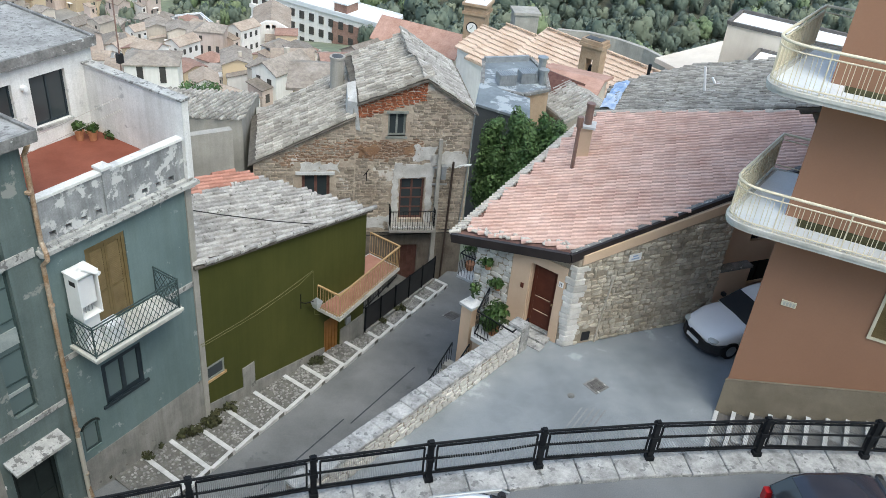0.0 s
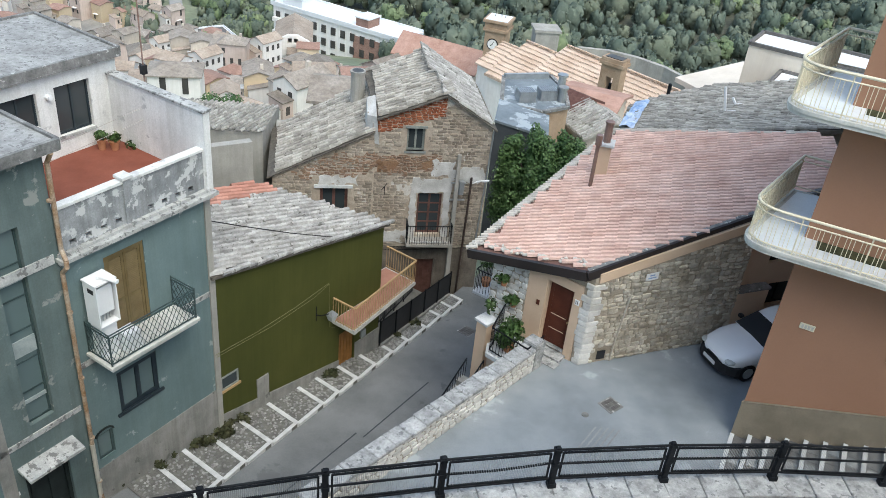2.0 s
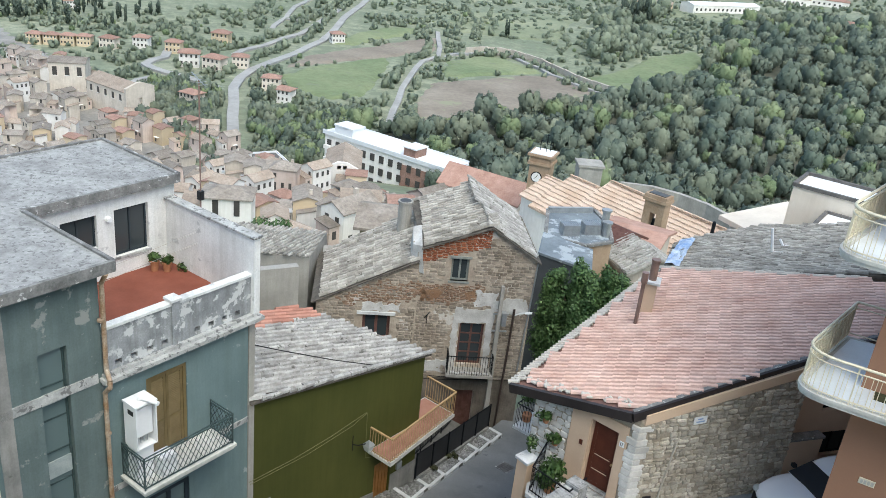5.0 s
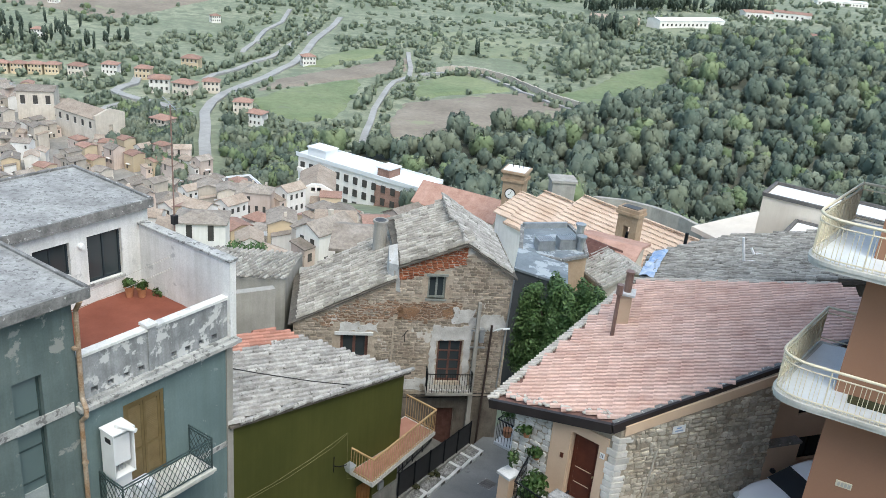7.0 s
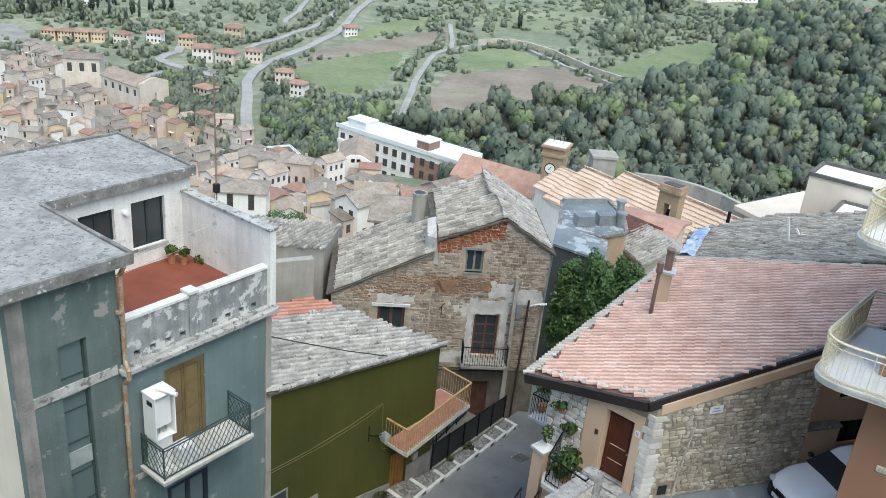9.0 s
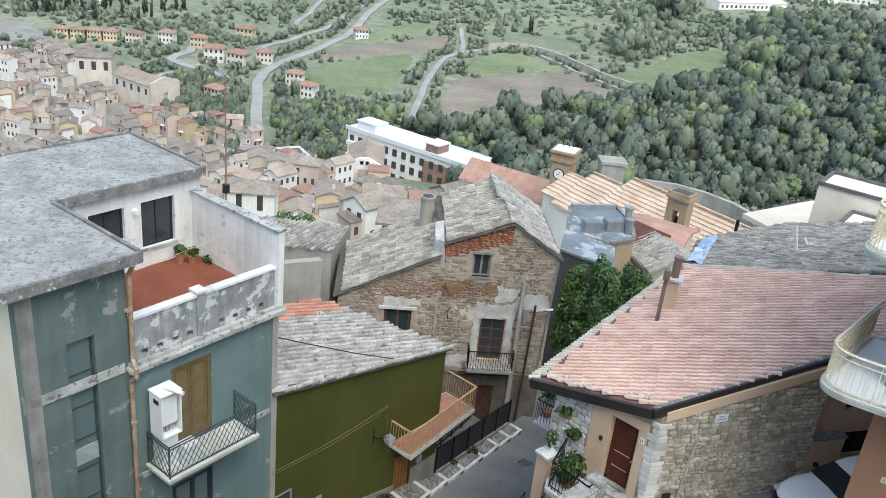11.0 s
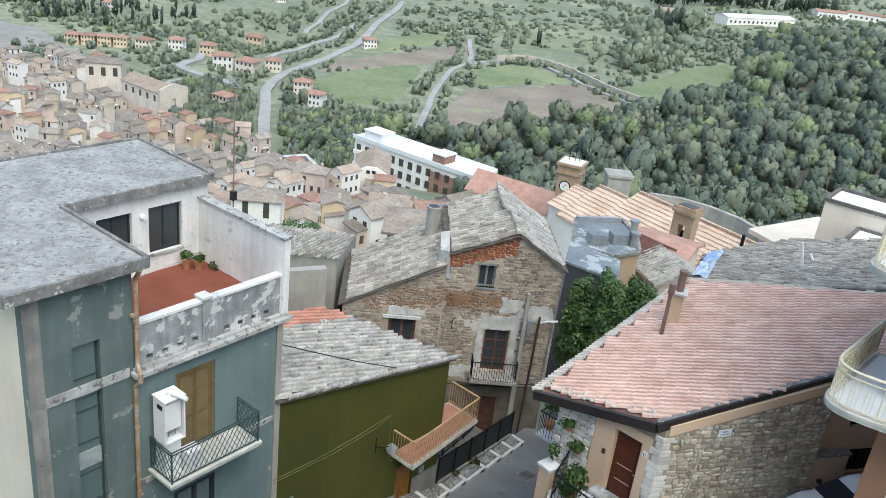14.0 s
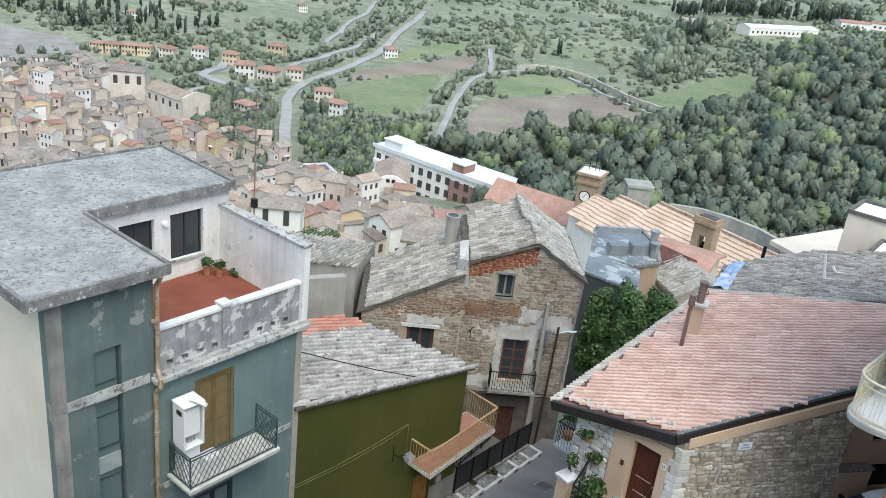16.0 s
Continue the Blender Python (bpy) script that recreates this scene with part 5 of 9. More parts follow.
wall(bm, 1.28, 3.06, -0.02, 2.64, -0.035, 0.0, [(1.9, 2.8, 0.1, 2.32)], top=lambda x: min(2.62, ftop(x)))
box(bm, 1.9, 1.93, 0.0, 0.22, 0.1, 2.32)
box(bm, 2.77, 2.8, 0.0, 0.22, 0.1, 2.32)
box(bm, 1.93, 2.77, 0.0, 0.22, 2.29, 2.32)
part("door_surround", bm, M_PEACH, front, "smooth peach render round the door")
bm = B()
box(bm, 1.94, 2.76, 0.16, 0.22, 0.12, 2.28)
for za, zb in ((0.25, 0.62), (0.72, 1.12), (1.22, 2.16)):
    box(bm, 2.06, 2.64, 0.145, 0.16, za, zb)
bmesh.ops.bevel(bm, geom=bm.edges[:], offset=0.006, segments=1, affect="EDGES")
door = part("door", bm, M_BROWNDOOR, front, "dark red-brown panelled front door")
bm = B()
box(bm, 2.1, 2.6, 0.135, 0.146, 0.655, 0.675)
box(bm, 2.1, 2.6, 0.135, 0.146, 1.155, 1.175)
part("moulding", bm, M_PEACH, door, "pale moulding strip")
bm = B()
bar(bm, (2.68, 0.09, 1.1), (2.68, 0.16, 1.1), 0.025, 8)
part("door_knob", bm, M_GOLDIRON, door)
bm = B()
box(bm, 1.66, 1.76, -0.06, -0.035, 1.35, 1.5)
part("letter_box", bm, M_BROWNDOOR, front)
bm = B()
box(bm, 2.86, 3.0, -0.05, -0.035, 1.95, 2.12)
plate = part("number_plate", bm, M_WHITE, front, "small white house plate")
bm = B()
box(bm, 2.89, 2.91, -0.054, -0.05, 1.98, 2.09)
box(bm, 2.94, 2.96, -0.054, -0.05, 1.98, 2.09)
part("bar", bm, M_SLATE, plate)
bm = B()
box(bm, 1.75, 2.9, -0.4, -0.002, -0.4, 0.1)
box(bm, 1.932, 2.768, 0.0, 0.158, 0.09, 0.112)
box(bm, 1.7, 2.95, -0.7, -0.4, -0.4, -0.02 + 0.05)
part("doorstep", bm, M_KERB, front, "pale limestone doorstep")
# side wall with quoins
side = thing("side_wall", "", "", E_M)
side.parent, side.matrix_world = stone, E_M
for k in ("label", "category"):
    if k in side:
        del side[k]
bm = B()
wall(bm, 0.0, 5.1, -2.0, 4, 0.0, 0.45, top=stop)
part("core", bm, M_WALLMORTAR, side, "mortar bed of the rubble wall")
stone_face(side, 0.3, 5.1, 0.02, 4.2, 0.0, STONES, M_STONE_J, course=(0.08, 0.19), width=(0.1, 0.36), proud=0.05, skip=0.05, count=300, near=(1.5, 1.2), top=lambda x: stop(x) - 0.3, seed=21, holes=[(0.55, 0.85, 0.08, 0.42)])
q = random.Random(3)
z = 0.0
while z < 2.75:
    h = q.uniform(0.17, 0.24)
    w1, w2 = q.uniform(0.2, 0.42), q.uniform(0.15, 0.33)
    bm = B()
    box(bm, -0.02, w1, -0.045, 0.1, z + 0.008, z + h - 0.008)
    bmesh.ops.bevel(bm, geom=bm.edges[:], offset=0.02, segments=1, affect="EDGES")
    part("quoin", bm, M_STONE_WHITE, side)
    bm = B()
    box(bm, 3.33 - w2, 3.36, -0.05, 0.1, z + 0.008, z + h - 0.008)
    bmesh.ops.bevel(bm, geom=bm.edges[:], offset=0.02, segments=1, affect="EDGES")
    part("quoin", bm, M_STONE_WHITE, front)
    z += h
bm = B()
hexa(bm, [(0.1, -0.05, stop(0.1) - 0.3), (9.4, -0.05, stop(9.4) - 0.3), (9.4, 0.2, stop(9.4) - 0.3), (0.1, 0.2, stop(0.1) - 0.3), (0.1, -0.05, stop(0.1)), (9.4, -0.05, stop(9.4)), (9.4, 0.2, stop(9.4)), (0.1, 0.2, stop(0.1))])
part("eaves_band", bm, M_PEACH, side, "peach rendered band under the roof")
bm = B()
wall(bm, 5.1, 9.6, -1.0, 5, 0.3, 0.7, [(6.5, 7.5, 0.85, 1.7), (6.2, 7.2, 2.5, 3.2)], top=lambda x: stop(x))
part("wall", bm, M_PEACH, side, "peach rendered rear part")
bm = B()
box(bm, 5.1, 6.3, 0.02, 0.3, -0.5, 1.72)
part("pier", bm, M_PEACH, side, "peach rendered pier")
bm = B()
box(bm, 5.06, 6.34, -0.02, 0.3, 1.724, 1.8)
part("pier_cap", bm, M_CONC_EDGE, side, "dark weathered coping")
for za, zb, xa in ((0.85, 1.7, 6.5), (2.5, 3.2, 6.2)):
    frame_window(side, xa, xa + 1.0, za, zb, 0.42, M_BLACKIRON, M_GLASS, (2, 1), 0.05)
bm = B()
box(bm, 0.57, 0.83, -0.03, 0.02, 0.1, 0.4)
part("vent_grille", bm, M_BLACKPLASTIC, side, "black ventilation grille")
bm = B()
path(bm, [(1.02, -0.06, 0.0), (1.04, -0.06, 0.6), (1.2, -0.06, 2.2), (1.26, -0.02, 2.35)], 0.028, 8)
part("wall_pipe", bm, M_PIPEBEIGE, side, "thin beige wall pipe")
sign = thing("street_sign", "white enamel street name plate on the stone wall", "street sign", E_M @ pose(1.78, -0.06, 2.88, 0, -4, 0))
bm = B()
box(bm, -0.2, 0.2, -0.01, 0.0, -0.12, 0.12)
part("plate", bm, M_WHITE, sign)
bm = B()
for z, w in ((0.045, 0.08), (-0.04, 0.13)):
    box(bm, -w, w, -0.014, -0.01, z - 0.022, z + 0.022)
part("lettering", bm, M_TARP, sign, "blue lettering bars")
# gutter and fascia boards
A_, B_, R_, C_, D_ = (0.0, 21.72), (3.28, 19.62), (11.6, 23.65), (10.9, 27.0), (4.75, 29.7)
SP = [A_, B_, R_, C_, D_]
# deep pink bed carries the painted shade of the tile valleys
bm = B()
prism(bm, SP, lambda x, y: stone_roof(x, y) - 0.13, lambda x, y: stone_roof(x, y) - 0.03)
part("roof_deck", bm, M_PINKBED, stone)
bm = B()
for p, r in ((A_, B_), (B_, R_)):
    a, b = Vector((p[0], p[1] - 0.06, stone_roof(*p) - 0.1)), Vector((r[0], r[1] - 0.06, stone_roof(*r) - 0.1))
    flat(bm, a, b, 0.13, 0.27)
part("fascia", bm, M_BLACKGUTTER, stone, "dark brown painted fascia")
TP = [(0.12, 21.72), (3.32, 19.76), (11.55, 23.78), C_, D_]
tile_roof(stone, TP, stone_roof, 170.4, M_TILE_PINK, M_TILE_PINK_J, (3.5, 20.5), pitch=0.215, gap=0.34, count=300, jitter=0.008, seed=31)
# eaves stop of pale tile ends and mortar along the left edge and the front verge
ed = random.Random(6)
n = 58
for i in range(n):
    k = (i + 0.5) / n
    x, y = A_[0] + (D_[0] - A_[0]) * k, A_[1] + (D_[1] - A_[1]) * k
    bm = B()
    r = ed.uniform(0.05, 0.075)
    z = stone_roof(x, y) + 0.02
    bar(bm, (x - 0.12, y + 0.02, z - 0.03), (x + 0.2, y - 0.03, z + 0.07), r, 7, r * 0.85)
    part("eaves_tile", bm, M_MORTAR_WHITE, stone)
for i in range(44):
    k = ed.uniform(0.02, 0.98)
    x, y = A_[0] + (B_[0] - A_[0]) * k + 0.05, A_[1] + (B_[1] - A_[1]) * k + ed.uniform(0.1, 0.5)
    bm = B()
    bmesh.ops.create_icosphere(bm, subdivisions=1, radius=1.0, matrix=Matrix.Translation((x, y, stone_roof(x, y) + 0.07)) @ Matrix.Rotation(ed.uniform(0, 3), 4, "Z") @ Matrix.Diagonal((ed.uniform(0.06, 0.13), ed.uniform(0.05, 0.08), 0.045, 1)))
    part("holding_stone", bm, M_MORTAR_WHITE, stone, "pale stone weighing down the tiles")
bm = B()
flat(bm, (B_[0], B_[1] + 0.02, stone_roof(*B_) + 0.045), (R_[0], R_[1] + 0.02, stone_roof(*R_) + 0.045), 0.12, 0.025)
part("verge_flashing", bm, M_CONC_EDGE, stone, "grey mortar verge strip")
for i in range(30):
    k = (i + 0.5) / 30
    x, y = D_[0] + (C_[0] - D_[0]) * k, D_[1] + (C_[1] - D_[1]) * k
    bm = B()
    bar(bm, (x - 0.1, y, stone_roof(x, y) + 0.04), (x + 0.14, y - 0.06, stone_roof(x, y) + 0.1), ed.uniform(0.06, 0.1), 6)
    part("ridge_tile", bm, M_MORTAR_WHITE, stone)
# chimney and flue
chim = thing("chimney", "cream rendered chimney with a slab cap on the pink roof", "chimney", pose(4.05, 25.95, 3.0, 0, 0, -10))
bm = B()
box(bm, -0.2, 0.2, -0.2, 0.2, 0, 1.25)
part("shaft", bm, M_PEACH, chim)
bm = B()
box(bm, -0.28, 0.28, -0.28, 0.28, 1.25, 1.33)
part("cap", bm, M_NOSING, chim)
bm = B()
bar(bm, (0, 0, 1.33), (0, 0, 2.0), 0.13, 12)
bar(bm, (0, 0, 1.98), (0, 0, 2.05), 0.15, 12)
part("pot", bm, M_PIPEBROWN, chim)
bm = B()
box(bm, -0.3, 0.3, -0.3, 0.3, 0.02, 0.12)
part("flashing", bm, M_CONC_EDGE, chim)
flue = thing("flue_pipe", "slim copper-brown flue pipe through the pink roof", "flue pipe", pose(3.65, 24.94, 3.02))
bm = B()
bar(bm, (0, 0, 0), (0, 0, 1.75), 0.065, 10)
part("pipe", bm, M_PIPEBROWN, flue)
bm = B()
bar(bm, (0, 0, 1.6), (0, 0, 1.95), 0.11, 10)
part("cowl", bm, M_PIPEBROWN, flue)
bm = B()
bar(bm, (0, 0, 0.0), (0, 0, 0.1), 0.2, 10, 0.08)
part("collar", bm, M_STEEL, flue)
# small planted landing by the door
land = thing("landing", "small peach landing with black railing beside the front door", "landing")
bm = B()
prism(bm, [(0.85, 19.75), (2.0, 18.9), (2.5, 19.6), (1.7, 20.9), (0.95, 21.3)], -0.22, -0.08)
part("slab", bm, M_NOSING, land, "white slab edge")
bm = B()
prism(bm, [(0.92, 19.95), (1.95, 19.1), (2.4, 19.65), (1.65, 20.8), (1.0, 21.2)], -7, -0.22)
part("base", bm, M_PEACH, land, "peach rendered base")
bm = B()
prism(bm, [(0.5, 20.35), (0.8, 20.1), (1.05, 20.4), (0.75, 20.65)], -7, 0.62)
part("pier", bm, M_PEACH, land)
bm = B()
prism(bm, [(0.42, 20.35), (0.8, 20.02), (1.13, 20.4), (0.75, 20.73)], 0.62, 0.7)
part("pier_cap", bm, M_NOSING, land)
bm = B()
line = [(1.3, 21.05), (0.95, 19.8), (1.98, 19.0)]
line2 = [(1.98, 19.0), (2.45, 19.72)]
for seg in (line, line2):
    for (xa, ya), (xb, yb) in zip(seg, seg[1:]):
        flat(bm, (xa, ya, 0.82), (xb, yb, 0.82), 0.04, 0.025)
        flat(bm, (xa, ya, 0.02), (xb, yb, 0.02), 0.03, 0.02)
        n = int(math.hypot(xb - xa, yb - ya) / 0.11)
        for i in range(n + 1):
            x, y = xa + (xb - xa) * i / n, ya + (yb - ya) * i / n
            bar(bm, (x, y, -0.08), (x, y, 0.82), 0.009, 5)
part("railing", bm, M_BLACKIRON, land, "black iron railing with thin bars")


def shrub(m, blobs, n, leaf, label, seed, material=None, pot=True):
    t = thing("potted_shrub", label, "potted plant", m)
    if pot:
        bm = B()
        bar(bm, (0, 0, 0), (0, 0, 0.28), 0.13, 12, 0.18)
        part("pot", bm, M_TERRACOTTA, t)
    leaves("foliage", material or M_LEAFPOT, blobs, n, leaf, seed, t, 0.15)
    return t


shrub(pose(1.5, 20.0, -0.08), [(0, 0, 0.65, 0.42, 0.4, 0.5), (0.1, 0.05, 0.85, 0.24, 0.24, 0.22), (-0.15, -0.1, 0.5, 0.25, 0.25, 0.35)], 300, 0.07, "bushy green potted plant on the landing", 5)
shrub(pose(0.78, 20.38, 0.7), [(0.05, 0.1, 0.42, 0.18, 0.18, 0.3)], 120, 0.06, "small grey-green plant on the pier", 6, None, False)
for i, (s, z) in enumerate(((0.55, 1.6), (0.98, 1.05))):
    t = thing("wall_planter", "terracotta wall pot with a green plant on the stone wall", "wall planter", F_M @ pose(s, -0.16, z))
    bm = B()
    bar(bm, (0, 0, -0.1), (0, 0, 0.1), 0.08, 10, 0.12)
    part("pot", bm, M_TERRACOTTA, t)
    leaves("foliage", M_LEAFPOT, [(-0.08, -0.05, 0.1, 0.26, 0.18, 0.14), (0.05, -0.05, 0.2, 0.15, 0.12, 0.12)], 110, 0.06, 30 + i, t, 0.1)

# small balcony on the street side of the stone house
sb = thing("balcony", "little white balcony with black railing and flowers over the street", "balcony", pose(0.95, 24.6, -1.5, 0, 0, 59))
bm = B()
box(bm, 0.0, 1.6, 0.0, 0.75, -0.1, 0.0)
part("slab", bm, M_NOSING, sb)
bm = B()
line = [(0.03, 0.0), (0.03, 0.7), (1.57, 0.7), (1.57, 0.0)]
for (xa, ya), (xb, yb) in zip(line, line[1:]):
    flat(bm, (xa, ya, 0.92), (xb, yb, 0.92), 0.035, 0.025)
    n = int(math.hypot(xb - xa, yb - ya) / 0.11)
    for i in range(n + 1):
        x, y = xa + (xb - xa) * i / n, ya + (yb - ya) * i / n
        b2 = B()
        bar(b2, (x, y, 0.0), (x, y, 0.92), 0.009, 5)
        part("baluster", b2, M_BLACKIRON, sb)
part("handrail", bm, M_BLACKIRON, sb)
shrub(pose(0.75, 25.4, -1.5), [(0, 0, 0.95, 0.3, 0.3, 0.25)], 140, 0.06, "green and yellow plant on the little balcony", 66)
# left wall of the stone house along the street
bm = B()
prism(bm, [(0.79, 21.55), (5.2, 28.9), (5.6, 28.7), (1.2, 21.4)], -8, lambda x, y: stone_roof(x, y) - 0.15)
part("wall", bm, M_STONE_WHITE, stone, "whitish rough street wall")
# outside stair rail below the landing
sr = thing("stair_railing", "black iron railing of the stair down to the street", "railing")
bm = B()
for (xa, ya, za), (xb, yb, zb) in (((0.85, 19.9, -0.5), (-0.35, 18.0, -1.9)), ((0.35, 20.4, -0.9), (-0.8, 18.5, -2.3))):
    flat(bm, (xa, ya, za), (xb, yb, zb), 0.04, 0.03)
    flat(bm, (xa, ya, za - 0.85), (xb, yb, zb - 0.85), 0.03, 0.02)
    for i in range(18):
        k = i / 17
        x, y, z = xa + (xb - xa) * k, ya + (yb - ya) * k, za + (zb - za) * k
        bar(bm, (x, y, z - 1.0), (x, y, z), 0.01, 5)
part("railing", bm, M_BLACKIRON, sr)
for i in range(8):
    bm = B()
    k = i / 7
    cx, cy, cz = 0.6 - 1.2 * k, 20.15 - 1.9 * k, -1.5 - 1.4 * k
    prism(bm, [(cx - 0.35, cy + 0.2), (cx + 0.35, cy - 0.2), (cx + 0.2, cy - 0.5), (cx - 0.5, cy - 0.1)], cz - 3, cz)
    part("step", bm, M_GREYPLINTH, sr)


# ---------- old rubble house at the street's end ----------
K_M = pose(-8.33, 30.33, 0, 0, 0, 12.5)
old = thing("house", "old patched rubble and brick house with lichened tile roofs", "house", K_M)


def left_top(x):
    return -0.66 + 0.5 * x


def high_top(x):
    return 1.95 + 0.39 * (x - 4.15) if x < 6.9 else 3.03 - 0.66 * (x - 6.9)


bm = B()
wall(bm, 0.0, 4.15, -9, 2, 0.0, 0.5, [(1.95, 3.1, -2.45, -1.25)], top=lambda x: left_top(x) - 0.08)
wall(bm, 4.15, 6.9, -9, 3, 0.0, 0.5, [(5.42, 6.15, 0.5, 1.52), (6.05, 6.9, -3.45, -1.45), (6.15, 6.9, -7.2, -4.75)], top=lambda x: high_top(x) - 0.1)
wall(bm, 6.9, 8.95, -9, 3, 0.0, 0.5, [(6.9, 7.1, -3.45, -1.45), (6.9, 7.0, -7.2, -4.75)], top=lambda x: high_top(x) - 0.1)
part("wall", bm, M_BRICKHOUSE, old)
bm = B()
# dark-coloured sheets stand for the shade inside the old house
box(bm, 0.2, 4.2, 0.9, 1.0, -8.5, -0.9)
box(bm, 4.2, 8.6, 0.9, 1.0, -8.5, 1.3)
part("inner_wall", bm, M_DARKGREYWALL, old)
bm = B()
box(bm, 8.45, 8.95, 0.5, 6.0, -9, 1.5)
box(bm, 0.0, 0.5, 0.5, 5.5, -9, -0.7)
box(bm, 4.0, 4.3, 0.0, 5.5, 1.0, 1.7)
part("wall", bm, M_OLDGREYWALL, old, "grey side walls")
STB = [stone_mesh("stone", M_RUBBLE_J, 60 + i) for i in range(5)]
holes = [(1.7, 3.35, -2.6, -1.0), (5.25, 6.3, 0.35, 1.7), (5.7, 7.4, -3.8, -0.9), (6.0, 7.1, -7.5, -4.65), (3.9, 6.9, -0.45, 0.3), (1.3, 3.9, -0.75, -0.3)]
stone_face(old, 0.05, 4.1, -3.4, 1.6, 0.0, STB, M_RUBBLE_J, course=(0.06, 0.16), width=(0.1, 0.38), proud=0.025, count=0, top=lambda x: left_top(x) - 0.2, holes=holes, seed=41, skip=0.12)
stone_face(old, 4.15, 8.9, -4.0, 2.4, 0.0, STB, M_RUBBLE_J, course=(0.06, 0.16), width=(0.1, 0.38), proud=0.025, count=0, top=lambda x: min(high_top(x) - 0.16, 1.25 + 0.31 * (x - 4.15)) if x < 6.95 else high_top(x) - 0.16, holes=holes, seed=42, skip=0.12)
STO = [stone_mesh("stone", M_OCHRESTONE, 80 + i) for i in range(4)]
band_holes = [(1.7, 3.35, -2.6, -1.0), (5.25, 6.3, 0.35, 1.7)]
stone_face(old, 0.4, 6.95, -0.95, 0.42, 0.0, STO, M_OCHRESTONE, course=(0.05, 0.1), width=(0.1, 0.3), proud=0.025, count=0, top=lambda x: min(left_top(x) - 0.3 if x < 4.1 else 9.0, 0.36 + 0.08 * math.sin(x * 5.1)), bottom=lambda x: -0.55 + 0.13 * math.sin(x * 3.3) + 0.08 * math.sin(x * 7.7) - (0.25 if x < 3.4 else 0.0), holes=band_holes, seed=44, skip=0.1)
BRS = [stone_mesh("brick", M_REDBRICK, 70 + i) for i in range(3)]
stone_face(old, 4.2, 6.95, 1.3, 3.0, 0.0, BRS, M_REDBRICK, course=(0.065, 0.075), width=(0.2, 0.26), proud=0.03, count=0, top=lambda x: high_top(x) - 0.14, bottom=lambda x: 1.2 + 0.31 * (x - 4.15), seed=43, name="brick")
bm = B()
for x0, x1, z0, z1 in ((4.2, 5.1, -0.3, 0.1), (6.1, 6.6, -0.3, 0.1)):
    ragged(bm, x0, x1, z0, z1, -0.03, 0.0, int(x0 * 10), 0.14, 0.2)
part("render_patch", bm, M_OCHREPATCH, old, "ochre earth render patch")
bm = B()
pts = [(5.85 + 0.08 * math.sin(i), -3.6 + i * 0.5) for i in range(6)]
ragged(bm, 5.72, 6.0, -3.6, -1.0, -0.035, 0.0, 1, 0.15, 0.05)
ragged(bm, 7.15, 7.45, -3.6, -1.0, -0.035, 0.0, 2, 0.15, 0.05)
ragged(bm, 5.75, 7.4, -1.4, -0.75, -0.04, 0.0, 3, 0.15, 0.06)
part("lime_surround", bm, M_WHITEPATCH, old, "flaking white lime surround")
for a_, b_, c_, d_, k_ in ((1.9, 3.45, -1.1, -0.72, 4), (7.35, 8.8, -0.9, -0.25, 5), (4.4, 5.6, -3.9, -3.3, 6), (6.6, 7.5, -0.55, 0.1, 7)):
    bm = B()
    ragged(bm, a_, b_, c_, d_, -0.035, 0.0, k_, 0.16, 0.11)
    part("lime_patch", bm, M_WHITEPATCH, old, "flaking white lime patch")
bm = B()
wall(bm, 3.4, 8.95, -8, -4.15, -0.03, 0.0, [(6.15, 7.0, -7.2, -4.75)])
part("base_render", bm, M_DARKBASE, old, "damp brown rendered ground floor")
frame_window(old, 5.42, 6.15, 0.5, 1.52, 0.12, M_WOODGREY, M_GLASS, (2, 1), 0.08, label="weathered grey-green casement window")
bm = B()
box(bm, 5.34, 6.23, -0.05, 0.14, 1.52, 1.62)
part("lintel", bm, M_WOODGREY, old)
bm = B()
box(bm, 5.34, 6.23, -0.05, 0.14, 0.42, 0.5)
part("window_sill", bm, M_WOODGREY, old)
frame_window(old, 6.05, 7.1, -3.45, -1.45, 0.14, M_WOODRED, M_GLASS, (2, 4), 0.09, name="balcony_door", label="faded red-brown glazed balcony door")
frame_window(old, 1.95, 3.1, -2.45, -1.25, 0.14, M_WOODRED, M_GLASS, (2, 1), 0.12, label="old wooden window")
bm = B()
box(bm, 1.7, 3.3, -0.08, 0.02, -1.25, -1.12)
part("lintel", bm, M_NOSING, old, "pale stone lintel")
bm = B()
box(bm, 6.15, 7.0, 0.2, 0.26, -7.2, -4.75)
od = part("door", bm, M_WOODRED, old, "old brown boarded door")
for i in range(4):
    bm = B()
    box(bm, 6.2 + i * 0.2, 6.36 + i * 0.2, 0.18, 0.198, -7.1, -4.85)
    part("board", bm, M_WOODRED, od)
bm = B()
box(bm, 5.62, 7.6, -0.7, 0.0, -3.72, -3.6)
sl = part("balcony", bm, M_OLDGREYWALL, old, "small stone balcony")
bm = B()
line = [(5.66, 0.0), (5.66, -0.66), (7.56, -0.66), (7.56, 0.0)]
for (xa, ya), (xb, yb) in zip(line, line[1:]):
    flat(bm, (xa, ya, -2.7), (xb, yb, -2.7), 0.04, 0.025)
    n = int(math.hypot(xb - xa, yb - ya) / 0.1)
    for i in range(n + 1):
        x, y = xa + (xb - xa) * i / n, ya + (yb - ya) * i / n
        bar(bm, (x, y, -3.6), (x, y, -2.7), 0.01, 5)
part("railing", bm, M_BLACKIRON, sl, "black iron balcony railing")
bm = B()
rr = random.Random(2)
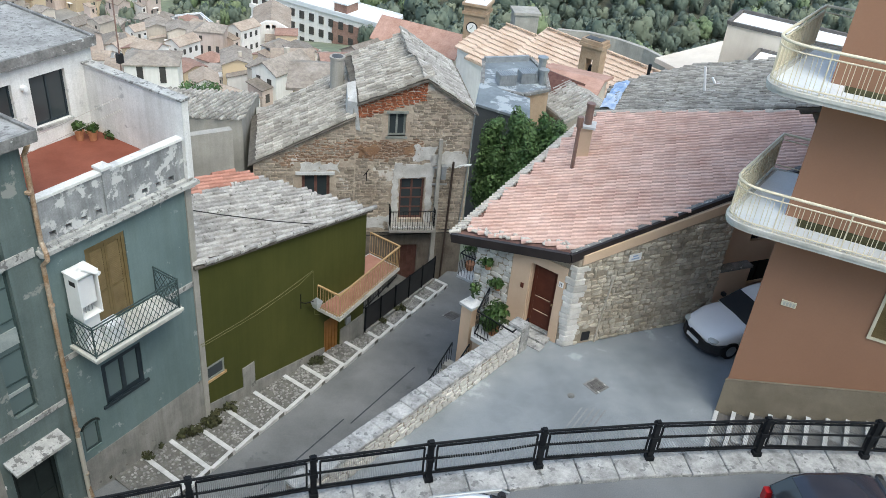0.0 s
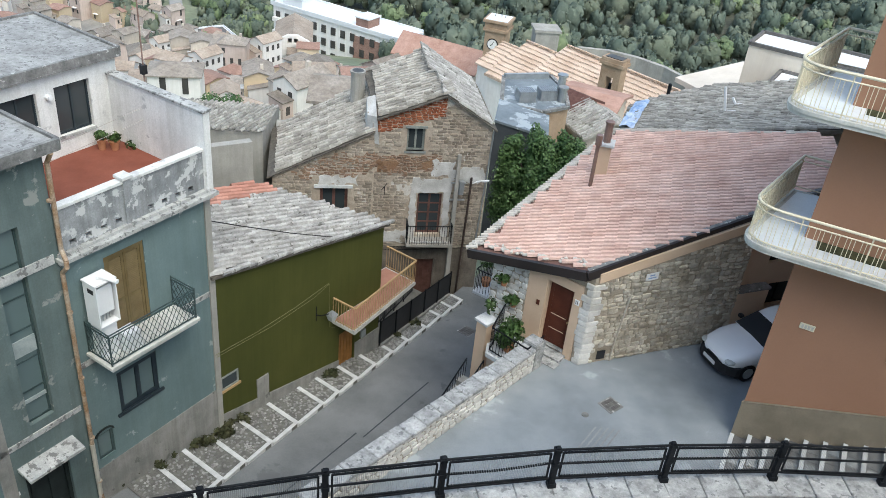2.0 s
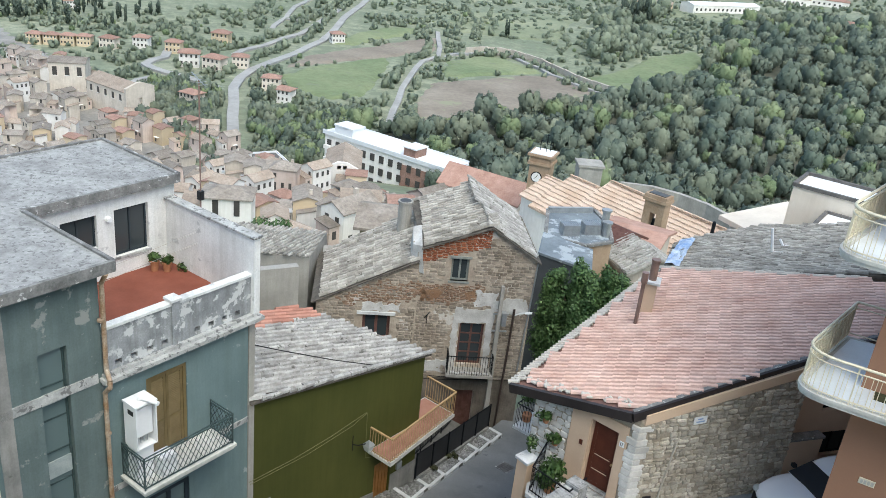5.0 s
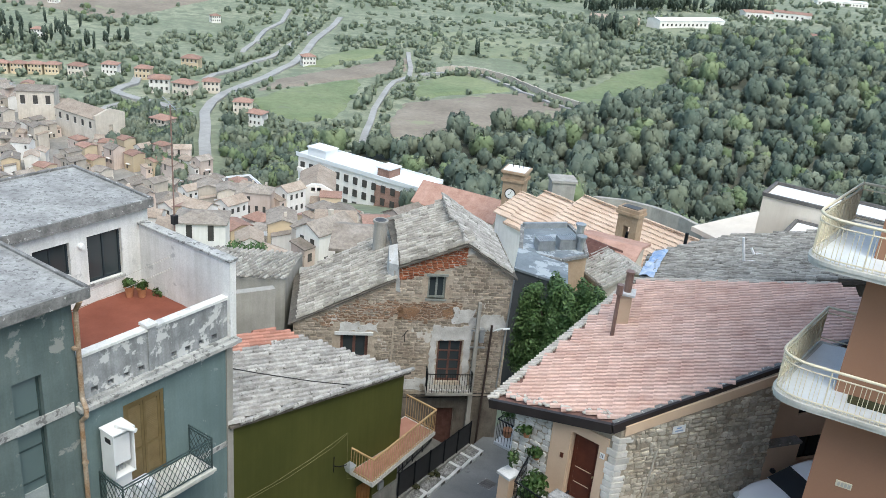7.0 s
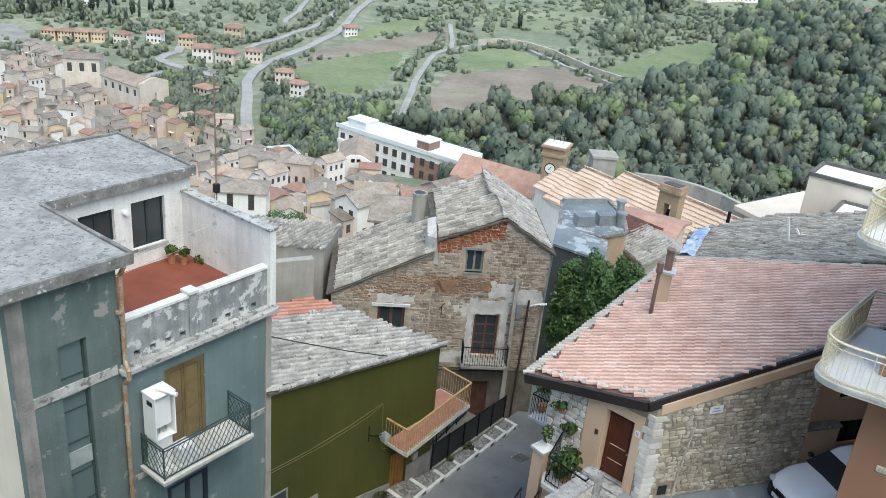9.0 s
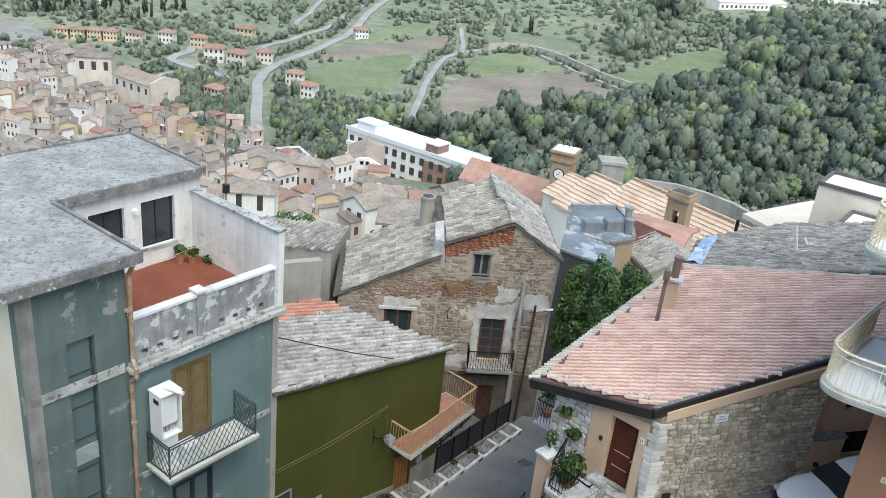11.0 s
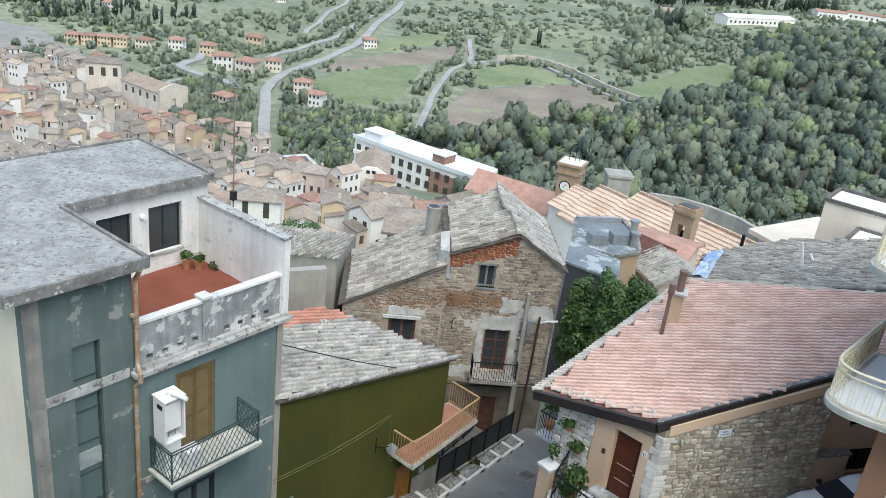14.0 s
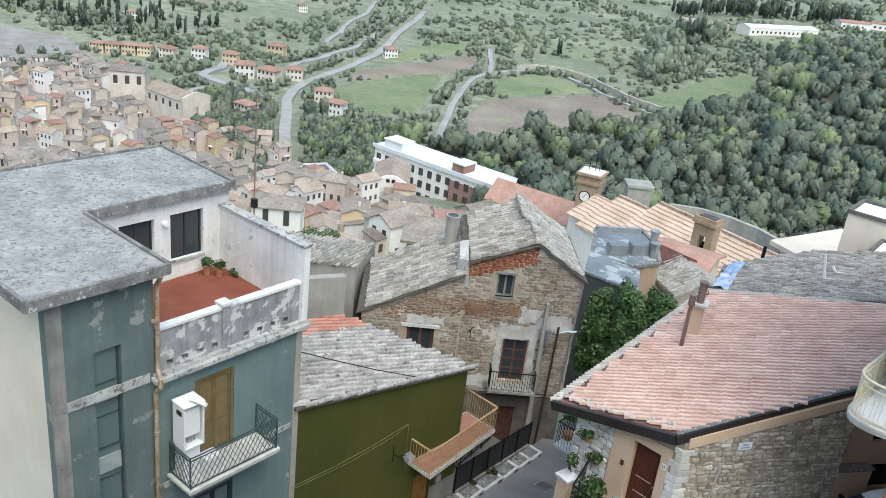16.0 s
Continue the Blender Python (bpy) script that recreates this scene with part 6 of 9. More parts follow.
for i in range(14):
    x = 5.8 + i * 0.12
    bmesh.ops.create_icosphere(bm, subdivisions=1, radius=0.055, matrix=Matrix.Translation((x, -0.62, -3.53 + rr.uniform(0, 0.05))))
part("edge_stones", bm, M_NOSING, sl, "row of whitish stones")
bm = B()
path(bm, [(3.3, -0.04, -4.0), (5.4, -0.05, -4.1), (8.9, -0.05, -3.95)], 0.015, 4)
path(bm, [(3.3, -0.04, -4.2), (5.4, -0.05, -4.25), (8.9, -0.05, -4.1)], 0.015, 4)
part("cables", bm, M_WIRE, old, "black cables along the wall")
bm = B()
path(bm, [(8.25, -0.14, -0.6), (8.22, -0.14, -2.5), (8.1, -0.14, -7.2)], 0.05, 8)
part("downpipe", bm, M_DARKPIPE, old, "dark brown downpipe")
bm = B()
path(bm, [(8.95, -0.1, 1.5), (8.9, -0.12, 0.0), (8.75, -0.12, -3.6)], 0.035, 6)
part("downpipe", bm, M_STEEL, old, "thin grey pipe at the corner")
bm = B()
path(bm, [(4.5, -0.03, -1.3), (4.62, -0.03, -1.15)], 0.02, 4)
path(bm, [(4.62, -0.03, -1.55), (4.62, -0.03, -1.15), (4.72, -0.03, -0.98)], 0.02, 4)
part("tie_iron", bm, M_BLACKIRON, old, "black wall tie iron")
pole = thing("utility_pole", "weathered grey concrete utility pole beside the old house", "utility pole", K_M @ pose(7.62, -0.25, 0))
bm = B()
hexa(bm, [(-0.11, -0.1, -8.0), (0.11, -0.1, -8.0), (0.11, 0.1, -8.0), (-0.11, 0.1, -8.0), (-0.07, -0.07, 0.5), (0.07, -0.07, 0.5), (0.07, 0.07, 0.5), (-0.07, 0.07, 0.5)])
part("shaft", bm, M_OLDGREYWALL, pole)
bm = B()
for z in (-0.8, -1.6):
    flat(bm, (-0.25, 0, z), (0.4, 0, z), 0.06, 0.06)
box(bm, 0.1, 0.3, -0.15, 0.1, -1.3, -0.7)
part("bracket", bm, M_STEEL, pole)
lampb = thing("street_lamp", "white street lamp arm on the old house corner", "street lamp", K_M @ pose(8.3, -0.2, -0.75))
bm = B()
path(bm, [(0, 0, -0.1), (0.2, -0.1, 0.06), (0.5, -0.2, 0.16)], 0.025, 6)
part("arm", bm, M_WHITE, lampb)
bm = B()
hexa(bm, [(0.35, -0.26, 0.1), (0.62, -0.34, 0.17), (0.65, -0.24, 0.17), (0.38, -0.16, 0.1), (0.35, -0.26, 0.15), (0.62, -0.34, 0.22), (0.65, -0.24, 0.22), (0.38, -0.16, 0.15)])
part("head", bm, M_WHITE, lampb)
# roofs
LP = [(-0.2, -0.15), (4.1, -0.15), (4.1, 5.2), (-0.2, 4.6)]
LF = lambda x, y: -0.66 + 0.5 * x
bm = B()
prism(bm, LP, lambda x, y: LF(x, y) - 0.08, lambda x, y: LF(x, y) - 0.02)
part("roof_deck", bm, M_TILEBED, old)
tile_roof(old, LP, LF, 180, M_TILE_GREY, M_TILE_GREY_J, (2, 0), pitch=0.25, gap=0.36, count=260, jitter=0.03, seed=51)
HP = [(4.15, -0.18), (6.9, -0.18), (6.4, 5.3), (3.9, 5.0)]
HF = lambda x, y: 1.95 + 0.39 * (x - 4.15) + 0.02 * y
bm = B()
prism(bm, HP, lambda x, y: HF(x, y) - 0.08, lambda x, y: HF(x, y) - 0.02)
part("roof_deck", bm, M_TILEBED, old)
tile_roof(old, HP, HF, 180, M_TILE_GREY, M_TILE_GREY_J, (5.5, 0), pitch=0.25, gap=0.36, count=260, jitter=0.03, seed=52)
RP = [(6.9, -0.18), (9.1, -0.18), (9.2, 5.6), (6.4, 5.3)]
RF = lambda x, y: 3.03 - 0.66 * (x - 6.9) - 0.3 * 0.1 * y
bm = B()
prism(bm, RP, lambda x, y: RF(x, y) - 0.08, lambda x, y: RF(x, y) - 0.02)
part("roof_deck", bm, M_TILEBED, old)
tile_roof(old, RP, RF, 0, M_TILE_OLD, M_TILE_OLD_J, (8, 0), pitch=0.25, gap=0.36, count=220, jitter=0.03, seed=53)
bm = B()
hexa(bm, [(3.75, 0.3, 0.8), (4.3, -0.15, 0.8), (4.3, 1.2, 0.8), (3.75, 1.2, 0.8), (3.8, 0.3, 1.9), (4.15, -0.1, 2.0), (4.15, 1.2, 2.4), (3.8, 1.2, 2.3)])
part("step_wall", bm, M_WHITEPATCH, old, "whitewashed roof step")
tank = thing("chimney_pot", "wide grey cylinder chimney on the old roof", "chimney", K_M @ pose(3.55, 3.6, 0))
bm = B()
bar(bm, (0, 0, 0.8), (0, 0, 2.5), 0.31, 18, 0.3)
bar(bm, (0, 0, 2.42), (0, 0, 2.52), 0.34, 18)
part("shaft", bm, M_OLDGREYWALL, tank)
bm = B()
bar(bm, (0, 0, 2.5), (0, 0, 2.53), 0.25, 18)
part("opening", bm, M_DARKWIN, tank)
# grey garden wall between the houses
bm = B()
prism(bm, [(-10.6, 28.6), (-8.9, 29.7), (-9.1, 30.0), (-10.8, 28.9)], -9, 0.95)
prism(bm, [(-14.6, 26.6), (-10.6, 28.6), (-10.8, 28.9), (-14.8, 26.9)], -9, 0.95)
solid("garden_wall", bm, M_OLDGREYWALL, "old grey rendered wall behind the tiled roof", "wall", kind="structure")


# ---------- terracotta apartment house with wrap-round balconies ----------
APT_M = pose(7.64, 17.54, 0, 0, 0, -22.3)
apt = thing("apartment_building", "terracotta-orange apartment house with ivory balcony railings", "apartment building", APT_M)
SKEW = 0.205


def plinth_top(x):
    return 1.12 + 0.335 * x


bm = B()
hexa(bm, [(0, 0, plinth_top(0)), (7.5, 0, plinth_top(7.5)), (7.5, 9, plinth_top(7.5)), (9 * SKEW, 9, plinth_top(0)), (0, 0, 17), (7.5, 0, 17), (7.5, 9, 17), (9 * SKEW, 9, 17)])
part("wall", bm, M_ORANGE, apt)
bm = B()
hexa(bm, [(-0.05, -0.06, -1), (7.5, -0.06, -1), (7.5, 9, -1), (9 * SKEW - 0.05, 9, -1), (-0.05, -0.06, plinth_top(0)), (7.5, -0.06, plinth_top(7.5)), (7.5, 9, plinth_top(7.5)), (9 * SKEW - 0.05, 9, plinth_top(0))])
part("plinth", bm, M_PEBBLEDASH, apt, "beige pebbledash plinth")
bm = B()
flat(bm, (-0.06, -0.04, plinth_top(0) + 0.012), (7.5, -0.04, plinth_top(7.5) + 0.012), 0.06, 0.03)
part("plinth_edge", bm, M_PEBBLEDASH, apt)
bm = B()
box(bm, 0.58, 0.93, -0.03, 0.0, 3.83, 3.99)
bmesh.ops.bevel(bm, geom=bm.edges[:], offset=0.006, segments=1, affect="EDGES")
vent = part("vent_cover", bm, M_IVORY, apt, "small ivory vent cover")
for i in range(4):
    bm = B()
    box(bm, 0.62 + i * 0.075, 0.675 + i * 0.075, -0.036, -0.03, 3.86, 3.96)
    part("louvre", bm, M_SLABWHITE, vent)
win = frame_window(apt, 2.62, 3.95, 3.66, 5.0, -0.05, M_IVORY, M_SHUTTER, (1, 1), 0.07, label="window with lowered brown roller shutter")
bm = B()
for i in range(21):
    box(bm, 2.69, 3.88, -0.035, -0.012, 3.74 + i * 0.057, 3.78 + i * 0.057)
part("shutter_slats", bm, M_SHUTTER, win, "lowered brown slats")


def outline(off):
    """The balcony's edge round the corner, off metres in front of the wall, with a rounded corner."""
    k = off - 1.05
    left = lambda y: -1.18 - k + (y + 0.43) * SKEW
    pts = [(left(2.5 + k), 2.5 + k), (left(1.0), 1.0), (left(-0.35), -0.35)]
    p, c, q = Vector(pts[-1]), Vector((left(-off), -off)), Vector((-0.45, -off))
    for i in range(1, 9):
        t = i / 8
        e = p * (1 - t) ** 2 + c * 2 * t * (1 - t) + q * t * t
        pts.append((e.x, e.y))
    return pts + [(2.4, -off), (6.8, -off)]


def balcony(z):
    inner_ = [(6.8, -0.002), (0.0, -0.002), (2.5 * SKEW, 2.5)]
    b = B()
    prism(b, outline(1.08) + inner_, z - 0.15, z)
    prism(b, outline(1.11) + outline(1.0)[::-1], z - 0.06, z + 0.02)
    slab_ = part("balcony", b, M_SLABWHITE, apt, "rounded white balcony slab")
    b = B()
    prism(b, outline(0.92) + inner_, z, z + 0.012)
    part("balcony_floor", b, M_TILEFLOOR, slab_, "pale grey balcony floor")
    line = outline(1.05)
    end_ = (2.5 * SKEW, 2.5)
    for h, r in ((0.95, 0.034), (0.80, 0.018), (0.10, 0.018)):
        b = B()
        path(b, [(*end_, z + h)] + [(x, y, z + h) for x, y in line], r, 8)
        part("handrail" if h > 0.9 else "rail", b, M_IVORY, slab_)
    b = B()
    bar(b, (0, 0, 0.0), (0, 0, 0.80), 0.008, 5)
    me = mesh_of("baluster", b, M_IVORY)
    b = B()
    bar(b, (0, 0, -0.1), (0, 0, 0.95), 0.017, 6)
    post_me = mesh_of("post", b, M_IVORY)
    run = 0.0
    k = 0
    for (xa, ya), (xb, yb) in zip(line, line[1:]):
        L = math.hypot(xb - xa, yb - ya)
        while run < L:
            x, y = xa + (xb - xa) * run / L, ya + (yb - ya) * run / L
            ob = new("post" if k % 14 == 0 else "baluster", post_me if k % 14 == 0 else me)
            ob.parent = slab_
            ob.matrix_local = pose(x, y, z)
            k += 1
            run += 0.145 if k % 3 == 0 else 0.085
        run -= L
    ext = line[:3]
    for (xa, ya), (xb, yb) in zip(ext, ext[1:]):
        n_ = max(1, round(math.hypot(xb - xa, yb - ya) / 0.1))
        for i in range(n_):
            k0, k1 = i / n_, (i + 0.93) / n_
            b = B()
            flat(b, (xa + (xb - xa) * k0 - 0.03, ya + (yb - ya) * k0, z + 0.46), (xa + (xb - xa) * k1 - 0.03, ya + (yb - ya) * k1, z + 0.46), 0.008, 0.72)
            part("screen_slat", b, M_FROST, slab_)
    b = B()
    prism(b, [(0.3, -0.42), (6.7, -0.42), (6.7, -0.02), (0.3, -0.02)], z + 0.014, z + 0.024)
    part("floor_mat", b, M_DRYWEED, slab_, "dark green mat on the balcony")


balcony(6.17)
balcony(9.42)
# stairs of crazy paving from the plaza up to the road
st = thing("entrance_steps", "crazy-paved stone steps with white edges beside the orange house", "steps", APT_M)
for i in range(9):
    x0 = -0.05 + i * 0.43
    z1 = 0.05 + i * 0.165
    lo_y = -3.1 + 0.36 * x0
    bm = B()
    box(bm, x0, x0 + 0.44 + (1.5 if i == 8 else 0), lo_y, -0.065, -0.4, z1 - 0.03)
    tread = part("tread", bm, M_SLATE, st, "dark stone riser")
    bm = B()
    box(bm, x0 - 0.01, x0 + 0.1, lo_y, -0.065, z1 - 0.03, z1)
    part("nosing", bm, M_NOSING, tread, "white step edge")
    cr = random.Random(i)
    for k in range(7):
        ya = -0.5 - k * 0.37
        if ya < lo_y:
            continue
        bm = B()
        poly = [(x0 + 0.12 + cr.uniform(0, 0.04), ya + cr.uniform(0, 0.05)), (x0 + 0.40, ya + cr.uniform(0, 0.06)), (x0 + 0.42 - cr.uniform(0, 0.06), ya + 0.32), (x0 + 0.13, ya + 0.34 - cr.uniform(0, 0.06))]
        prism(bm, poly, z1 - 0.03, z1 - 0.006)
        part("paving_stone", bm, M_SLATE if cr.random() < 0.8 else M_KERB, tread)


# ---------- cars ----------
def car(m, paint, label, length=3.85, width=1.62, height=1.45, roof_rails=False):
    """A small hatchback; x forward, on its wheels at z = 0."""
    t = thing("car", label, "car", m)
    h = length / 2
    w = width / 2
    bm = B()
    # lower body: rounded sections from tail to nose
    stations = [(-h, 0.62, 0.55, 0.72), (-h + 0.06, 0.82, 0.35, 0.9), (-h + 0.3, 0.95, 0.25, 0.98), (-0.8, 1.0, 0.22, 0.97), (0.2, 1.0, 0.22, 0.96), (0.85, 1.0, 0.22, 0.95), (1.2, 0.985, 0.24, 0.91), (h - 0.45, 0.95, 0.26, 0.83), (h - 0.2, 0.88, 0.3, 0.75), (h - 0.05, 0.76, 0.36, 0.66), (h + 0.01, 0.6, 0.42, 0.56)]
    rings_ = []
    for x, k, zl, zh in stations:
        row = []
        for i in range(20):
            a = 2 * math.pi * i / 20
            c, q_ = math.cos(a), math.sin(a)
            yy = math.copysign(abs(c) ** 0.42, c) * w * k
            zz = (zl + zh) / 2 + math.copysign(abs(q_) ** 0.5, q_) * (zh - zl) / 2
            row.append(bm.verts.new((x - 0.1 * (abs(c) ** 3) * (1 if x > h - 0.5 else -1 if x < -h + 0.4 else 0), yy, zz + (0.03 * (1 - c * c) if q_ > 0 else 0))))
        rings_.append(row)
    for a, b in zip(rings_, rings_[1:]):
        for i in range(20):
            j = (i + 1) % 20
            bm.faces.new((a[i], a[j], b[j], b[i]))
    bm.faces.new(rings_[0][::-1])
    bm.faces.new(rings_[-1])
    # cabin: roof and pillars
    secs = []
    for x, z, k in ((-h + 0.1, 0.93, 0.93), (-h + 0.38, height - 0.14, 0.8), (-h + 0.62, height - 0.03, 0.77), (-0.6, height, 0.77), (-0.28, height - 0.03, 0.77), (0.0, height - 0.14, 0.8), (0.66, 0.93, 0.93)):
        secs.append([bm.verts.new((x, w * k * f, z - (0.035 if abs(f) == 1 and z > 1 else 0))) for f in (-1, -0.85, 0, 0.85, 1)])
    for a, b in zip(secs, secs[1:]):
        for i in range(4):
            bm.faces.new((a[i], a[i + 1], b[i + 1], b[i]))
    for i in (0, 4):
        bm.faces.new([r_[i] for r_ in secs])
    body = part("body", bm, paint, t)
    for p in body.data.polygons:
        p.use_smooth = len(p.vertices) == 4
    bm = B()
    hexa(bm, [(0.02, -w * 0.76, height - 0.15), (0.64, -w * 0.88, 0.955), (0.64, w * 0.88, 0.955), (0.02, w * 0.76, height - 0.15), (0.05, -w * 0.76, height - 0.125), (0.68, -w * 0.88, 0.972), (0.68, w * 0.88, 0.972), (0.05, w * 0.76, height - 0.125)])
    part("windscreen", bm, M_WINDSCREEN, t, "dark windscreen")
    bm = B()
    hexa(bm, [(-h + 0.12, -w * 0.86, 0.98), (-h + 0.38, -w * 0.74, height - 0.16), (-h + 0.38, w * 0.74, height - 0.16), (-h + 0.12, w * 0.86, 0.98), (-h + 0.09, -w * 0.86, 0.99), (-h + 0.35, -w * 0.74, height - 0.14), (-h + 0.35, w * 0.74, height - 0.14), (-h + 0.09, w * 0.86, 0.99)])
    part("rear_window", bm, M_WINDSCREEN, t)
    for s in (-1, 1):
        for xa, xb, ta, tb_ in ((-h + 0.35, -0.62, -h + 0.6, -0.62), (-0.55, 0.48, -0.55, -0.06)):
            bm = B()
            yb, yt = s * w * 0.935, s * w * 0.815
            zt = height - 0.15
            hexa(bm, [(xa, yb - s * 0.03, 0.97), (xb, yb - s * 0.03, 0.97), (tb_, yt - s * 0.03, zt), (ta, yt - s * 0.03, zt), (xa, yb + s * 0.012, 0.97), (xb, yb + s * 0.012, 0.97), (tb_, yt + s * 0.012, zt), (ta, yt + s * 0.012, zt)])
            part("side_window", bm, M_WINDSCREEN, t)
        bm = B()
        bmesh.ops.create_icosphere(bm, subdivisions=2, radius=1.0, matrix=Matrix.Translation((h - 0.2, s * (w - 0.28), 0.63)) @ Matrix.Rotation(-s * 0.35, 4, "Z") @ Matrix.Diagonal((0.17, 0.2, 0.085, 1)))
        part("headlight", bm, M_LAMPGLASS, t, "clear headlight")
        bm = B()
        box(bm, -h - 0.01, -h + 0.12, s * (w - 0.14) - 0.08, s * (w - 0.14) + 0.08, 0.62, 0.9)
        part("tail_light", bm, M_REDLIGHT, t, "red tail light")
        bm = B()
        box(bm, 0.3, 0.44, s * (w + 0.07) - 0.08, s * (w + 0.07) + 0.08, 0.95, 1.08)
        bmesh.ops.bevel(bm, geom=bm.edges[:], offset=0.03, segments=2, affect="EDGES")
        part("wing_mirror", bm, M_BLACKPLASTIC, t)
        for x in (-h + 0.68, h - 0.72):
            bm = B()
            bar(bm, (x, s * (w - 0.17), 0.29), (x, s * (w + 0.012), 0.29), 0.29, 20)
            wh = part("wheel", bm, M_RUBBER, t)
            bm = B()
            bar(bm, (x, s * (w + 0.01), 0.29), (x, s * (w + 0.022), 0.29), 0.18, 16)
            part("rim", bm, M_STEEL, wh)
    bm = B()
    for i in range(8):
        ya, yb = -w + 2 * w * i / 8, -w + 2 * w * (i + 1) / 8
        xa, xb = h + 0.08 - 0.36 * abs(ya / w) ** 3, h + 0.08 - 0.36 * abs(yb / w) ** 3
        hexa(bm, [(xa - 0.3, ya, 0.2), (xa, ya, 0.22), (xb, yb, 0.22), (xb - 0.3, yb, 0.2), (xa - 0.3, ya, 0.52), (xa - 0.03, ya, 0.5), (xb - 0.03, yb, 0.5), (xb - 0.3, yb, 0.52)])
    part("bumper", bm, M_BLACKPLASTIC, t, "black plastic bumper")
    bm = B()
    box(bm, -h - 0.04, -h + 0.2, -w, w, 0.22, 0.56)
    bmesh.ops.bevel(bm, geom=bm.edges[:], offset=0.05, segments=2, affect="EDGES")
    part("bumper", bm, M_BLACKPLASTIC, t, "black plastic bumper")
    bm = B()
    box(bm, h + 0.07, h + 0.09, -0.26, 0.26, 0.34, 0.45)
    part("number_plate", bm, M_WHITE, t, "white plate")
    bm = B()
    box(bm, h - 0.04, h + 0.03, -0.22, 0.22, 0.53, 0.57)
    part("grille", bm, M_BLACKPLASTIC, t)
    if roof_rails:
        for s in (-1, 1):
            bm = B()
            path(bm, [(-1.2, s * (w - 0.28), height - 0.02), (-1.05, s * (w - 0.28), height + 0.06), (0.2, s * (w - 0.28), height + 0.06), (0.35, s * (w - 0.28), height - 0.05)], 0.025, 6)
            part("roof_rail", bm, M_STEEL, t, "silver roof rail")
    return t


car(pose(9.18, 21.1, 0, 0, 0, 206), M_CARWHITE, "small white hatchback with black bumper parked by the stone wall")
car(pose(8.75, 11.45, 2.18, 0, 0, 7), M_CARDARK, "dark blue-grey car parked on the upper road", 4.1, 1.7, 1.5)
car(pose(1.3, 9.95, 2.18, 0, 0, 15), M_CARWHITE, "white car with silver roof rails on the upper road", 4.1, 1.7, 1.55, True)


# ---------- roofs and buildings beyond ----------
def gable_house(m, w, d, base, eave, ridge, wall_mat, roof_mat, label, over=0.35, windows=(), hip=0.0, category="house", group="", sills=True):
    """Ridge along local x, width w along x, depth d along y. windows: (side, x, z, wide, high), side -1 faces -y, 2 faces -x."""
    t = thing("house", label, category, m, group)
    bm = B()
    v = [bm.verts.new(p) for p in ((-w / 2, -d / 2, base), (w / 2, -d / 2, base), (w / 2, d / 2, base), (-w / 2, d / 2, base), (-w / 2, -d / 2, eave), (w / 2, -d / 2, eave), (w / 2, d / 2, eave), (-w / 2, d / 2, eave), (-w / 2 + hip, 0, ridge - 0.1), (w / 2 - hip, 0, ridge - 0.1))]
    for f in ((0, 1, 5, 4), (2, 3, 7, 6), (1, 2, 6, 9, 5), (3, 0, 4, 8, 7), (4, 5, 9, 8), (6, 7, 8, 9), (3, 2, 1, 0)):
        bm.faces.new([v[i] for i in f])
    part("wall", bm, wall_mat, t)
    s = (ridge - eave) / (d / 2)
    o = over
    bm = B()
    lo = [(-w / 2 - o, -d / 2 - o, eave - s * o), (w / 2 + o, -d / 2 - o, eave - s * o), (w / 2 + o, d / 2 + o, eave - s * o), (-w / 2 - o, d / 2 + o, eave - s * o), (-w / 2 - (o if not hip else -hip), 0, ridge), (w / 2 + (o if not hip else -hip), 0, ridge)]
    a = [bm.verts.new((x, y, z)) for x, y, z in lo]
    b = [bm.verts.new((x, y, z + 0.16)) for x, y, z in lo]
    for f in ((0, 1, 5, 4), (2, 3, 4, 5)):
        bm.faces.new([a[i] for i in f][::-1])
        bm.faces.new([b[i] for i in f])
    for f in ((1, 2, 5), (3, 0, 4)):
        if hip:
            bm.faces.new([b[i] for i in f])
            bm.faces.new([a[i] for i in f][::-1])
    for i, j in (((0, 1), (2, 3), (0, 3), (1, 2)) if hip else ((0, 1), (2, 3), (0, 4), (4, 3), (1, 5), (5, 2))):
        bm.faces.new((a[i], a[j], b[j], b[i]))
    part("roof", bm, roof_mat, t)
    for sd, x, z, ww, hh in windows:
        bm = B()
        if sd == -1:
            box(bm, x - ww / 2, x + ww / 2, -d / 2 - 0.05, -d / 2 + 0.1, z, z + hh)
        else:
            box(bm, -w / 2 - 0.05, -w / 2 + 0.1, x - ww / 2, x + ww / 2, z, z + hh)
        wn_ = part("window", bm, M_DARKWIN, t)
        if not sills:
            continue
        bm = B()
        if sd == -1:
            box(bm, x - ww / 2 - 0.12, x + ww / 2 + 0.12, -d / 2 - 0.14, -d / 2, z - 0.14, z)
        else:
            box(bm, -w / 2 - 0.14, -w / 2, x - ww / 2 - 0.12, x + ww / 2 + 0.12, z - 0.14, z)
        part("window_sill", bm, M_FARWALLW, wn_)
    return t


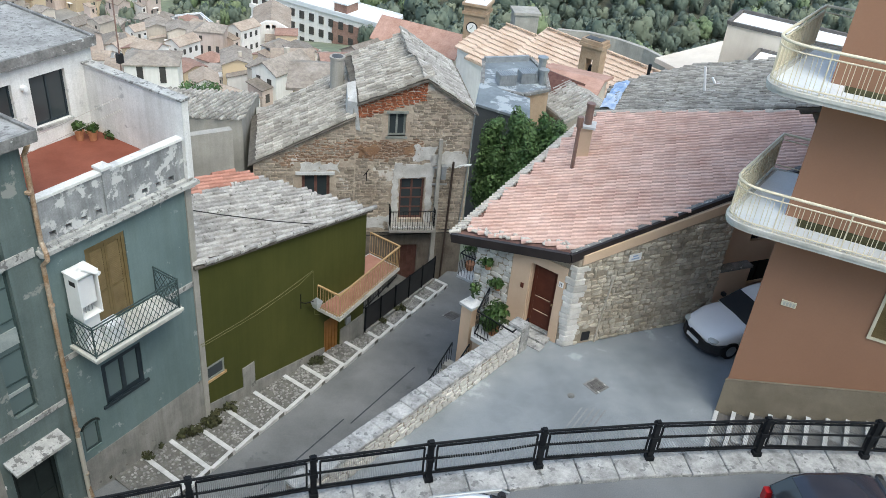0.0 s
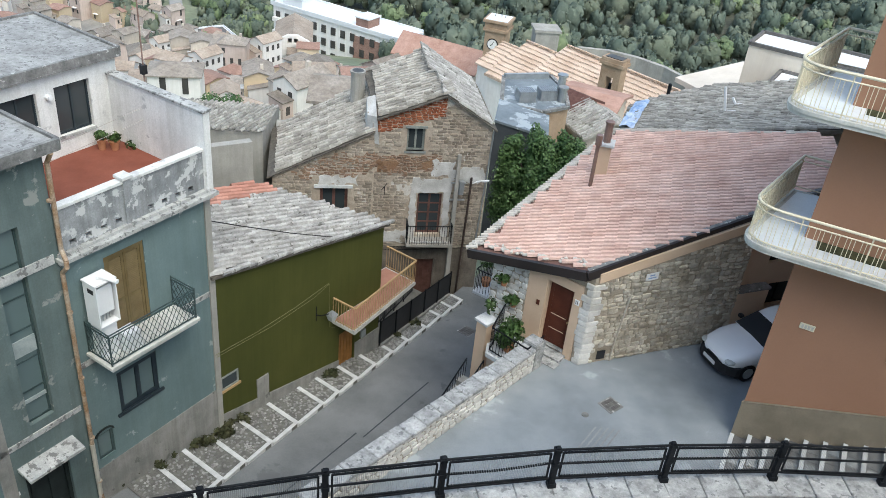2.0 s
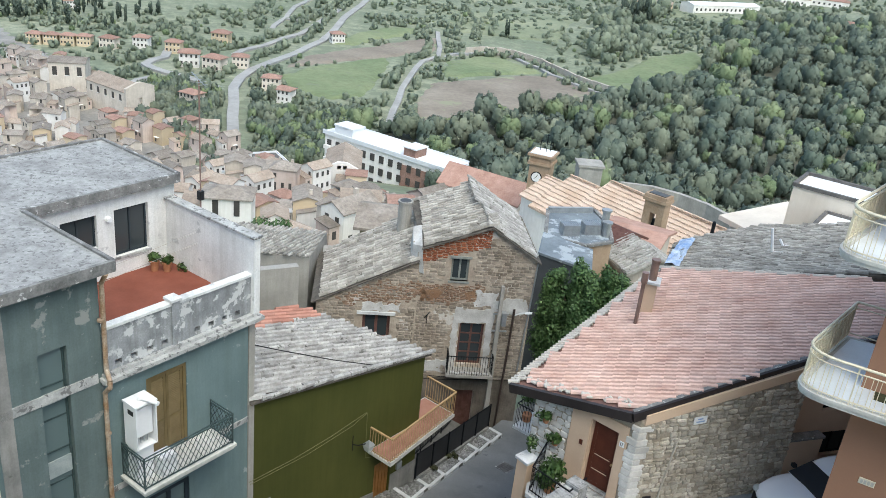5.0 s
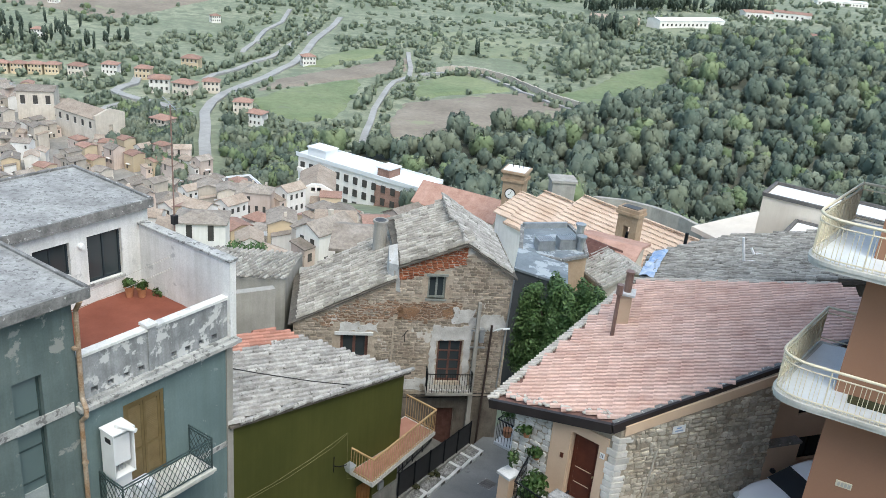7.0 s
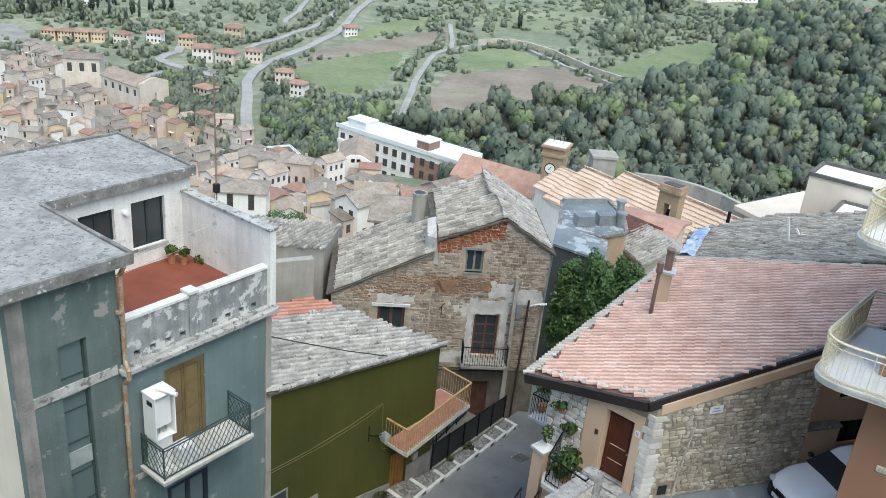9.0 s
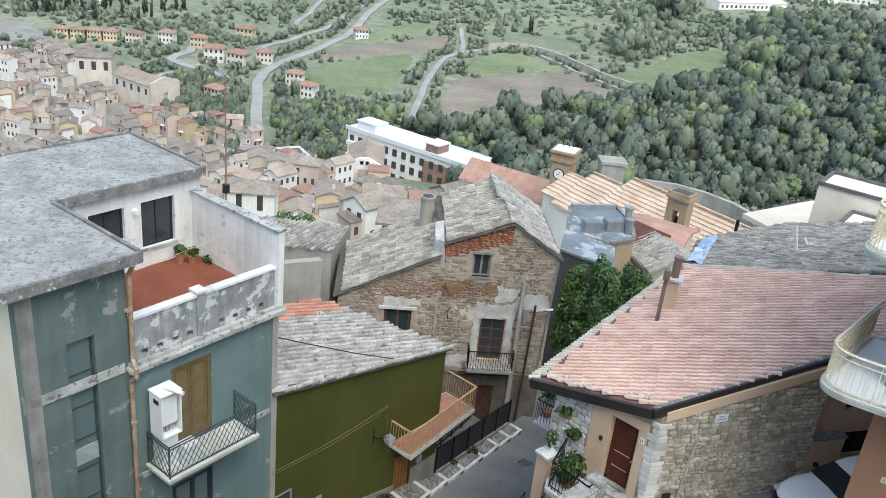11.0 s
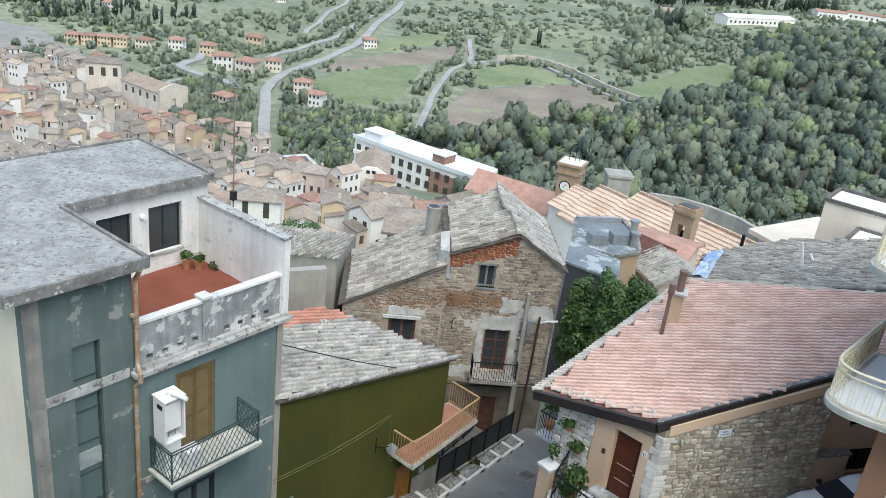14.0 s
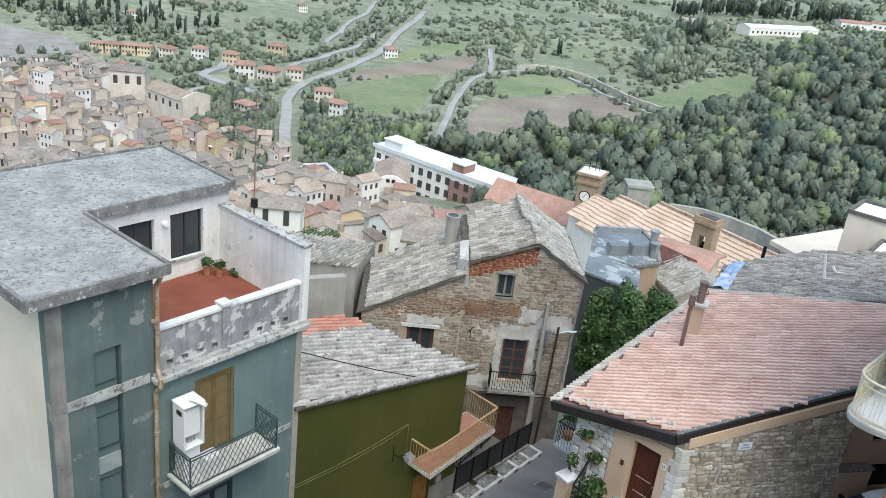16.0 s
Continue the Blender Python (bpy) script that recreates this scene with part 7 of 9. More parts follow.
def flat_house(m, poly, base, top, wall_mat, roof_mat, label, rim=0.35, category="house", rim_mat=None):
    t = thing("house", label, category, m)
    bm = B()
    prism(bm, poly, base, top)
    part("wall", bm, wall_mat, t)
    bm = B()
    c = [sum(p[i] for p in poly) / len(poly) for i in (0, 1)]
    prism(bm, [(c[0] + (x - c[0]) * 0.97, c[1] + (y - c[1]) * 0.97) for x, y in poly], top, top + 0.03)
    part("roof", bm, roof_mat, t)
    if rim:
        for (xa, ya), (xb, yb) in zip(poly, poly[1:] + poly[:1]):
            bm = B()
            flat(bm, (xa, ya, top + rim / 2), (xb, yb, top + rim / 2), 0.22, rim)
            part("parapet", bm, rim_mat or wall_mat, t)
    return t


def rows_of_tiles(parent, poly, zf, down, material, seed, pitch=0.5, gap=0.8):
    tile_roof(parent, poly, zf, down, material, material, (0, 0), pitch=pitch, gap=gap, count=0, jitter=0.03, seed=seed)


# house with the blue-grey roof deck behind the tree
dk = flat_house(Matrix(), [(0.8, 43.9), (3.1, 43.5), (4.5, 44.6), (4.4, 47.2), (3.6, 49.4), (0.8, 48.3)], -12, -2.0, M_BELFRY, M_BLUEROOF, "stone house with blue-grey roof deck and dark side wall", 0.14, rim_mat=M_CONC_EDGE)
bm = B()
prism(bm, [(0.55, 40.9), (3.3, 40.5), (3.4, 43.4), (0.7, 43.8)], -12, lambda x, y: -1.75 - 0.15 * (x - 0.6))
part("annex", bm, M_DARKGREYWALL, dk, "slate-grey annex wall")
bm = B()
prism(bm, [(0.5, 40.85), (3.35, 40.42), (3.45, 43.4), (0.65, 43.85)], lambda x, y: -1.75 - 0.15 * (x - 0.6), lambda x, y: -1.62 - 0.15 * (x - 0.6))
part("annex_roof", bm, M_BLUEROOF, dk, "blue-grey annex roof")
bm = B()
prism(bm, [(0.9, 47.9), (3.5, 48.9), (3.4, 49.1), (0.8, 48.1)], -2.0, -1.65)
part("screen_wall", bm, M_STEEL, dk, "metal-edged screen")
for i, (x, y) in enumerate(((2.1, 45.0), (3.3, 45.6))):
    t = thing("water_tank", "ribbed grey metal water tank on the roof deck", "water tank", pose(x, y, -1.97, 0, 0, 20), "roof tanks")
    bm = B()
    box(bm, -0.5, 0.5, -0.36, 0.36, 0.0, 0.6)
    part("body", bm, M_STEEL, t)
    for k in range(8):
        bm = B()
        box(bm, -0.48 + k * 0.13, -0.44 + k * 0.13, -0.39, 0.39, 0.02, 0.63)
        part("rib", bm, M_STEEL, t)
for x, y, h in ((4.05, 46.0, 1.3), (4.15, 45.4, 0.8)):
    t = thing("roof_vent", "round grey roof vent pipe", "vent pipe", pose(x, y, -2.0))
    bm = B()
    bar(bm, (0, 0, 0), (0, 0, h), 0.22, 12)
    bar(bm, (0, 0, h), (0, 0, h + 0.12), 0.3, 12)
    part("pipe", bm, M_STEEL, t)
# small red roof and corrugated lean-to
gable_house(pose(6.7, 52.8, 0, 0, 0, -20), 3.6, 5.0, -14, -4.6, -4.0, M_FARWALL, M_CORAL, "small house with a pinkish-red roof")
t = gable_house(pose(6.6, 47.6, 0, 0, 0, -62), 3.2, 3.4, -14, -3.9, -3.2, M_FARWALL, M_TILE_GREY, "low shed with grey tile roof")
rows_of_tiles(t, [(-1.9, -2.0), (1.9, -2.0), (1.9, 0.0), (-1.9, 0.0)], lambda x, y: -3.05 + 0.412 * y, -90, M_TILE_OLD_J, 91, 0.24, 0.36)
gable_house(pose(5.2, 49.8, 0, 0, 0, -40), 2.0, 2.4, -14, -3.5, -3.0, M_OLDGREYWALL, M_WOODRED, "little dark red roofed outbuilding")
# church with orange roofs
def church_bay(x, y, length, ridge, label, seed, front=4.4, pitch=0.43):
    """One bay of the stepped church roof; its ridge starts at x, y and runs down the nave."""
    a = radians(-44)
    m = pose(x + math.cos(a) * length / 2, y + math.sin(a) * length / 2, 0, 0, 0, -44)
    t = gable_house(m, length, front * 2, -26, ridge - front * pitch, ridge, M_FARWALLW, M_TILE_ORANGE_J, label, 0.2, category="church")
    for s in (-1, 1):
        rows_of_tiles(t, [(-length / 2 - 0.2, min(0, s * (front + 0.25))), (length / 2 + 0.2, min(0, s * (front + 0.25))), (length / 2 + 0.2, max(0, s * (front + 0.25))), (-length / 2 - 0.2, max(0, s * (front + 0.25)))], lambda x, y: ridge + 0.18 - pitch * abs(y), s * 90, M_TILE_ORANGE_J, seed + s, 0.28, 0.5)
    return t


church_bay(6.7, 75.7, 13.6, -8.5, "long church nave with a broad orange clay tile roof", 92, 6.0, 0.40)
church_bay(3.2, 78.2, 4.9, -9.3, "lower church bay with an orange clay tile roof", 95, 5.0)
church_bay(0.9, 81.2, 3.6, -10.6, "white side chapel with an orange clay tile roof", 98, 3.2)
bel = thing("bell_gable", "sandstone bellcote with an arched opening on the church roof", "bellcote", pose(9.35, 63.6, -0.5, 0, 0, -33))
bm = B()
wall(bm, -0.85, 0.85, -9.8, -5.0, -0.5, 0.5, [(-0.28, 0.28, -7.3, -5.9)])
part("shaft", bm, M_BELFRY, bel)
bm = B()
box(bm, -1.0, 1.0, -0.65, 0.65, -5.0, -4.75)
box(bm, -0.92, 0.92, -0.58, 0.58, -4.75, -4.45)
part("cornice", bm, M_BELFRY, bel)
bm = B()
box(bm, -0.7, 0.7, -0.4, 0.4, -4.45, -4.4)
part("top", bm, M_DARKWIN, bel)
bm = B()
bar(bm, (0, 0, -7.1), (0, 0, -6.5), 0.24, 12, 0.14)
part("bell", bm, M_BLACKIRON, bel)
tw = thing("clock_tower", "sandstone clock tower with a white clock face", "clock tower", pose(0.3, 105, 0, 0, 0, -14))
bm = B()
box(bm, -1.3, 1.3, -1.3, 1.3, -34, -16.4)
part("shaft", bm, M_BELFRY, tw)
bm = B()
box(bm, -1.55, 1.55, -1.55, 1.55, -16.4, -16.05)
box(bm, -1.4, 1.4, -1.4, 1.4, -16.05, -15.3)
box(bm, -1.65, 1.65, -1.65, 1.65, -15.3, -15.0)
part("cornice", bm, M_BELFRY, tw)
bm = B()
box(bm, -1.4, 1.4, -1.4, 1.4, -15.0, -14.93)
part("roof", bm, M_WHITEROOF, tw)
bm = B()
bar(bm, (-0.2, -1.3, -18.0), (-0.2, -1.38, -18.0), 0.72, 24)
part("clock_rim", bm, M_BLACKIRON, tw)
bm = B()
bar(bm, (-0.2, -1.36, -18.0), (-0.2, -1.42, -18.0), 0.6, 24)
face_ = part("clock_face", bm, M_CLOCK, tw)
bm = B()
flat(bm, (-0.2, -1.45, -18.0), (-0.02, -1.45, -17.62), 0.03, 0.06)
flat(bm, (-0.2, -1.45, -18.0), (-0.45, -1.45, -18.2), 0.03, 0.06)
part("clock_pointers", bm, M_BLACKIRON, face_)
for x, h in ((-0.6, 1.6), (0.2, 2.4), (0.7, 1.2)):
    bm = B()
    bar(bm, (x, 0.3, -14.95), (x, 0.3, -14.95 + h), 0.04, 5)
    flat(bm, (x - 0.4, 0.3, -15.2 + h), (x + 0.4, 0.3, -15.2 + h), 0.04, 0.05)
    part("aerial", bm, M_BLACKIRON, tw)
gable_house(pose(-6.8, 113.6, 0, 0, 0, -24), 12.5, 5.5, -40, -23.8, -21.6, M_FARWALL, M_CORAL, "long building with a red-brown roof")
bm = B()
box(bm, -1.4, 1.4, -1.2, 1.2, -30, -14.2)
box(bm, -1.6, 1.6, -1.4, 1.4, -14.2, -13.9)
solid("stone_turret", bm, M_OLDGREYWALL, "plain grey stone turret behind the church", "turret", pose(5.9, 99.7, 0, 0, 0, 10))
# curved terrace wall
bm = B()
arc = [(10.5, 106.5), (14.5, 106.8), (18.0, 105.6), (21.2, 103.2), (23.6, 99.8), (24.6, 96.2)]
for (xa, ya), (xb, yb) in zip(arc, arc[1:]):
    za, zb = -18.0 - 0.02 * (xa - 10), -18.0 - 0.02 * (xb - 10)
    hexa(bm, [(xa, ya, -32), (xb, yb, -32), (xb + 0.3, yb + 0.6, -32), (xa + 0.3, ya + 0.6, -32), (xa, ya, za), (xb, yb, zb), (xb + 0.3, yb + 0.6, zb), (xa + 0.3, ya + 0.6, za)])
solid("terrace_wall", bm, M_OLDGREYWALL, "long curved grey terrace wall", "wall", kind="structure")
# cream roof and white apartment block
t = thing("house", "house with a smooth cream sheet roof", "house")
bm = B()
prism(bm, [(15.6, 70.5), (21.8, 74.0), (25.5, 69.0), (20.8, 60.0)], lambda x, y: -7.6 + (x - 20) * 0.15 - 0.4, lambda x, y: -7.6 + (x - 20) * 0.15)
part("roof", bm, M_CREAM, t, "smooth cream roof sheet")
bm = B()
prism(bm, [(16.6, 70.4), (21.7, 73.4), (24.0, 69.9), (20.5, 63.2)], -20, lambda x, y: -8.2 + (x - 20) * 0.15)
part("wall", bm, M_FARWALLW, t)
flat_house(pose(24.6, 63.0, 0, 0, 0, -28), [(-5.0, -4), (7, -4), (7, -0.2), (-5.0, -0.2)], -22, -2.3, M_CREAM, M_WHITEROOF, "cream flat-roofed apartment block with dark roof edge", 0.25, "apartment building", M_SLATE)
flat_house(pose(22.3, 57.2, 0, 0, 0, -28), [(-3.0, -2), (6, -2), (6, 2), (-3.0, 2)], -22, -3.6, M_PEACH, M_WHITEROOF, "lower peach-coloured wing with a white roof", 0.22, "apartment building", M_SLATE)
gable_house(pose(17.0, 60.5, 0, 0, 0, -33), 7.0, 5.0, -20, -8.0, -7.2, M_FARWALL, M_WOODRED, "house with a dull maroon roof")
# old tile roof behind the stone house
ob_ = thing("house", "old house with a grey lichened tile roof behind the pink roof", "house")
OP = [(4.95, 30.0), (10.9, 27.4), (15.5, 25.8), (16.5, 33.0), (9.3, 35.8), (6.0, 34.6)]
OF = lambda x, y: stone_roof(x, y) - 0.12 - 0.115 * (y - 28.5)
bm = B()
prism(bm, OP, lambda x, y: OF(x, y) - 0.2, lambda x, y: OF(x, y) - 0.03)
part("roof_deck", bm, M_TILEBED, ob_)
bm = B()
prism(bm, [(5.3, 30.2), (15, 26.4), (16, 32.6), (9.2, 35.3), (6.3, 34.3)], -12, lambda x, y: OF(x, y) - 0.2)
part("wall", bm, M_OLDGREYWALL, ob_)
tile_roof(ob_, OP, OF, 150, M_TILE_GREY, M_TILE_GREY_J, (8, 30), pitch=0.21, gap=0.32, count=200, jitter=0.03, seed=61)
bm = B()
tr = random.Random(12)
tp = []
for i in range(12):
    for j in range(5):
        x, y = 5.1 + 0.1 * i + 0.13 * j, 30.6 + 0.34 * i - 0.08 * j
        tp.append(bm.verts.new((x, y, OF(x, y) + 0.1 + tr.uniform(0, 0.2))))
for i in range(11):
    for j in range(4):
        bm.faces.new((tp[i * 5 + j], tp[i * 5 + j + 1], tp[(i + 1) * 5 + j + 1], tp[(i + 1) * 5 + j]))
solid("tarpaulin", bm, M_TARP, "crumpled blue and white tarpaulin on the old roof", "tarpaulin")
for x, y, h in ((9.0, 31.0, 1.0), (9.6, 31.8, 0.3)):
    bm = B()
    bar(bm, (x, y, OF(x, y)), (x - 0.2, y + 0.1, OF(x, y) + h), 0.05, 6)
    bar(bm, (x, y, OF(x, y) + 0.1), (x + 0.6, y - 0.2, OF(x, y) + 0.25), 0.04, 6)
    solid("broken_aerial", bm, M_WHITE, "bent white aerial pole lying on the old roof", "aerial")
bm = B()
bar(bm, (12.0, 55.2, -9), (12.0, 55.2, -3.6), 0.12, 8)
solid("stove_pipe", bm, M_BLACKIRON, "dark tall stove pipe by the church roof", "stove pipe")
# mossy wall and small house behind the old house
t = gable_house(pose(-7.6, 45.8, 0, 0, 0, 6), 4.4, 3.6, -16, -2.9, -2.3, M_MOSSWALL, M_FARROOF, "house with mossy yellow-grey wall and grey roof")
t2 = thing("house", "low house with old tiles beside the terrace wall", "house")
LP2 = [(-14.5, 31.0), (-9.3, 32.5), (-9.6, 36.5), (-15.5, 35.0)]
LF2 = lambda x, y: 0.3 - 0.1 * (x + 9) * 0.2 - 0.12 * (y - 31)
bm = B()
prism(bm, LP2, -12, lambda x, y: LF2(x, y) - 0.03)
part("wall", bm, M_OLDGREYWALL, t2)
tile_roof(t2, LP2, LF2, 80, M_TILE_GREY, M_TILE_GREY_J, (-10, 32), pitch=0.21, gap=0.32, count=120, jitter=0.03, seed=62)


# trees
def tree(m, blobs, n, leaf, label, seed, material, trunk=3.0, r=0.16):
    t = thing("tree", label, "tree", m)
    bm = B()
    bar(bm, (0, 0, -trunk), (0.1, 0, 0.2), r, 8, r * 0.6)
    for x, y, z, rx, ry, rz in blobs[:5]:
        bar(bm, (0.05, 0, -trunk * 0.4), (x * 0.8, y * 0.8, z), r * 0.5, 6, r * 0.15)
    part("trunk", bm, M_BARK, t)
    leaves("crown", material, blobs, n, leaf, seed, t, 0.35)
    return t


tb = random.Random(17)
blobs = []
for i in range(62):
    a, r = tb.uniform(0, 6.283), tb.uniform(0.1, 1.0) ** 0.6
    x, y = 2.15 * r * math.cos(a) + 0.1, 1.35 * r * math.sin(a)
    top_ = 2.5 - 1.5 * r + tb.uniform(-0.7, 0.5) + (0.25 if x < 0 else 0.0)
    for k in range(3):
        w_ = (0.3, 0.52, 0.62)[k] * tb.uniform(0.8, 1.2)
        blobs.append((x + tb.uniform(-0.15, 0.15), y + tb.uniform(-0.15, 0.15), top_ - 0.4 - k * 1.25, w_, w_, tb.uniform(0.55, 0.95)))
tree(pose(3.0, 34.8, -1.9), blobs, 420, 0.075, "dense dark-green leafy tree between the houses", 18, M_LEAF, 5.0)
blobs = [(tb.uniform(-0.7, 0.7), tb.uniform(-0.7, 0.7), tb.uniform(-1.6, 0.7), 0.6, 0.6, 0.55) for i in range(9)]
tree(pose(-13.0, 38.5, -1.9), blobs, 900, 0.07, "dark-green tree behind the terrace wall", 19, M_LEAF, 5.0)


# ---------- town, valley and woods ----------
def along(pts, w, z, material, name, label, category):
    """A road along a polyline, laid on the ground."""
    bm = B()
    fine_pts = []
    for p, q in zip(pts, pts[1:]):
        n = max(1, int((Vector(q) - Vector(p)).length / 8))
        fine_pts += [Vector(p).lerp(Vector(q), i / n) for i in range(n)]
    fine_pts.append(Vector(pts[-1]))
    rows = []
    for i, p in enumerate(fine_pts):
        t = (fine_pts[min(i + 1, len(fine_pts) - 1)] - fine_pts[max(i - 1, 0)]).normalized()
        nrm = Vector((-t.y, t.x)) * w / 2
        a, b = p + nrm, p - nrm
        zz = max(ground_z(*a), ground_z(*b), ground_z(*p)) + z
        if i in (0, len(fine_pts) - 1):
            zz -= 1.6
        rows.append([bm.verts.new((a.x, a.y, zz)), bm.verts.new((b.x, b.y, zz)), bm.verts.new((b.x, b.y, zz - 2)), bm.verts.new((a.x, a.y, zz - 2))])
    for a, b in zip(rows, rows[1:]):
        for i in range(4):
            j = (i + 1) % 4
            bm.faces.new((a[i], a[j], b[j], b[i]))
    return solid(name, bm, material, label, category, kind="structure")


def edge_gap(poly, x, y):
    """Distance to the outline, positive inside."""
    best = 1e9
    for (xa, ya), (xb, yb) in zip(poly, poly[1:] + poly[:1]):
        dx, dy = xb - xa, yb - ya
        k = min(max(((x - xa) * dx + (y - ya) * dy) / (dx * dx + dy * dy), 0), 1)
        best = min(best, math.hypot(x - xa - k * dx, y - ya - k * dy))
    return best if inside(poly, x, y) else -best


def patch(poly, z, material, label, name="field"):
    """A field: a sheet laid on the ground whose border dips into it along an uneven line."""
    xs, ys = [p[0] for p in poly], [p[1] for p in poly]
    x0, y0, x1, y1 = min(xs) - 4, min(ys) - 4, max(xs) + 4, max(ys) + 4
    n = 60
    bm = B()
    made = {}
    for i in range(n + 1):
        for j in range(n + 1):
            x, y = x0 + (x1 - x0) * i / n, y0 + (y1 - y0) * j / n
            g = edge_gap(poly, x, y) + 2.0 * noise.noise((x / 7, y / 7, 2.2))
            made[i, j] = (bm.verts.new((x, y, ground_z(x, y) + min(z, g * 0.35))), g)
    for i in range(n):
        for j in range(n):
            c = [made[i, j], made[i + 1, j], made[i + 1, j + 1], made[i, j + 1]]
            if max(g for v, g in c) > -1.0:
                bm.faces.new([v for v, g in c])
    for v in [v for v in bm.verts if not v.link_faces]:
        bm.verts.remove(v)
    ob = solid(name, bm, material, label, "field", kind="structure")
    for p in ob.data.polygons:
        p.use_smooth = True
    return ob


WOOD = [(-63, 219), (-42, 225), (-36, 231), (-27, 236), (-20, 251), (-6, 260), (3, 283), (13, 287), (24, 297), (35, 312), (47, 334), (57, 359), (67, 397), (78, 467), (100, 530), (135, 560), (189, 590), (430, 590), (180, 300), (90, 190), (60, 128), (-6, 112), (-24, 198), (-43, 219)]
GROVE = [(19, 464), (23, 518), (34, 556), (53, 589), (65, 582), (58, 531), (41, 501), (28, 473)]
GROVE_LOW = [(15, 367), (21, 436), (39, 467), (47, 448), (41, 404), (27, 373)]
MEADOW = [(13, 338), (25, 355), (43, 396), (65, 418), (66, 397), (55, 359), (45, 331), (33, 309), (25, 317), (17, 320)]
BROWN = [(-41, 271), (-40, 289), (-26, 303), (-14, 321), (0, 331), (8, 317), (19, 301), (14, 289), (2, 277), (-13, 260), (-25, 243), (-33, 234), (-36, 236), (-41, 254)]
TOP = [(-41, 315), (-41, 332), (-33, 347), (-23, 355), (-13, 345), (-2, 334), (-14, 324), (-25, 313), (-37, 296)]
GREEN = [(-89, 269), (-85, 289), (-72, 313), (-65, 324), (-61, 315), (-58, 274), (-58, 256), (-65, 249), (-77, 251)]
STRIP = [(-91, 284), (-92, 307), (-82, 331), (-72, 348), (-62, 366), (-52, 379), (-49, 345), (-56, 337), (-76, 308), (-86, 292)]
UPPER = [(-90, 340), (-88, 368), (-77, 391), (-63, 393), (-67, 372), (-76, 359), (-82, 342)]
# dark sheet under the wood paints the shadowed gaps between crowns
patch(WOOD, 0.5, M_WOODFLOOR, "woodland floor coloured dark as the shade between the trees", "woodland_floor")
patch(BROWN, 0.7, M_FIELDBROWN, "bare ploughed brown field on the hillside")
patch(GREEN, 0.7, M_FIELDGREEN, "fresh green meadow beside the road")
patch(STRIP, 0.6, M_FIELDBROWN, "strip of brown earth above the meadow")
patch(MEADOW, 0.7, M_FIELDGREEN, "grassy clearing at the edge of the wood")
patch(TOP, 0.8, M_FIELDGREEN, "green slope above the brown field")
patch(UPPER, 0.7, M_FIELDGREEN, "narrow green field above the brown strip")
patch([(-50, 400), (0, 400), (10, 520), (-60, 470)], 0.5, M_FIELDPALE, "pale green hillside pasture")
patch([(60, 560), (100, 540), (110, 610), (70, 640)], 0.5, M_FIELDPALE, "pale grass below the ridge buildings")
patch([(-300, 420), (-200, 400), (-180, 520), (-290, 560)], 0.4, M_FIELDBROWN, "brown field in the far valley")
patch([(-260, 560), (-120, 580), (-140, 760), (-300, 740)], 0.4, M_FIELDPALE, "pale grass slope in the far valley")
patch([(-124, 223), (-122, 236), (-118, 248), (-110, 245), (-106, 235), (-116, 234)], 0.4, M_FIELDGREEN, "grass verge beside the country road")
TOWN = [(-14, 74), (-2, 112), (-30, 150), (-58, 178), (-72, 186), (-92, 205), (-100, 222), (-150, 250), (-200, 290), (-330, 300), (-260, 180), (-90, 60)]
patch(TOWN, 0.3, M_TOWNGROUND, "worn beige paving between the town houses", "town_paving")
ROAD = [(-70, 180), (-76, 196), (-84, 216), (-89, 230), (-95, 245), (-98, 259), (-99, 272), (-98, 288), (-96, 310), (-96, 328), (-95, 343), (-97, 370), (-101, 402), (-104, 450), (-110, 500)]
SIDE = [(-95, 245), (-103, 245), (-112, 250), (-120, 253), (-127, 257), (-131, 261), (-132, 268), (-131, 275), (-140, 300)]
LANE = [(-119, 251), (-121, 246), (-123, 239), (-124, 230)]
TRACK = [(-43, 225), (-45, 243), (-46, 256), (-48, 273), (-49, 292), (-50, 312), (-50, 324), (-46, 338), (-48, 356), (-51, 371), (-56, 400)]
TRACK2 = [(-46, 338), (-41, 346), (-36, 350), (-30, 355), (-23, 360), (-17, 357), (-11, 348), (-5, 341), (-1, 331), (5, 324), (10, 314), (16, 307), (20, 298), (26, 294)]
BRANCH = [(-116, 290), (-114, 304), (-111, 319), (-110, 338), (-107, 352), (-107, 367), (-108, 388), (-109, 414), (-110, 441)]
SPUR = [(-121, 354), (-122, 362), (-124, 383), (-116, 381), (-108, 388)]
SPUR_UP = [(-124, 383), (-128, 404), (-131, 421), (-131, 450), (-140, 500)]
along(ROAD, 3.1, 0.7, M_FARROAD, "road", "pale grey country road down the valley", "road")
along(SIDE, 3.0, 0.75, M_FARROAD, "road", "side road towards the villas", "road")
along(BRANCH, 2.4, 0.75, M_FARROAD, "road", "pale lane up the far slope", "track")
along(SPUR, 2.2, 0.75, M_FARROAD, "road", "pale lane between far fields", "track")
along(SPUR_UP, 2.2, 0.75, M_FARROAD, "road", "pale lane climbing the far slope", "track")
along(LANE, 1.8, 0.75, M_FARROAD, "road", "narrow lane along a grass plot", "track")
along(TRACK, 2.0, 0.7, M_FARROAD, "road", "pale dirt track over the hill", "track")
along(TRACK2, 1.8, 0.9, M_FARROAD, "road", "dirt track along the field edge", "track")
wl = [(-37, 354), (-32, 361), (-24, 364), (-18, 363), (-12, 359), (-6, 354), (-1, 345), (4, 337), (9, 327), (15, 319), (23, 310)]
bm = B()
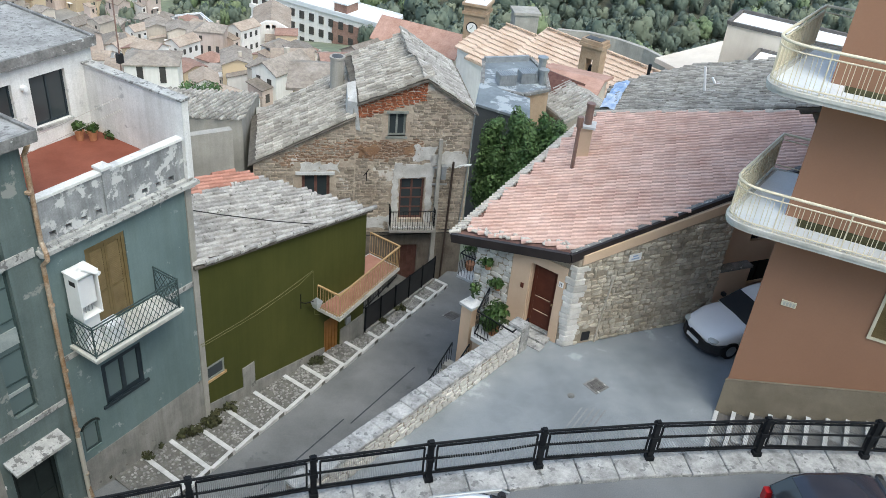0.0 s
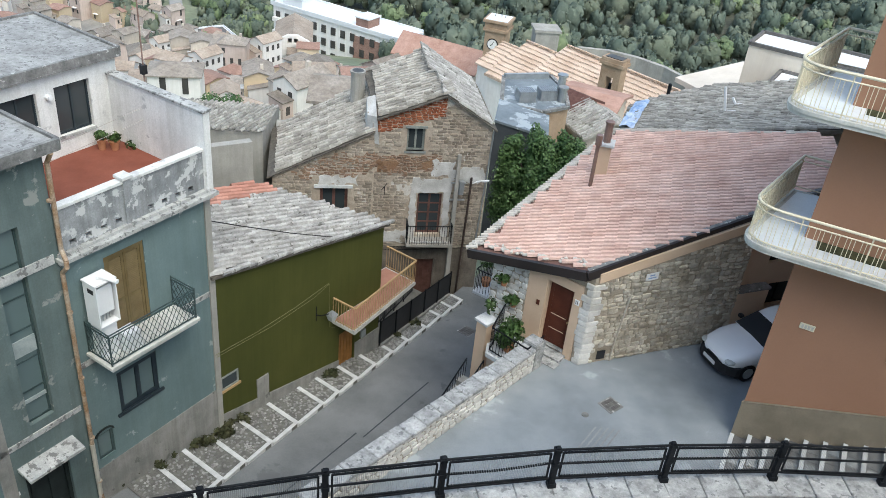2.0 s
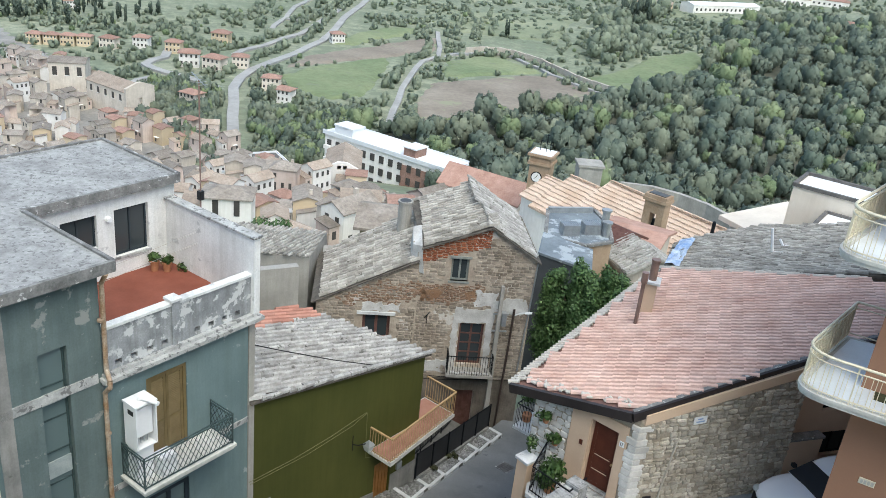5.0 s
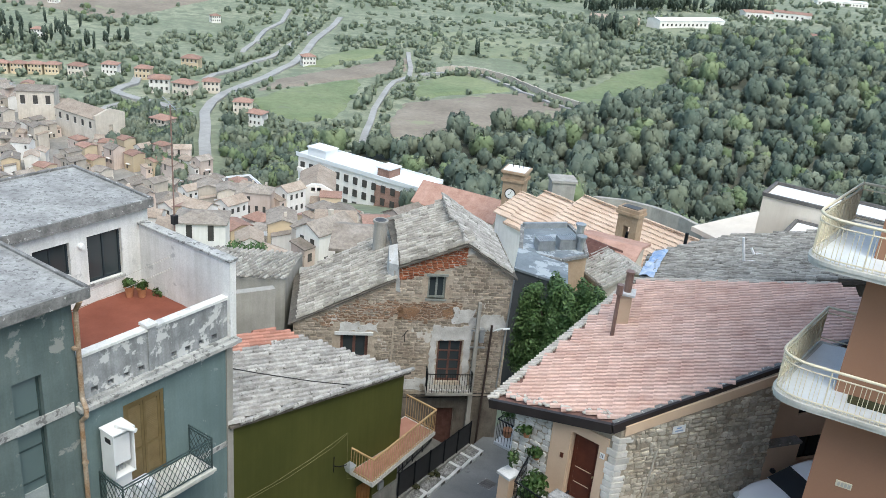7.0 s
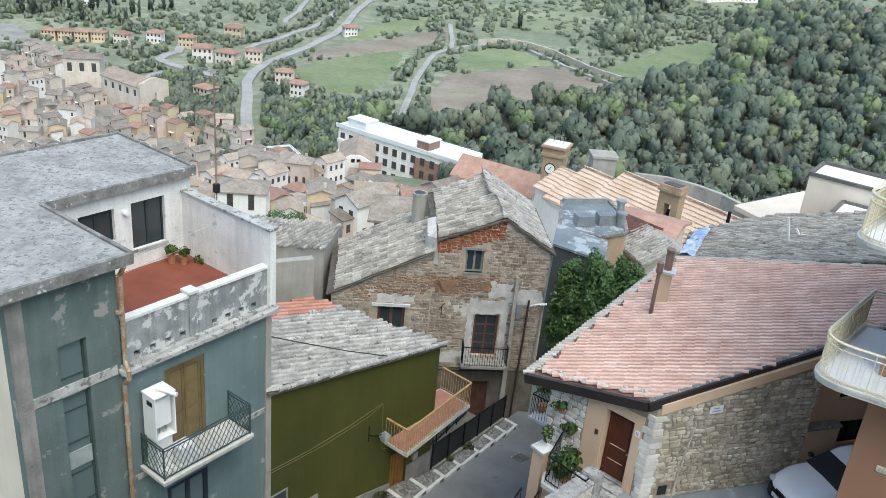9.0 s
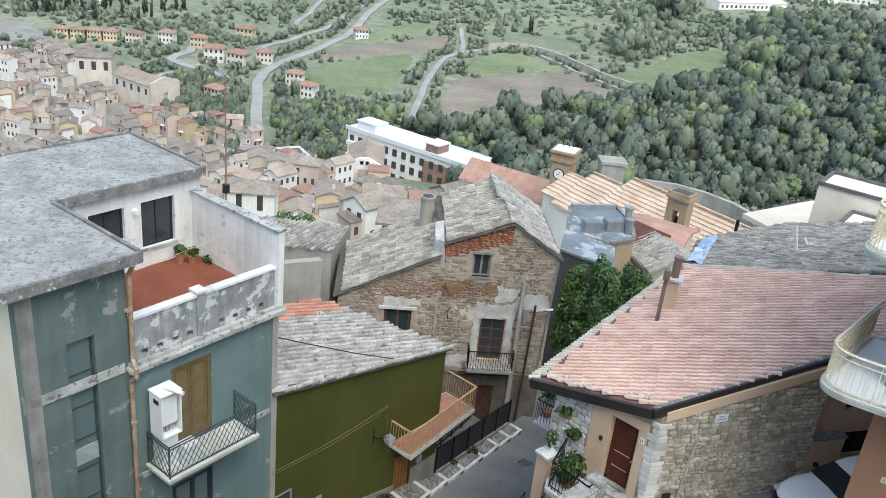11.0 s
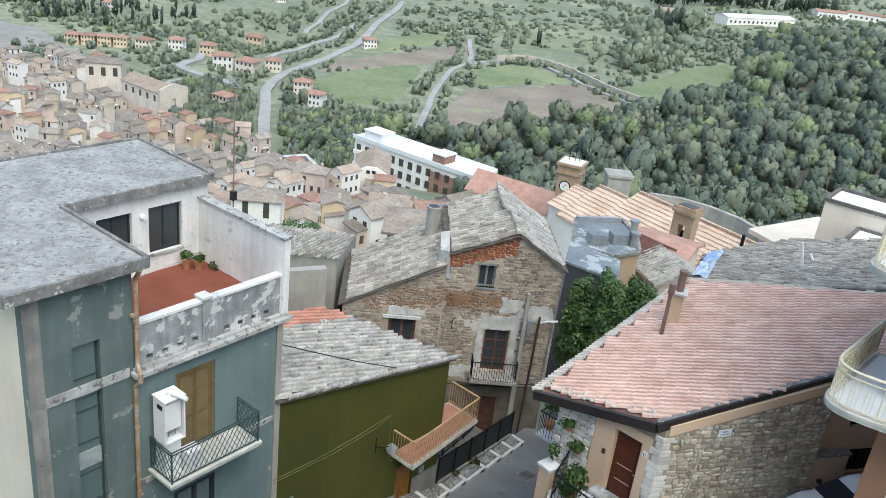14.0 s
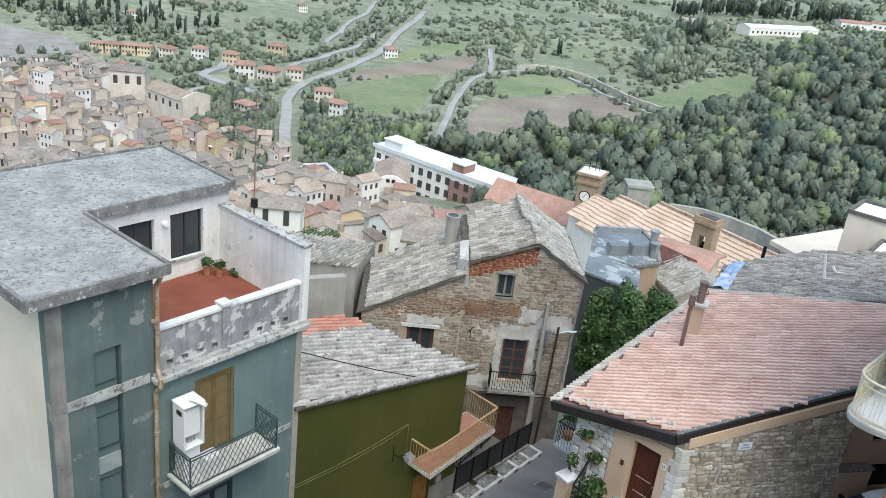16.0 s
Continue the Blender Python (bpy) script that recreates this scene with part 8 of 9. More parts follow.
for (xa, ya), (xb, yb) in zip(wl, wl[1:]):
    za, zb = ground_z(xa, ya), ground_z(xb, yb)
    hexa(bm, [(xa, ya, za - 3), (xb, yb, zb - 3), (xb + 0.5, yb + 1, zb - 3), (xa + 0.5, ya + 1, za - 3), (xa, ya, za + 2.3), (xb, yb, zb + 2.1), (xb + 0.5, yb + 1, zb + 2.1), (xa + 0.5, ya + 1, za + 2.3)])
solid("embankment_wall", bm, M_FARWALL, "long pale retaining wall above the dirt track", "wall", kind="structure")

# long white-roofed block
LM = pose(-30.7, 169.8, 0, 0, 0, -27.6)
lb = thing("apartment_building", "long block with a bright white flat roof and brick base", "apartment building", LM)
bm = B()
box(bm, -16.2, 16.2, -3.6, 3.6, -60, -37.6)
part("wall", bm, M_FARWALLW, lb)
bm = B()
box(bm, -16.6, 16.6, -4.0, 4.0, -37.6, -37.1)
part("roof", bm, M_WHITEROOF, lb)
for y in (-3.95, 3.95):
    bm = B()
    box(bm, -16.6, 16.6, y - 0.1, y + 0.1, -37.1, -36.7)
    part("parapet", bm, M_WHITEROOF, lb)
for x0, x1, mt in ((-14, -9, M_WHITEROOF), (5, 8, M_FARROOFR)):
    bm = B()
    box(bm, x0, x1, -3.0, 0.8, -37.1, -35.4)
    rb = part("roof_house", bm, mt, lb)
    bm = B()
    box(bm, x0 - 0.25, x1 + 0.25, -3.2, 1.0, -35.4, -35.15)
    part("roof", bm, M_WHITEROOF, rb)
bm = B()
box(bm, 5, 16.25, -3.7, 3.65, -60, -38.9)
part("brick_storey", bm, M_FARROOFR, lb, "red-brick lower storeys")
for i in range(13):
    for k in range(3):
        x, z = -15.4 + i * 2.45, -40.2 - k * 2.7
        bm = B()
        box(bm, x, x + 1.1, -3.8, -3.55, z, z + 1.5)
        part("window", bm, M_DARKWIN, lb)
        if i < 4:
            bm = B()
            box(bm, x - 0.3, x + 1.4, -4.6, -3.6, z - 0.5, z + 0.3)
            part("balcony", bm, M_FARWALLW, lb)
for i in range(3):
    for k in range(3):
        bm = B()
        box(bm, 16.1, 16.4, -2.8 + i * 2.2, -1.7 + i * 2.2, -40.2 - k * 2.7, -38.7 - k * 2.7)
        part("window", bm, M_DARKWIN, lb)
# church in the middle of the town
cm = thing("church", "small old church with a cream front and tile roof", "church", pose(-31, 127, 0, 0, 0, 12))
bm = B()
wall(bm, -2.6, 2.6, -40, -26.8, -4, -3.4, [(-0.75, -0.15, -27.6, -26.9), (0.15, 0.75, -27.6, -26.9)], top=lambda x: -26.4 if abs(x) < 1.2 else -27.4)
box(bm, -2.6, 2.6, -3.4, 6, -40, -28.0)
part("wall", bm, M_FARWALLW, cm)
bm = B()
box(bm, -0.45, 0.45, -4.08, -3.9, -31, -29.8)
part("window", bm, M_DARKWIN, cm)
bm = B()
for s in (-1, 1):
    hexa(bm, [(0, -3.3, -26.9), (s * 3.0, -3.3, -28.4), (s * 3.0, 8, -28.4), (0, 8, -26.9), (0, -3.3, -26.6), (s * 3.0, -3.3, -28.1), (s * 3.0, 8, -28.1), (0, 8, -26.6)])
part("roof", bm, M_FARROOFT, cm)

# town houses: a few kinds, then set out on the slopes
th = random.Random(77)
kinds = []
for i in range(16):
    w, d = th.uniform(4.0, 6.6), th.uniform(3.6, 4.9)
    e = th.uniform(4.2, 6.8)
    wins = []
    for f in range(2):
        n_ = int((w - 0.8) / 1.55)
        for k in range(n_):
            if th.random() < 0.75:
                wins.append((-1, -w / 2 + 0.4 + (k + 0.5) * (w - 0.8) / n_, e - 1.9 - f * 2.7, 0.62, th.choice((1.1, 1.1, 1.75))))
        for k in range(2):
            if th.random() < 0.6:
                wins.append((2, (k - 0.5) * 1.7, e - 1.8 - f * 2.7, 0.62, 1.15))
    wm = (M_FARWALL, M_FARWALLW, M_FARWALLP, M_FARWALL, M_FARWALLO, M_FARWALLW, M_FARWALL, M_FARWALLP)[i % 8]
    rm = M_FARROOFR if i in (4, 10) else (M_FARROOFT if i % 3 == 1 else M_FARROOF)
    lab = {M_FARWALL: "beige rendered", M_FARWALLW: "white rendered", M_FARWALLO: "yellow-orange rendered", M_FARWALLP: "pinkish rendered"}[wm] + " old town house with " + {M_FARROOF: "grey-brown", M_FARROOFT: "pale tan", M_FARROOFR: "reddish"}[rm] + " tile roof"
    t = gable_house(pose(-60 - i, -80, -30), w, d, -7, e, e + th.uniform(0.6, 1.15), wm, rm, lab, 0.22, wins, hip=(w * 0.3 if i % 5 == 0 else 0.0), group="town houses", sills=False)
    kinds.append(t)
    # lean-to wing with its own pitch
    s_ = th.choice((-1, 1))
    xa, xb = (w / 2, w / 2 + th.uniform(1.6, 2.6)) if s_ > 0 else (-w / 2 - th.uniform(1.6, 2.6), -w / 2)
    ya, yb = -d / 2 + th.uniform(0.2, 0.9), d / 2 - th.uniform(0.2, 1.0)
    ea = e - th.uniform(0.9, 2.4)
    bm = B()
    prism(bm, [(xa, ya), (xb, ya), (xb, yb), (xa, yb)], -7, lambda x, y: ea + 0.18 * (y - ya))
    part("wing", bm, th.choice((M_FARWALL, M_FARWALLW, M_FARWALLP)), t)
    bm = B()
    o = 0.15
    prism(bm, [(xa - o, ya - o), (xb + o, ya - o), (xb + o, yb + o), (xa - o, yb + o)], lambda x, y: ea + 0.18 * (y - ya) + 0.01, lambda x, y: ea + 0.18 * (y - ya) + 0.15)
    part("wing_roof", bm, th.choice((M_FARROOF, M_FARROOFT)), t)
    bm = B()
    box(bm, (xa + xb) / 2 - 0.3, (xa + xb) / 2 + 0.3, ya - 0.04, ya + 0.1, ea - 1.6, ea - 0.6)
    part("window", bm, M_DARKWIN, t)
    if i % 2 == 0:
        bm = B()
        box(bm, -0.9, 0.9, -d / 2 - 0.75, -d / 2, e - 3.0, e - 2.86)
        part("balcony", bm, M_FARWALLW, t)
    if i % 3 == 0:
        bm = B()
        box(bm, w * 0.2, w * 0.2 + 0.5, 0.3, 0.8, e, e + 1.6)
        part("chimney", bm, M_FARWALL, t)
used = set()
placed = []


def put_house(x, y, a, k, lift=0.0):
    r = math.hypot(x, y)
    size = 0.8 if r < 115 else 0.85 if r < 160 else 0.95
    m = pose(x, y, ground_z(x, y) + lift, 0, 0, a) @ Matrix.Diagonal((size, size, size, 1))
    if k not in used:
        used.add(k)
        kinds[k].matrix_world = m
    else:
        copy_thing(kinds[k], m)
    placed.append((x, y))


for turn in range(3):
    for ring in range(70):
        r = 72 + ring * 4.6
        if r > 320:
            break
        n = int(r * 0.78 / 4.6)
        for i in range(n):
            az = -44 + 44.0 * (i + th.uniform(0.0, 1.0)) / n
            if az > max(-29.5, -1 - max(0, (r - 70)) * 0.2):
                continue
            if r > 170 and az > -27 or r > 216 and az > -31 + th.uniform(-2, 2):
                continue
            rr_ = r + th.uniform(-2.2, 2.2)
            x, y = rr_ * math.sin(radians(az)), rr_ * math.cos(radians(az))
            if math.hypot(x + 31, y - 127) < 4.5 or math.hypot(x + 112, y - 208) < 9 or math.hypot(x + 134, y - 222) < 8 or math.hypot(x + 66, y - 172) < 9:
                continue
            if len(placed) > 270 or any((x - a) ** 2 + (y - b) ** 2 < (21 if r < 110 else 26 if r < 165 else 29) for a, b in placed):
                continue
            put_house(x, y, th.choice((-30, -20, 55, 65, 12, -65)) + th.uniform(-8, 8), th.randrange(16), th.uniform(-1.0, 1.4))
for i, (x, y) in enumerate(((-98, 199), (-92, 196), (-87, 196), (-81, 194), (-90, 187), (-95, 187), (-84, 185), (-78, 190), (-100, 193), (-78, 181), (-103, 189), (-73, 186), (-97, 181), (-104, 199), (-107, 193))):
    put_house(x, y, (-28, 60, -24, 20, -30)[i % 5], (4, 1, 10, 7, 4, 2)[i % 6], 0.2 * (i % 3))
# villas by the road
villas = []
for i, (wm, rm, lab) in enumerate(((M_FARWALLW, M_FARROOFR, "white villa with a reddish hip roof"), (M_CREAM, M_FARROOFR, "cream villa with a reddish hip roof"), (M_FARWALLO, M_FARROOFR, "ochre apartment house with a low red roof"))):
    wins = [(-1, -2.8 + k * 1.85, 0.7 + f * 2.6, 0.8, 1.2) for k in range(4) for f in range(2)] + [(2, -1.3 + k * 2.4, 0.7 + f * 2.6, 0.8, 1.2) for k in range(2) for f in range(2)]
    villas.append(gable_house(pose(-300 - 20 * i, -60, -30), 7.6, 6.2, -5, 5.0, 6.2, wm, rm, lab, 0.5, wins, hip=2.4, group="villas"))
done = set()
for x, y, a, k in ((-119, 268, 20, 0), (-109, 265, -10, 1), (-104, 275, 15, 1), (-85, 251, 10, 1), (-77, 239, -10, 0), (-126, 313, 5, 2), (-133, 287, 10, 2), (-154, 281, 0, 1), (-178, 275, 12, 2), (-173, 277, 12, 2), (-168, 279, 12, 2), (-163, 281, 12, 2), (-89, 344, 30, 0), (-240, 420, 0, 0), (-98, 222, -20, 1), (-203, 341, 15, 0), (-160, 430, 40, 0), (-146, 289, 10, 0)):
    k_ = 0.74 if x < -155 else 0.84
    m = pose(x, y, ground_z(x, y) + 0.5, 0, 0, a) @ Matrix.Diagonal((k_, k_, k_, 1))
    if k not in done:
        done.add(k)
        villas[k].matrix_world = m
    else:
        copy_thing(villas[k], m)
# baroque church of the left-hand quarter
hc = gable_house(pose(-112, 208, 0, 0, 0, -28), 17, 8, -64, -42.5, -40.8, M_FARWALL, M_FARROOFT, "large cream sandstone church with a tan tile roof", 0.3, tuple((-1, -6.5 + 3.2 * k, -45, 0.9, 1.6) for k in range(5)), category="church")
bm = B()
wall(bm, -4.3, 4.3, -64, -41.4, -0.4, 0.4, [(-0.6, 0.6, -46.5, -44.2)], top=lambda x: -40.0 - abs(x) * 0.34)
fc = part("facade", bm, M_FARWALL, hc, "tall cream church front with a low gable")
fc.matrix_local = pose(8.7, 0, 0, 0, 0, 90)
hc2 = gable_house(pose(-134, 222, 0, 0, 0, 20), 9.5, 8, -64, -41.5, -40.6, M_FARWALL, M_FARROOF, "tall sandstone palace with large arched windows", 0.3, ((-1, -3.2, -45, 1.2, 2.4), (-1, 0, -45, 1.2, 2.4), (-1, 3.2, -45, 1.2, 2.4)))
# flat dark roof near the road
flat_house(pose(-66, 172, 0, 0, 0, 38), [(-11, -5), (11, -5), (11, 5), (-11, 5)], -60, -46.5, M_FARWALLW, M_SLATE, "low school block with a dark flat roof", 0.4, "school", M_WHITEROOF)
# factory sheds on the far ridge
for x, y, w_, an, wm, rm, lab in ((104, 606, 62, 38, M_FARWALLW, M_WHITEROOF, "long white factory shed on the far ridge"), (55, 594, 32, -12, M_FARWALLO, M_FARROOFT, "long ochre building on the far ridge"), (170, 568, 24, 6, M_FARWALLW, M_FARROOFR, "white house with a red roof above the wood"), (180, 738, 26, 20, M_FARWALLW, M_FARROOFR, "white apartment block in the far distance"), (215, 760, 30, -10, M_FARWALLW, M_FARROOFR, "pale far town block on the ridge"), (330, 1000, 60, 14, M_FARWALLW, M_WHITEROOF, "far white town block")):
    gable_house(pose(x, y, ground_z(x, y), 0, 0, an), w_, 12, -6, 5, 6.5, wm, rm, lab, windows=tuple((-1, -w_ / 2 + 3 + 4 * k, 1.5, 1.6, 1.6) for k in range(int(w_ / 4) - 1)), sills=False)



# woods: many crowns of leaf clumps over dark cores
ICO = []
for s in (-1, 1):
    for u in (-1.618, 1.618):
        ICO += [(0, s, u), (s, u, 0), (u, 0, s)]
ICO = np.array(ICO) / 1.902
ICO_F = [(i, j, k) for i in range(12) for j in range(i + 1, 12) for k in range(j + 1, 12)
         if all(abs(np.linalg.norm(ICO[a] - ICO[b]) - 1.0515) < 0.01 for a, b in ((i, j), (j, k), (i, k)))]


def crown_points(seed, n, size, lobes=9, slim=1.0):
    """Corner points of triangles and their rounded normals: lobed cores and small tilted leaf clumps; about one unit wide and high."""
    rs = np.random.RandomState(seed)
    ang = np.arange(lobes) * 2.4 + rs.rand() * 6
    hz_ = 0.3 + 0.6 * np.arange(lobes) / (lobes - 1)
    rad = np.sqrt(np.clip(1.12 - ((hz_ - 0.45) / 0.6) ** 2, 0.05, 1)) * 0.58 * (0.55 + 0.5 * rs.rand(lobes)) * slim
    lob = np.stack([np.cos(ang) * rad, np.sin(ang) * rad, hz_], 1)
    lr = (0.3 + 0.16 * rs.rand(lobes)) * slim * (9 / lobes) ** 0.45
    out, nor = [], []
    mid = np.array((0.0, 0.0, 0.42))
    for c, r in zip(lob, lr):
        for f in ICO_F:
            out += [c + ICO[i] * r * (0.84, 0.84, 0.78) for i in f]
            nor += [ICO[i] * 0.5 + 1.4 * (c - mid) - (0, 0, 0.5) for i in f]
    for i in range(n):
        q = rs.randint(lobes)
        d = rs.normal(size=3)
        d[2] += 0.35
        d /= np.linalg.norm(d)
        p = lob[q] + d * lr[q] * (0.8 + 0.3 * rs.rand()) * (1, 1, 0.92)
        dd = d + 0.3 * rs.normal(size=3)
        a = np.cross(dd, rs.normal(size=3))
        a /= np.linalg.norm(a) + 1e-9
        b = np.cross(a, dd)
        b /= np.linalg.norm(b) + 1e-9
        s = size * (0.6 + 0.8 * rs.rand())
        out += [p - a * s - b * s * 0.6, p + a * s - b * s * 0.6, p + b * s]
        nor += [d * 0.6 + 1.2 * (p - mid) + 0.25 * rs.normal(size=3)] * 3
    nor = np.array(nor).reshape(-1, 3, 3)
    nor /= np.linalg.norm(nor, axis=2, keepdims=True)
    out = np.array(out).reshape(-1, 3, 3)
    face = np.cross(out[:, 1] - out[:, 0], out[:, 2] - out[:, 0])
    turn_ = (face * nor.mean(axis=1)).sum(axis=1) < 0
    out[turn_], nor[turn_] = out[turn_][:, ::-1], nor[turn_][:, ::-1]
    return out.reshape(-1, 3), nor.reshape(-1, 3)


CROWNS = [crown_points(100 + i, 560, 0.042, 20) for i in range(7)]
SMALL = [crown_points(120 + i, 110, 0.075, 5) for i in range(5)]
SLIM = [crown_points(140 + i, 160, 0.06, 8, 0.55) for i in range(3)]


def woods(name, label, spots, material, templates, seed):
    """spots: rows of x, y, radius, height."""
    rs = np.random.RandomState(seed)
    vs, ns = [], []
    for x, y, r, h in spots:
        t, n_ = templates[rs.randint(len(templates))]
        a = rs.rand() * 6.28
        c, s = math.cos(a), math.sin(a)
        vs.append(np.stack([(t[:, 0] * c - t[:, 1] * s) * r, (t[:, 0] * s + t[:, 1] * c) * r, t[:, 2] * h], 1) + (x, y, ground_z(x, y) - 0.3))
        ns.append(np.stack([n_[:, 0] * c - n_[:, 1] * s, n_[:, 0] * s + n_[:, 1] * c, n_[:, 2]], 1))
    v = np.concatenate(vs)
    me = bpy.data.meshes.new(name)
    me.vertices.add(len(v))
    me.vertices.foreach_set("co", v.astype(np.float32).ravel())
    nf = len(v) // 3
    me.loops.add(len(v))
    me.loops.foreach_set("vertex_index", np.arange(len(v), dtype=np.int32))
    me.polygons.add(nf)
    me.polygons.foreach_set("loop_start", np.arange(0, len(v), 3, dtype=np.int32))
    me.polygons.foreach_set("loop_total", np.full(nf, 3, dtype=np.int32))
    me.update()
    soft_ = me.attributes.new("custom_normal", "FLOAT_VECTOR", "CORNER")
    soft_.data.foreach_set("vector", np.concatenate(ns).astype(np.float32).ravel())
    me.materials.append(material)
    return tagged(new(name, me), label, "trees", kind="stuff")


wr = random.Random(202)
dense, light, scat, slim, groves = [], [], [], [], []


def near_line(line, x, y, gap):
    for (xa, ya), (xb, yb) in zip(line, line[1:]):
        dx, dy = xb - xa, yb - ya
        k = min(max(((x - xa) * dx + (y - ya) * dy) / (dx * dx + dy * dy), 0), 1)
        if math.hypot(x - xa - k * dx, y - ya - k * dy) < gap:
            return True
    return False


OPEN = (BROWN, MEADOW, GREEN, TOP, STRIP, UPPER)
WAYS = (ROAD, SIDE, LANE, BRANCH, SPUR, SPUR_UP, TRACK, TRACK2, wl)
tries = 0
while len(dense) < 1250 and tries < 30000:
    tries += 1
    grove = wr.random() < 0.05
    if grove:
        x, y = wr.uniform(10, 68), wr.uniform(360, 592)
        if not (inside(GROVE, x, y) or inside(GROVE_LOW, x, y)):
            continue
    else:
        az, d = wr.uniform(-17, 29), math.sqrt(wr.uniform(110 ** 2, 640 ** 2))
        x, y = d * math.sin(radians(az)), d * math.cos(radians(az))
        if edge_gap(WOOD, x, y) < 3.0 + 4.0 * noise.noise((x / 14, y / 14, 5.5)) or noise.noise((x / 26, y / 26, 8.8)) > 0.52:
            continue
    d = math.hypot(x, y)
    r = wr.choice((2.2, 2.8, 3.4, 4.0, 4.8)) * wr.uniform(0.9, 1.15) * (0.9 + d / 900)
    if any((x - q[0]) ** 2 + (y - q[1]) ** 2 < (0.66 * (r + q[2])) ** 2 for q in (groves if grove else dense + light)):
        continue
    if grove:
        groves.append((x, y, r, r * 1.35))
        continue
    tall = wr.uniform(1.05, 1.75) * (1.2 if r < 3 else 1.0)
    (light if wr.random() < 0.14 else dense).append((x, y, r, r * tall))
for i in range(240):
    az, d = wr.uniform(-24.5, -13), wr.uniform(192, 236)
    x, y = d * math.sin(radians(az)), d * math.cos(radians(az))
    if any(near_line(l, x, y, 5) for l in WAYS) or inside(GREEN, x, y):
        continue
    (light if wr.random() < 0.4 else dense).append((x, y, wr.uniform(1.4, 2.9), wr.uniform(2.6, 4.8)))
light.append((9.5, 146, 5.0, 10.5))
light.append((-54, 150, 2.5, 4.5))
light.append((42, 345, 2.6, 4))
# scattered trees and scrub on the open slopes
tries = 0
while len(scat) < 7000 and tries < 90000:
    tries += 1
    az = wr.uniform(-46, 31)
    d = 236 * (1 + 4.2 * wr.random() ** 1.7)
    x, y = d * math.sin(radians(az)), d * math.cos(radians(az))
    if any(inside(p, x, y) for p in OPEN) or inside(WOOD, x, y) or (az < -30 and d < 285):
        continue
    k = noise.noise((x / 38, y / 38, 9.1)) + 0.5 * noise.noise((x / 110, y / 110, 3.7))
    if wr.random() > 0.28 + 1.5 * k:
        continue
    if any(near_line(l, x, y, 4.0) for l in WAYS):
        continue
    r = wr.uniform(0.6, 1.7) * (0.75 + d / 800)
    (scat if wr.random() < 0.75 else light if wr.random() < 0.25 else scat).append((x, y, r, r * wr.uniform(0.9, 1.6)))
for i in range(800):
    az, d = wr.uniform(-11, 17), wr.uniform(365, 600)
    x, y = d * math.sin(radians(az)), d * math.cos(radians(az))
    if inside(WOOD, x, y) or inside(MEADOW, x, y) or any(near_line(l, x, y, 4.0) for l in WAYS) or noise.noise((x / 30, y / 30, 6.1)) < -0.12:
        continue
    r = wr.uniform(1.0, 2.4)
    scat.append((x, y, r, r * wr.uniform(0.6, 1.0)))
ORCHARD = [(-119, 231), (-115, 239), (-106, 238), (-94, 237), (-81, 206), (-85, 200), (-98, 207), (-104, 204)]
for i in range(420):
    x, y = wr.uniform(-120, -80), wr.uniform(198, 240)
    if not inside(ORCHARD, x, y) or any(near_line(l, x, y, 3.5) for l in WAYS) or any(math.hypot(x - a, y - b) < 5.5 for a, b in ((-98, 222), (-92, 199), (-99, 202))):
        continue
    (light if wr.random() < 0.25 else dense).append((x, y, wr.uniform(1.2, 2.4), wr.uniform(2.4, 4.6)))
# hedges along roads and field edges
for line, off, keep in ((ROAD[5:], 7, 0.9), (ROAD[2:6], -7, 0.5), (TRACK, 4.5, 0.55), (TRACK, -4, 0.3), (TRACK2, -5.5, 0.25), (wl, -5, 0.75), (BRANCH, 5, 0.8), (SIDE, 6, 0.5)):
    for p, q in zip(line, line[1:]):
        n = max(1, int(math.dist(p, q) / 2.2))
        for i in range(n):
            if wr.random() < keep:
                k = (i + wr.random()) / n
                tx, ty = (q[0] - p[0]) / math.dist(p, q), (q[1] - p[1]) / math.dist(p, q)
                o = off + wr.uniform(-1.2, 1.2)
                r = wr.uniform(0.9, 2.2)
                scat.append((p[0] + (q[0] - p[0]) * k - ty * o, p[1] + (q[1] - p[1]) * k + tx * o, r, r * wr.uniform(1.1, 1.7)))
for x, y in ((-61, 143), (-47, 133), (-12, 153), (-97, 205), (-90, 195), (-104, 215), (-100, 196), (-86, 186), (-70, 160), (-18, 160), (-12, 150), (-100, 228), (-90, 206), (-94, 214), (-82, 236), (-110, 240)):
    for k in range(3):
        dense.append((x + wr.uniform(-3, 3), y + wr.uniform(-3, 3), wr.uniform(1.6, 2.8), wr.uniform(3, 5.5)))
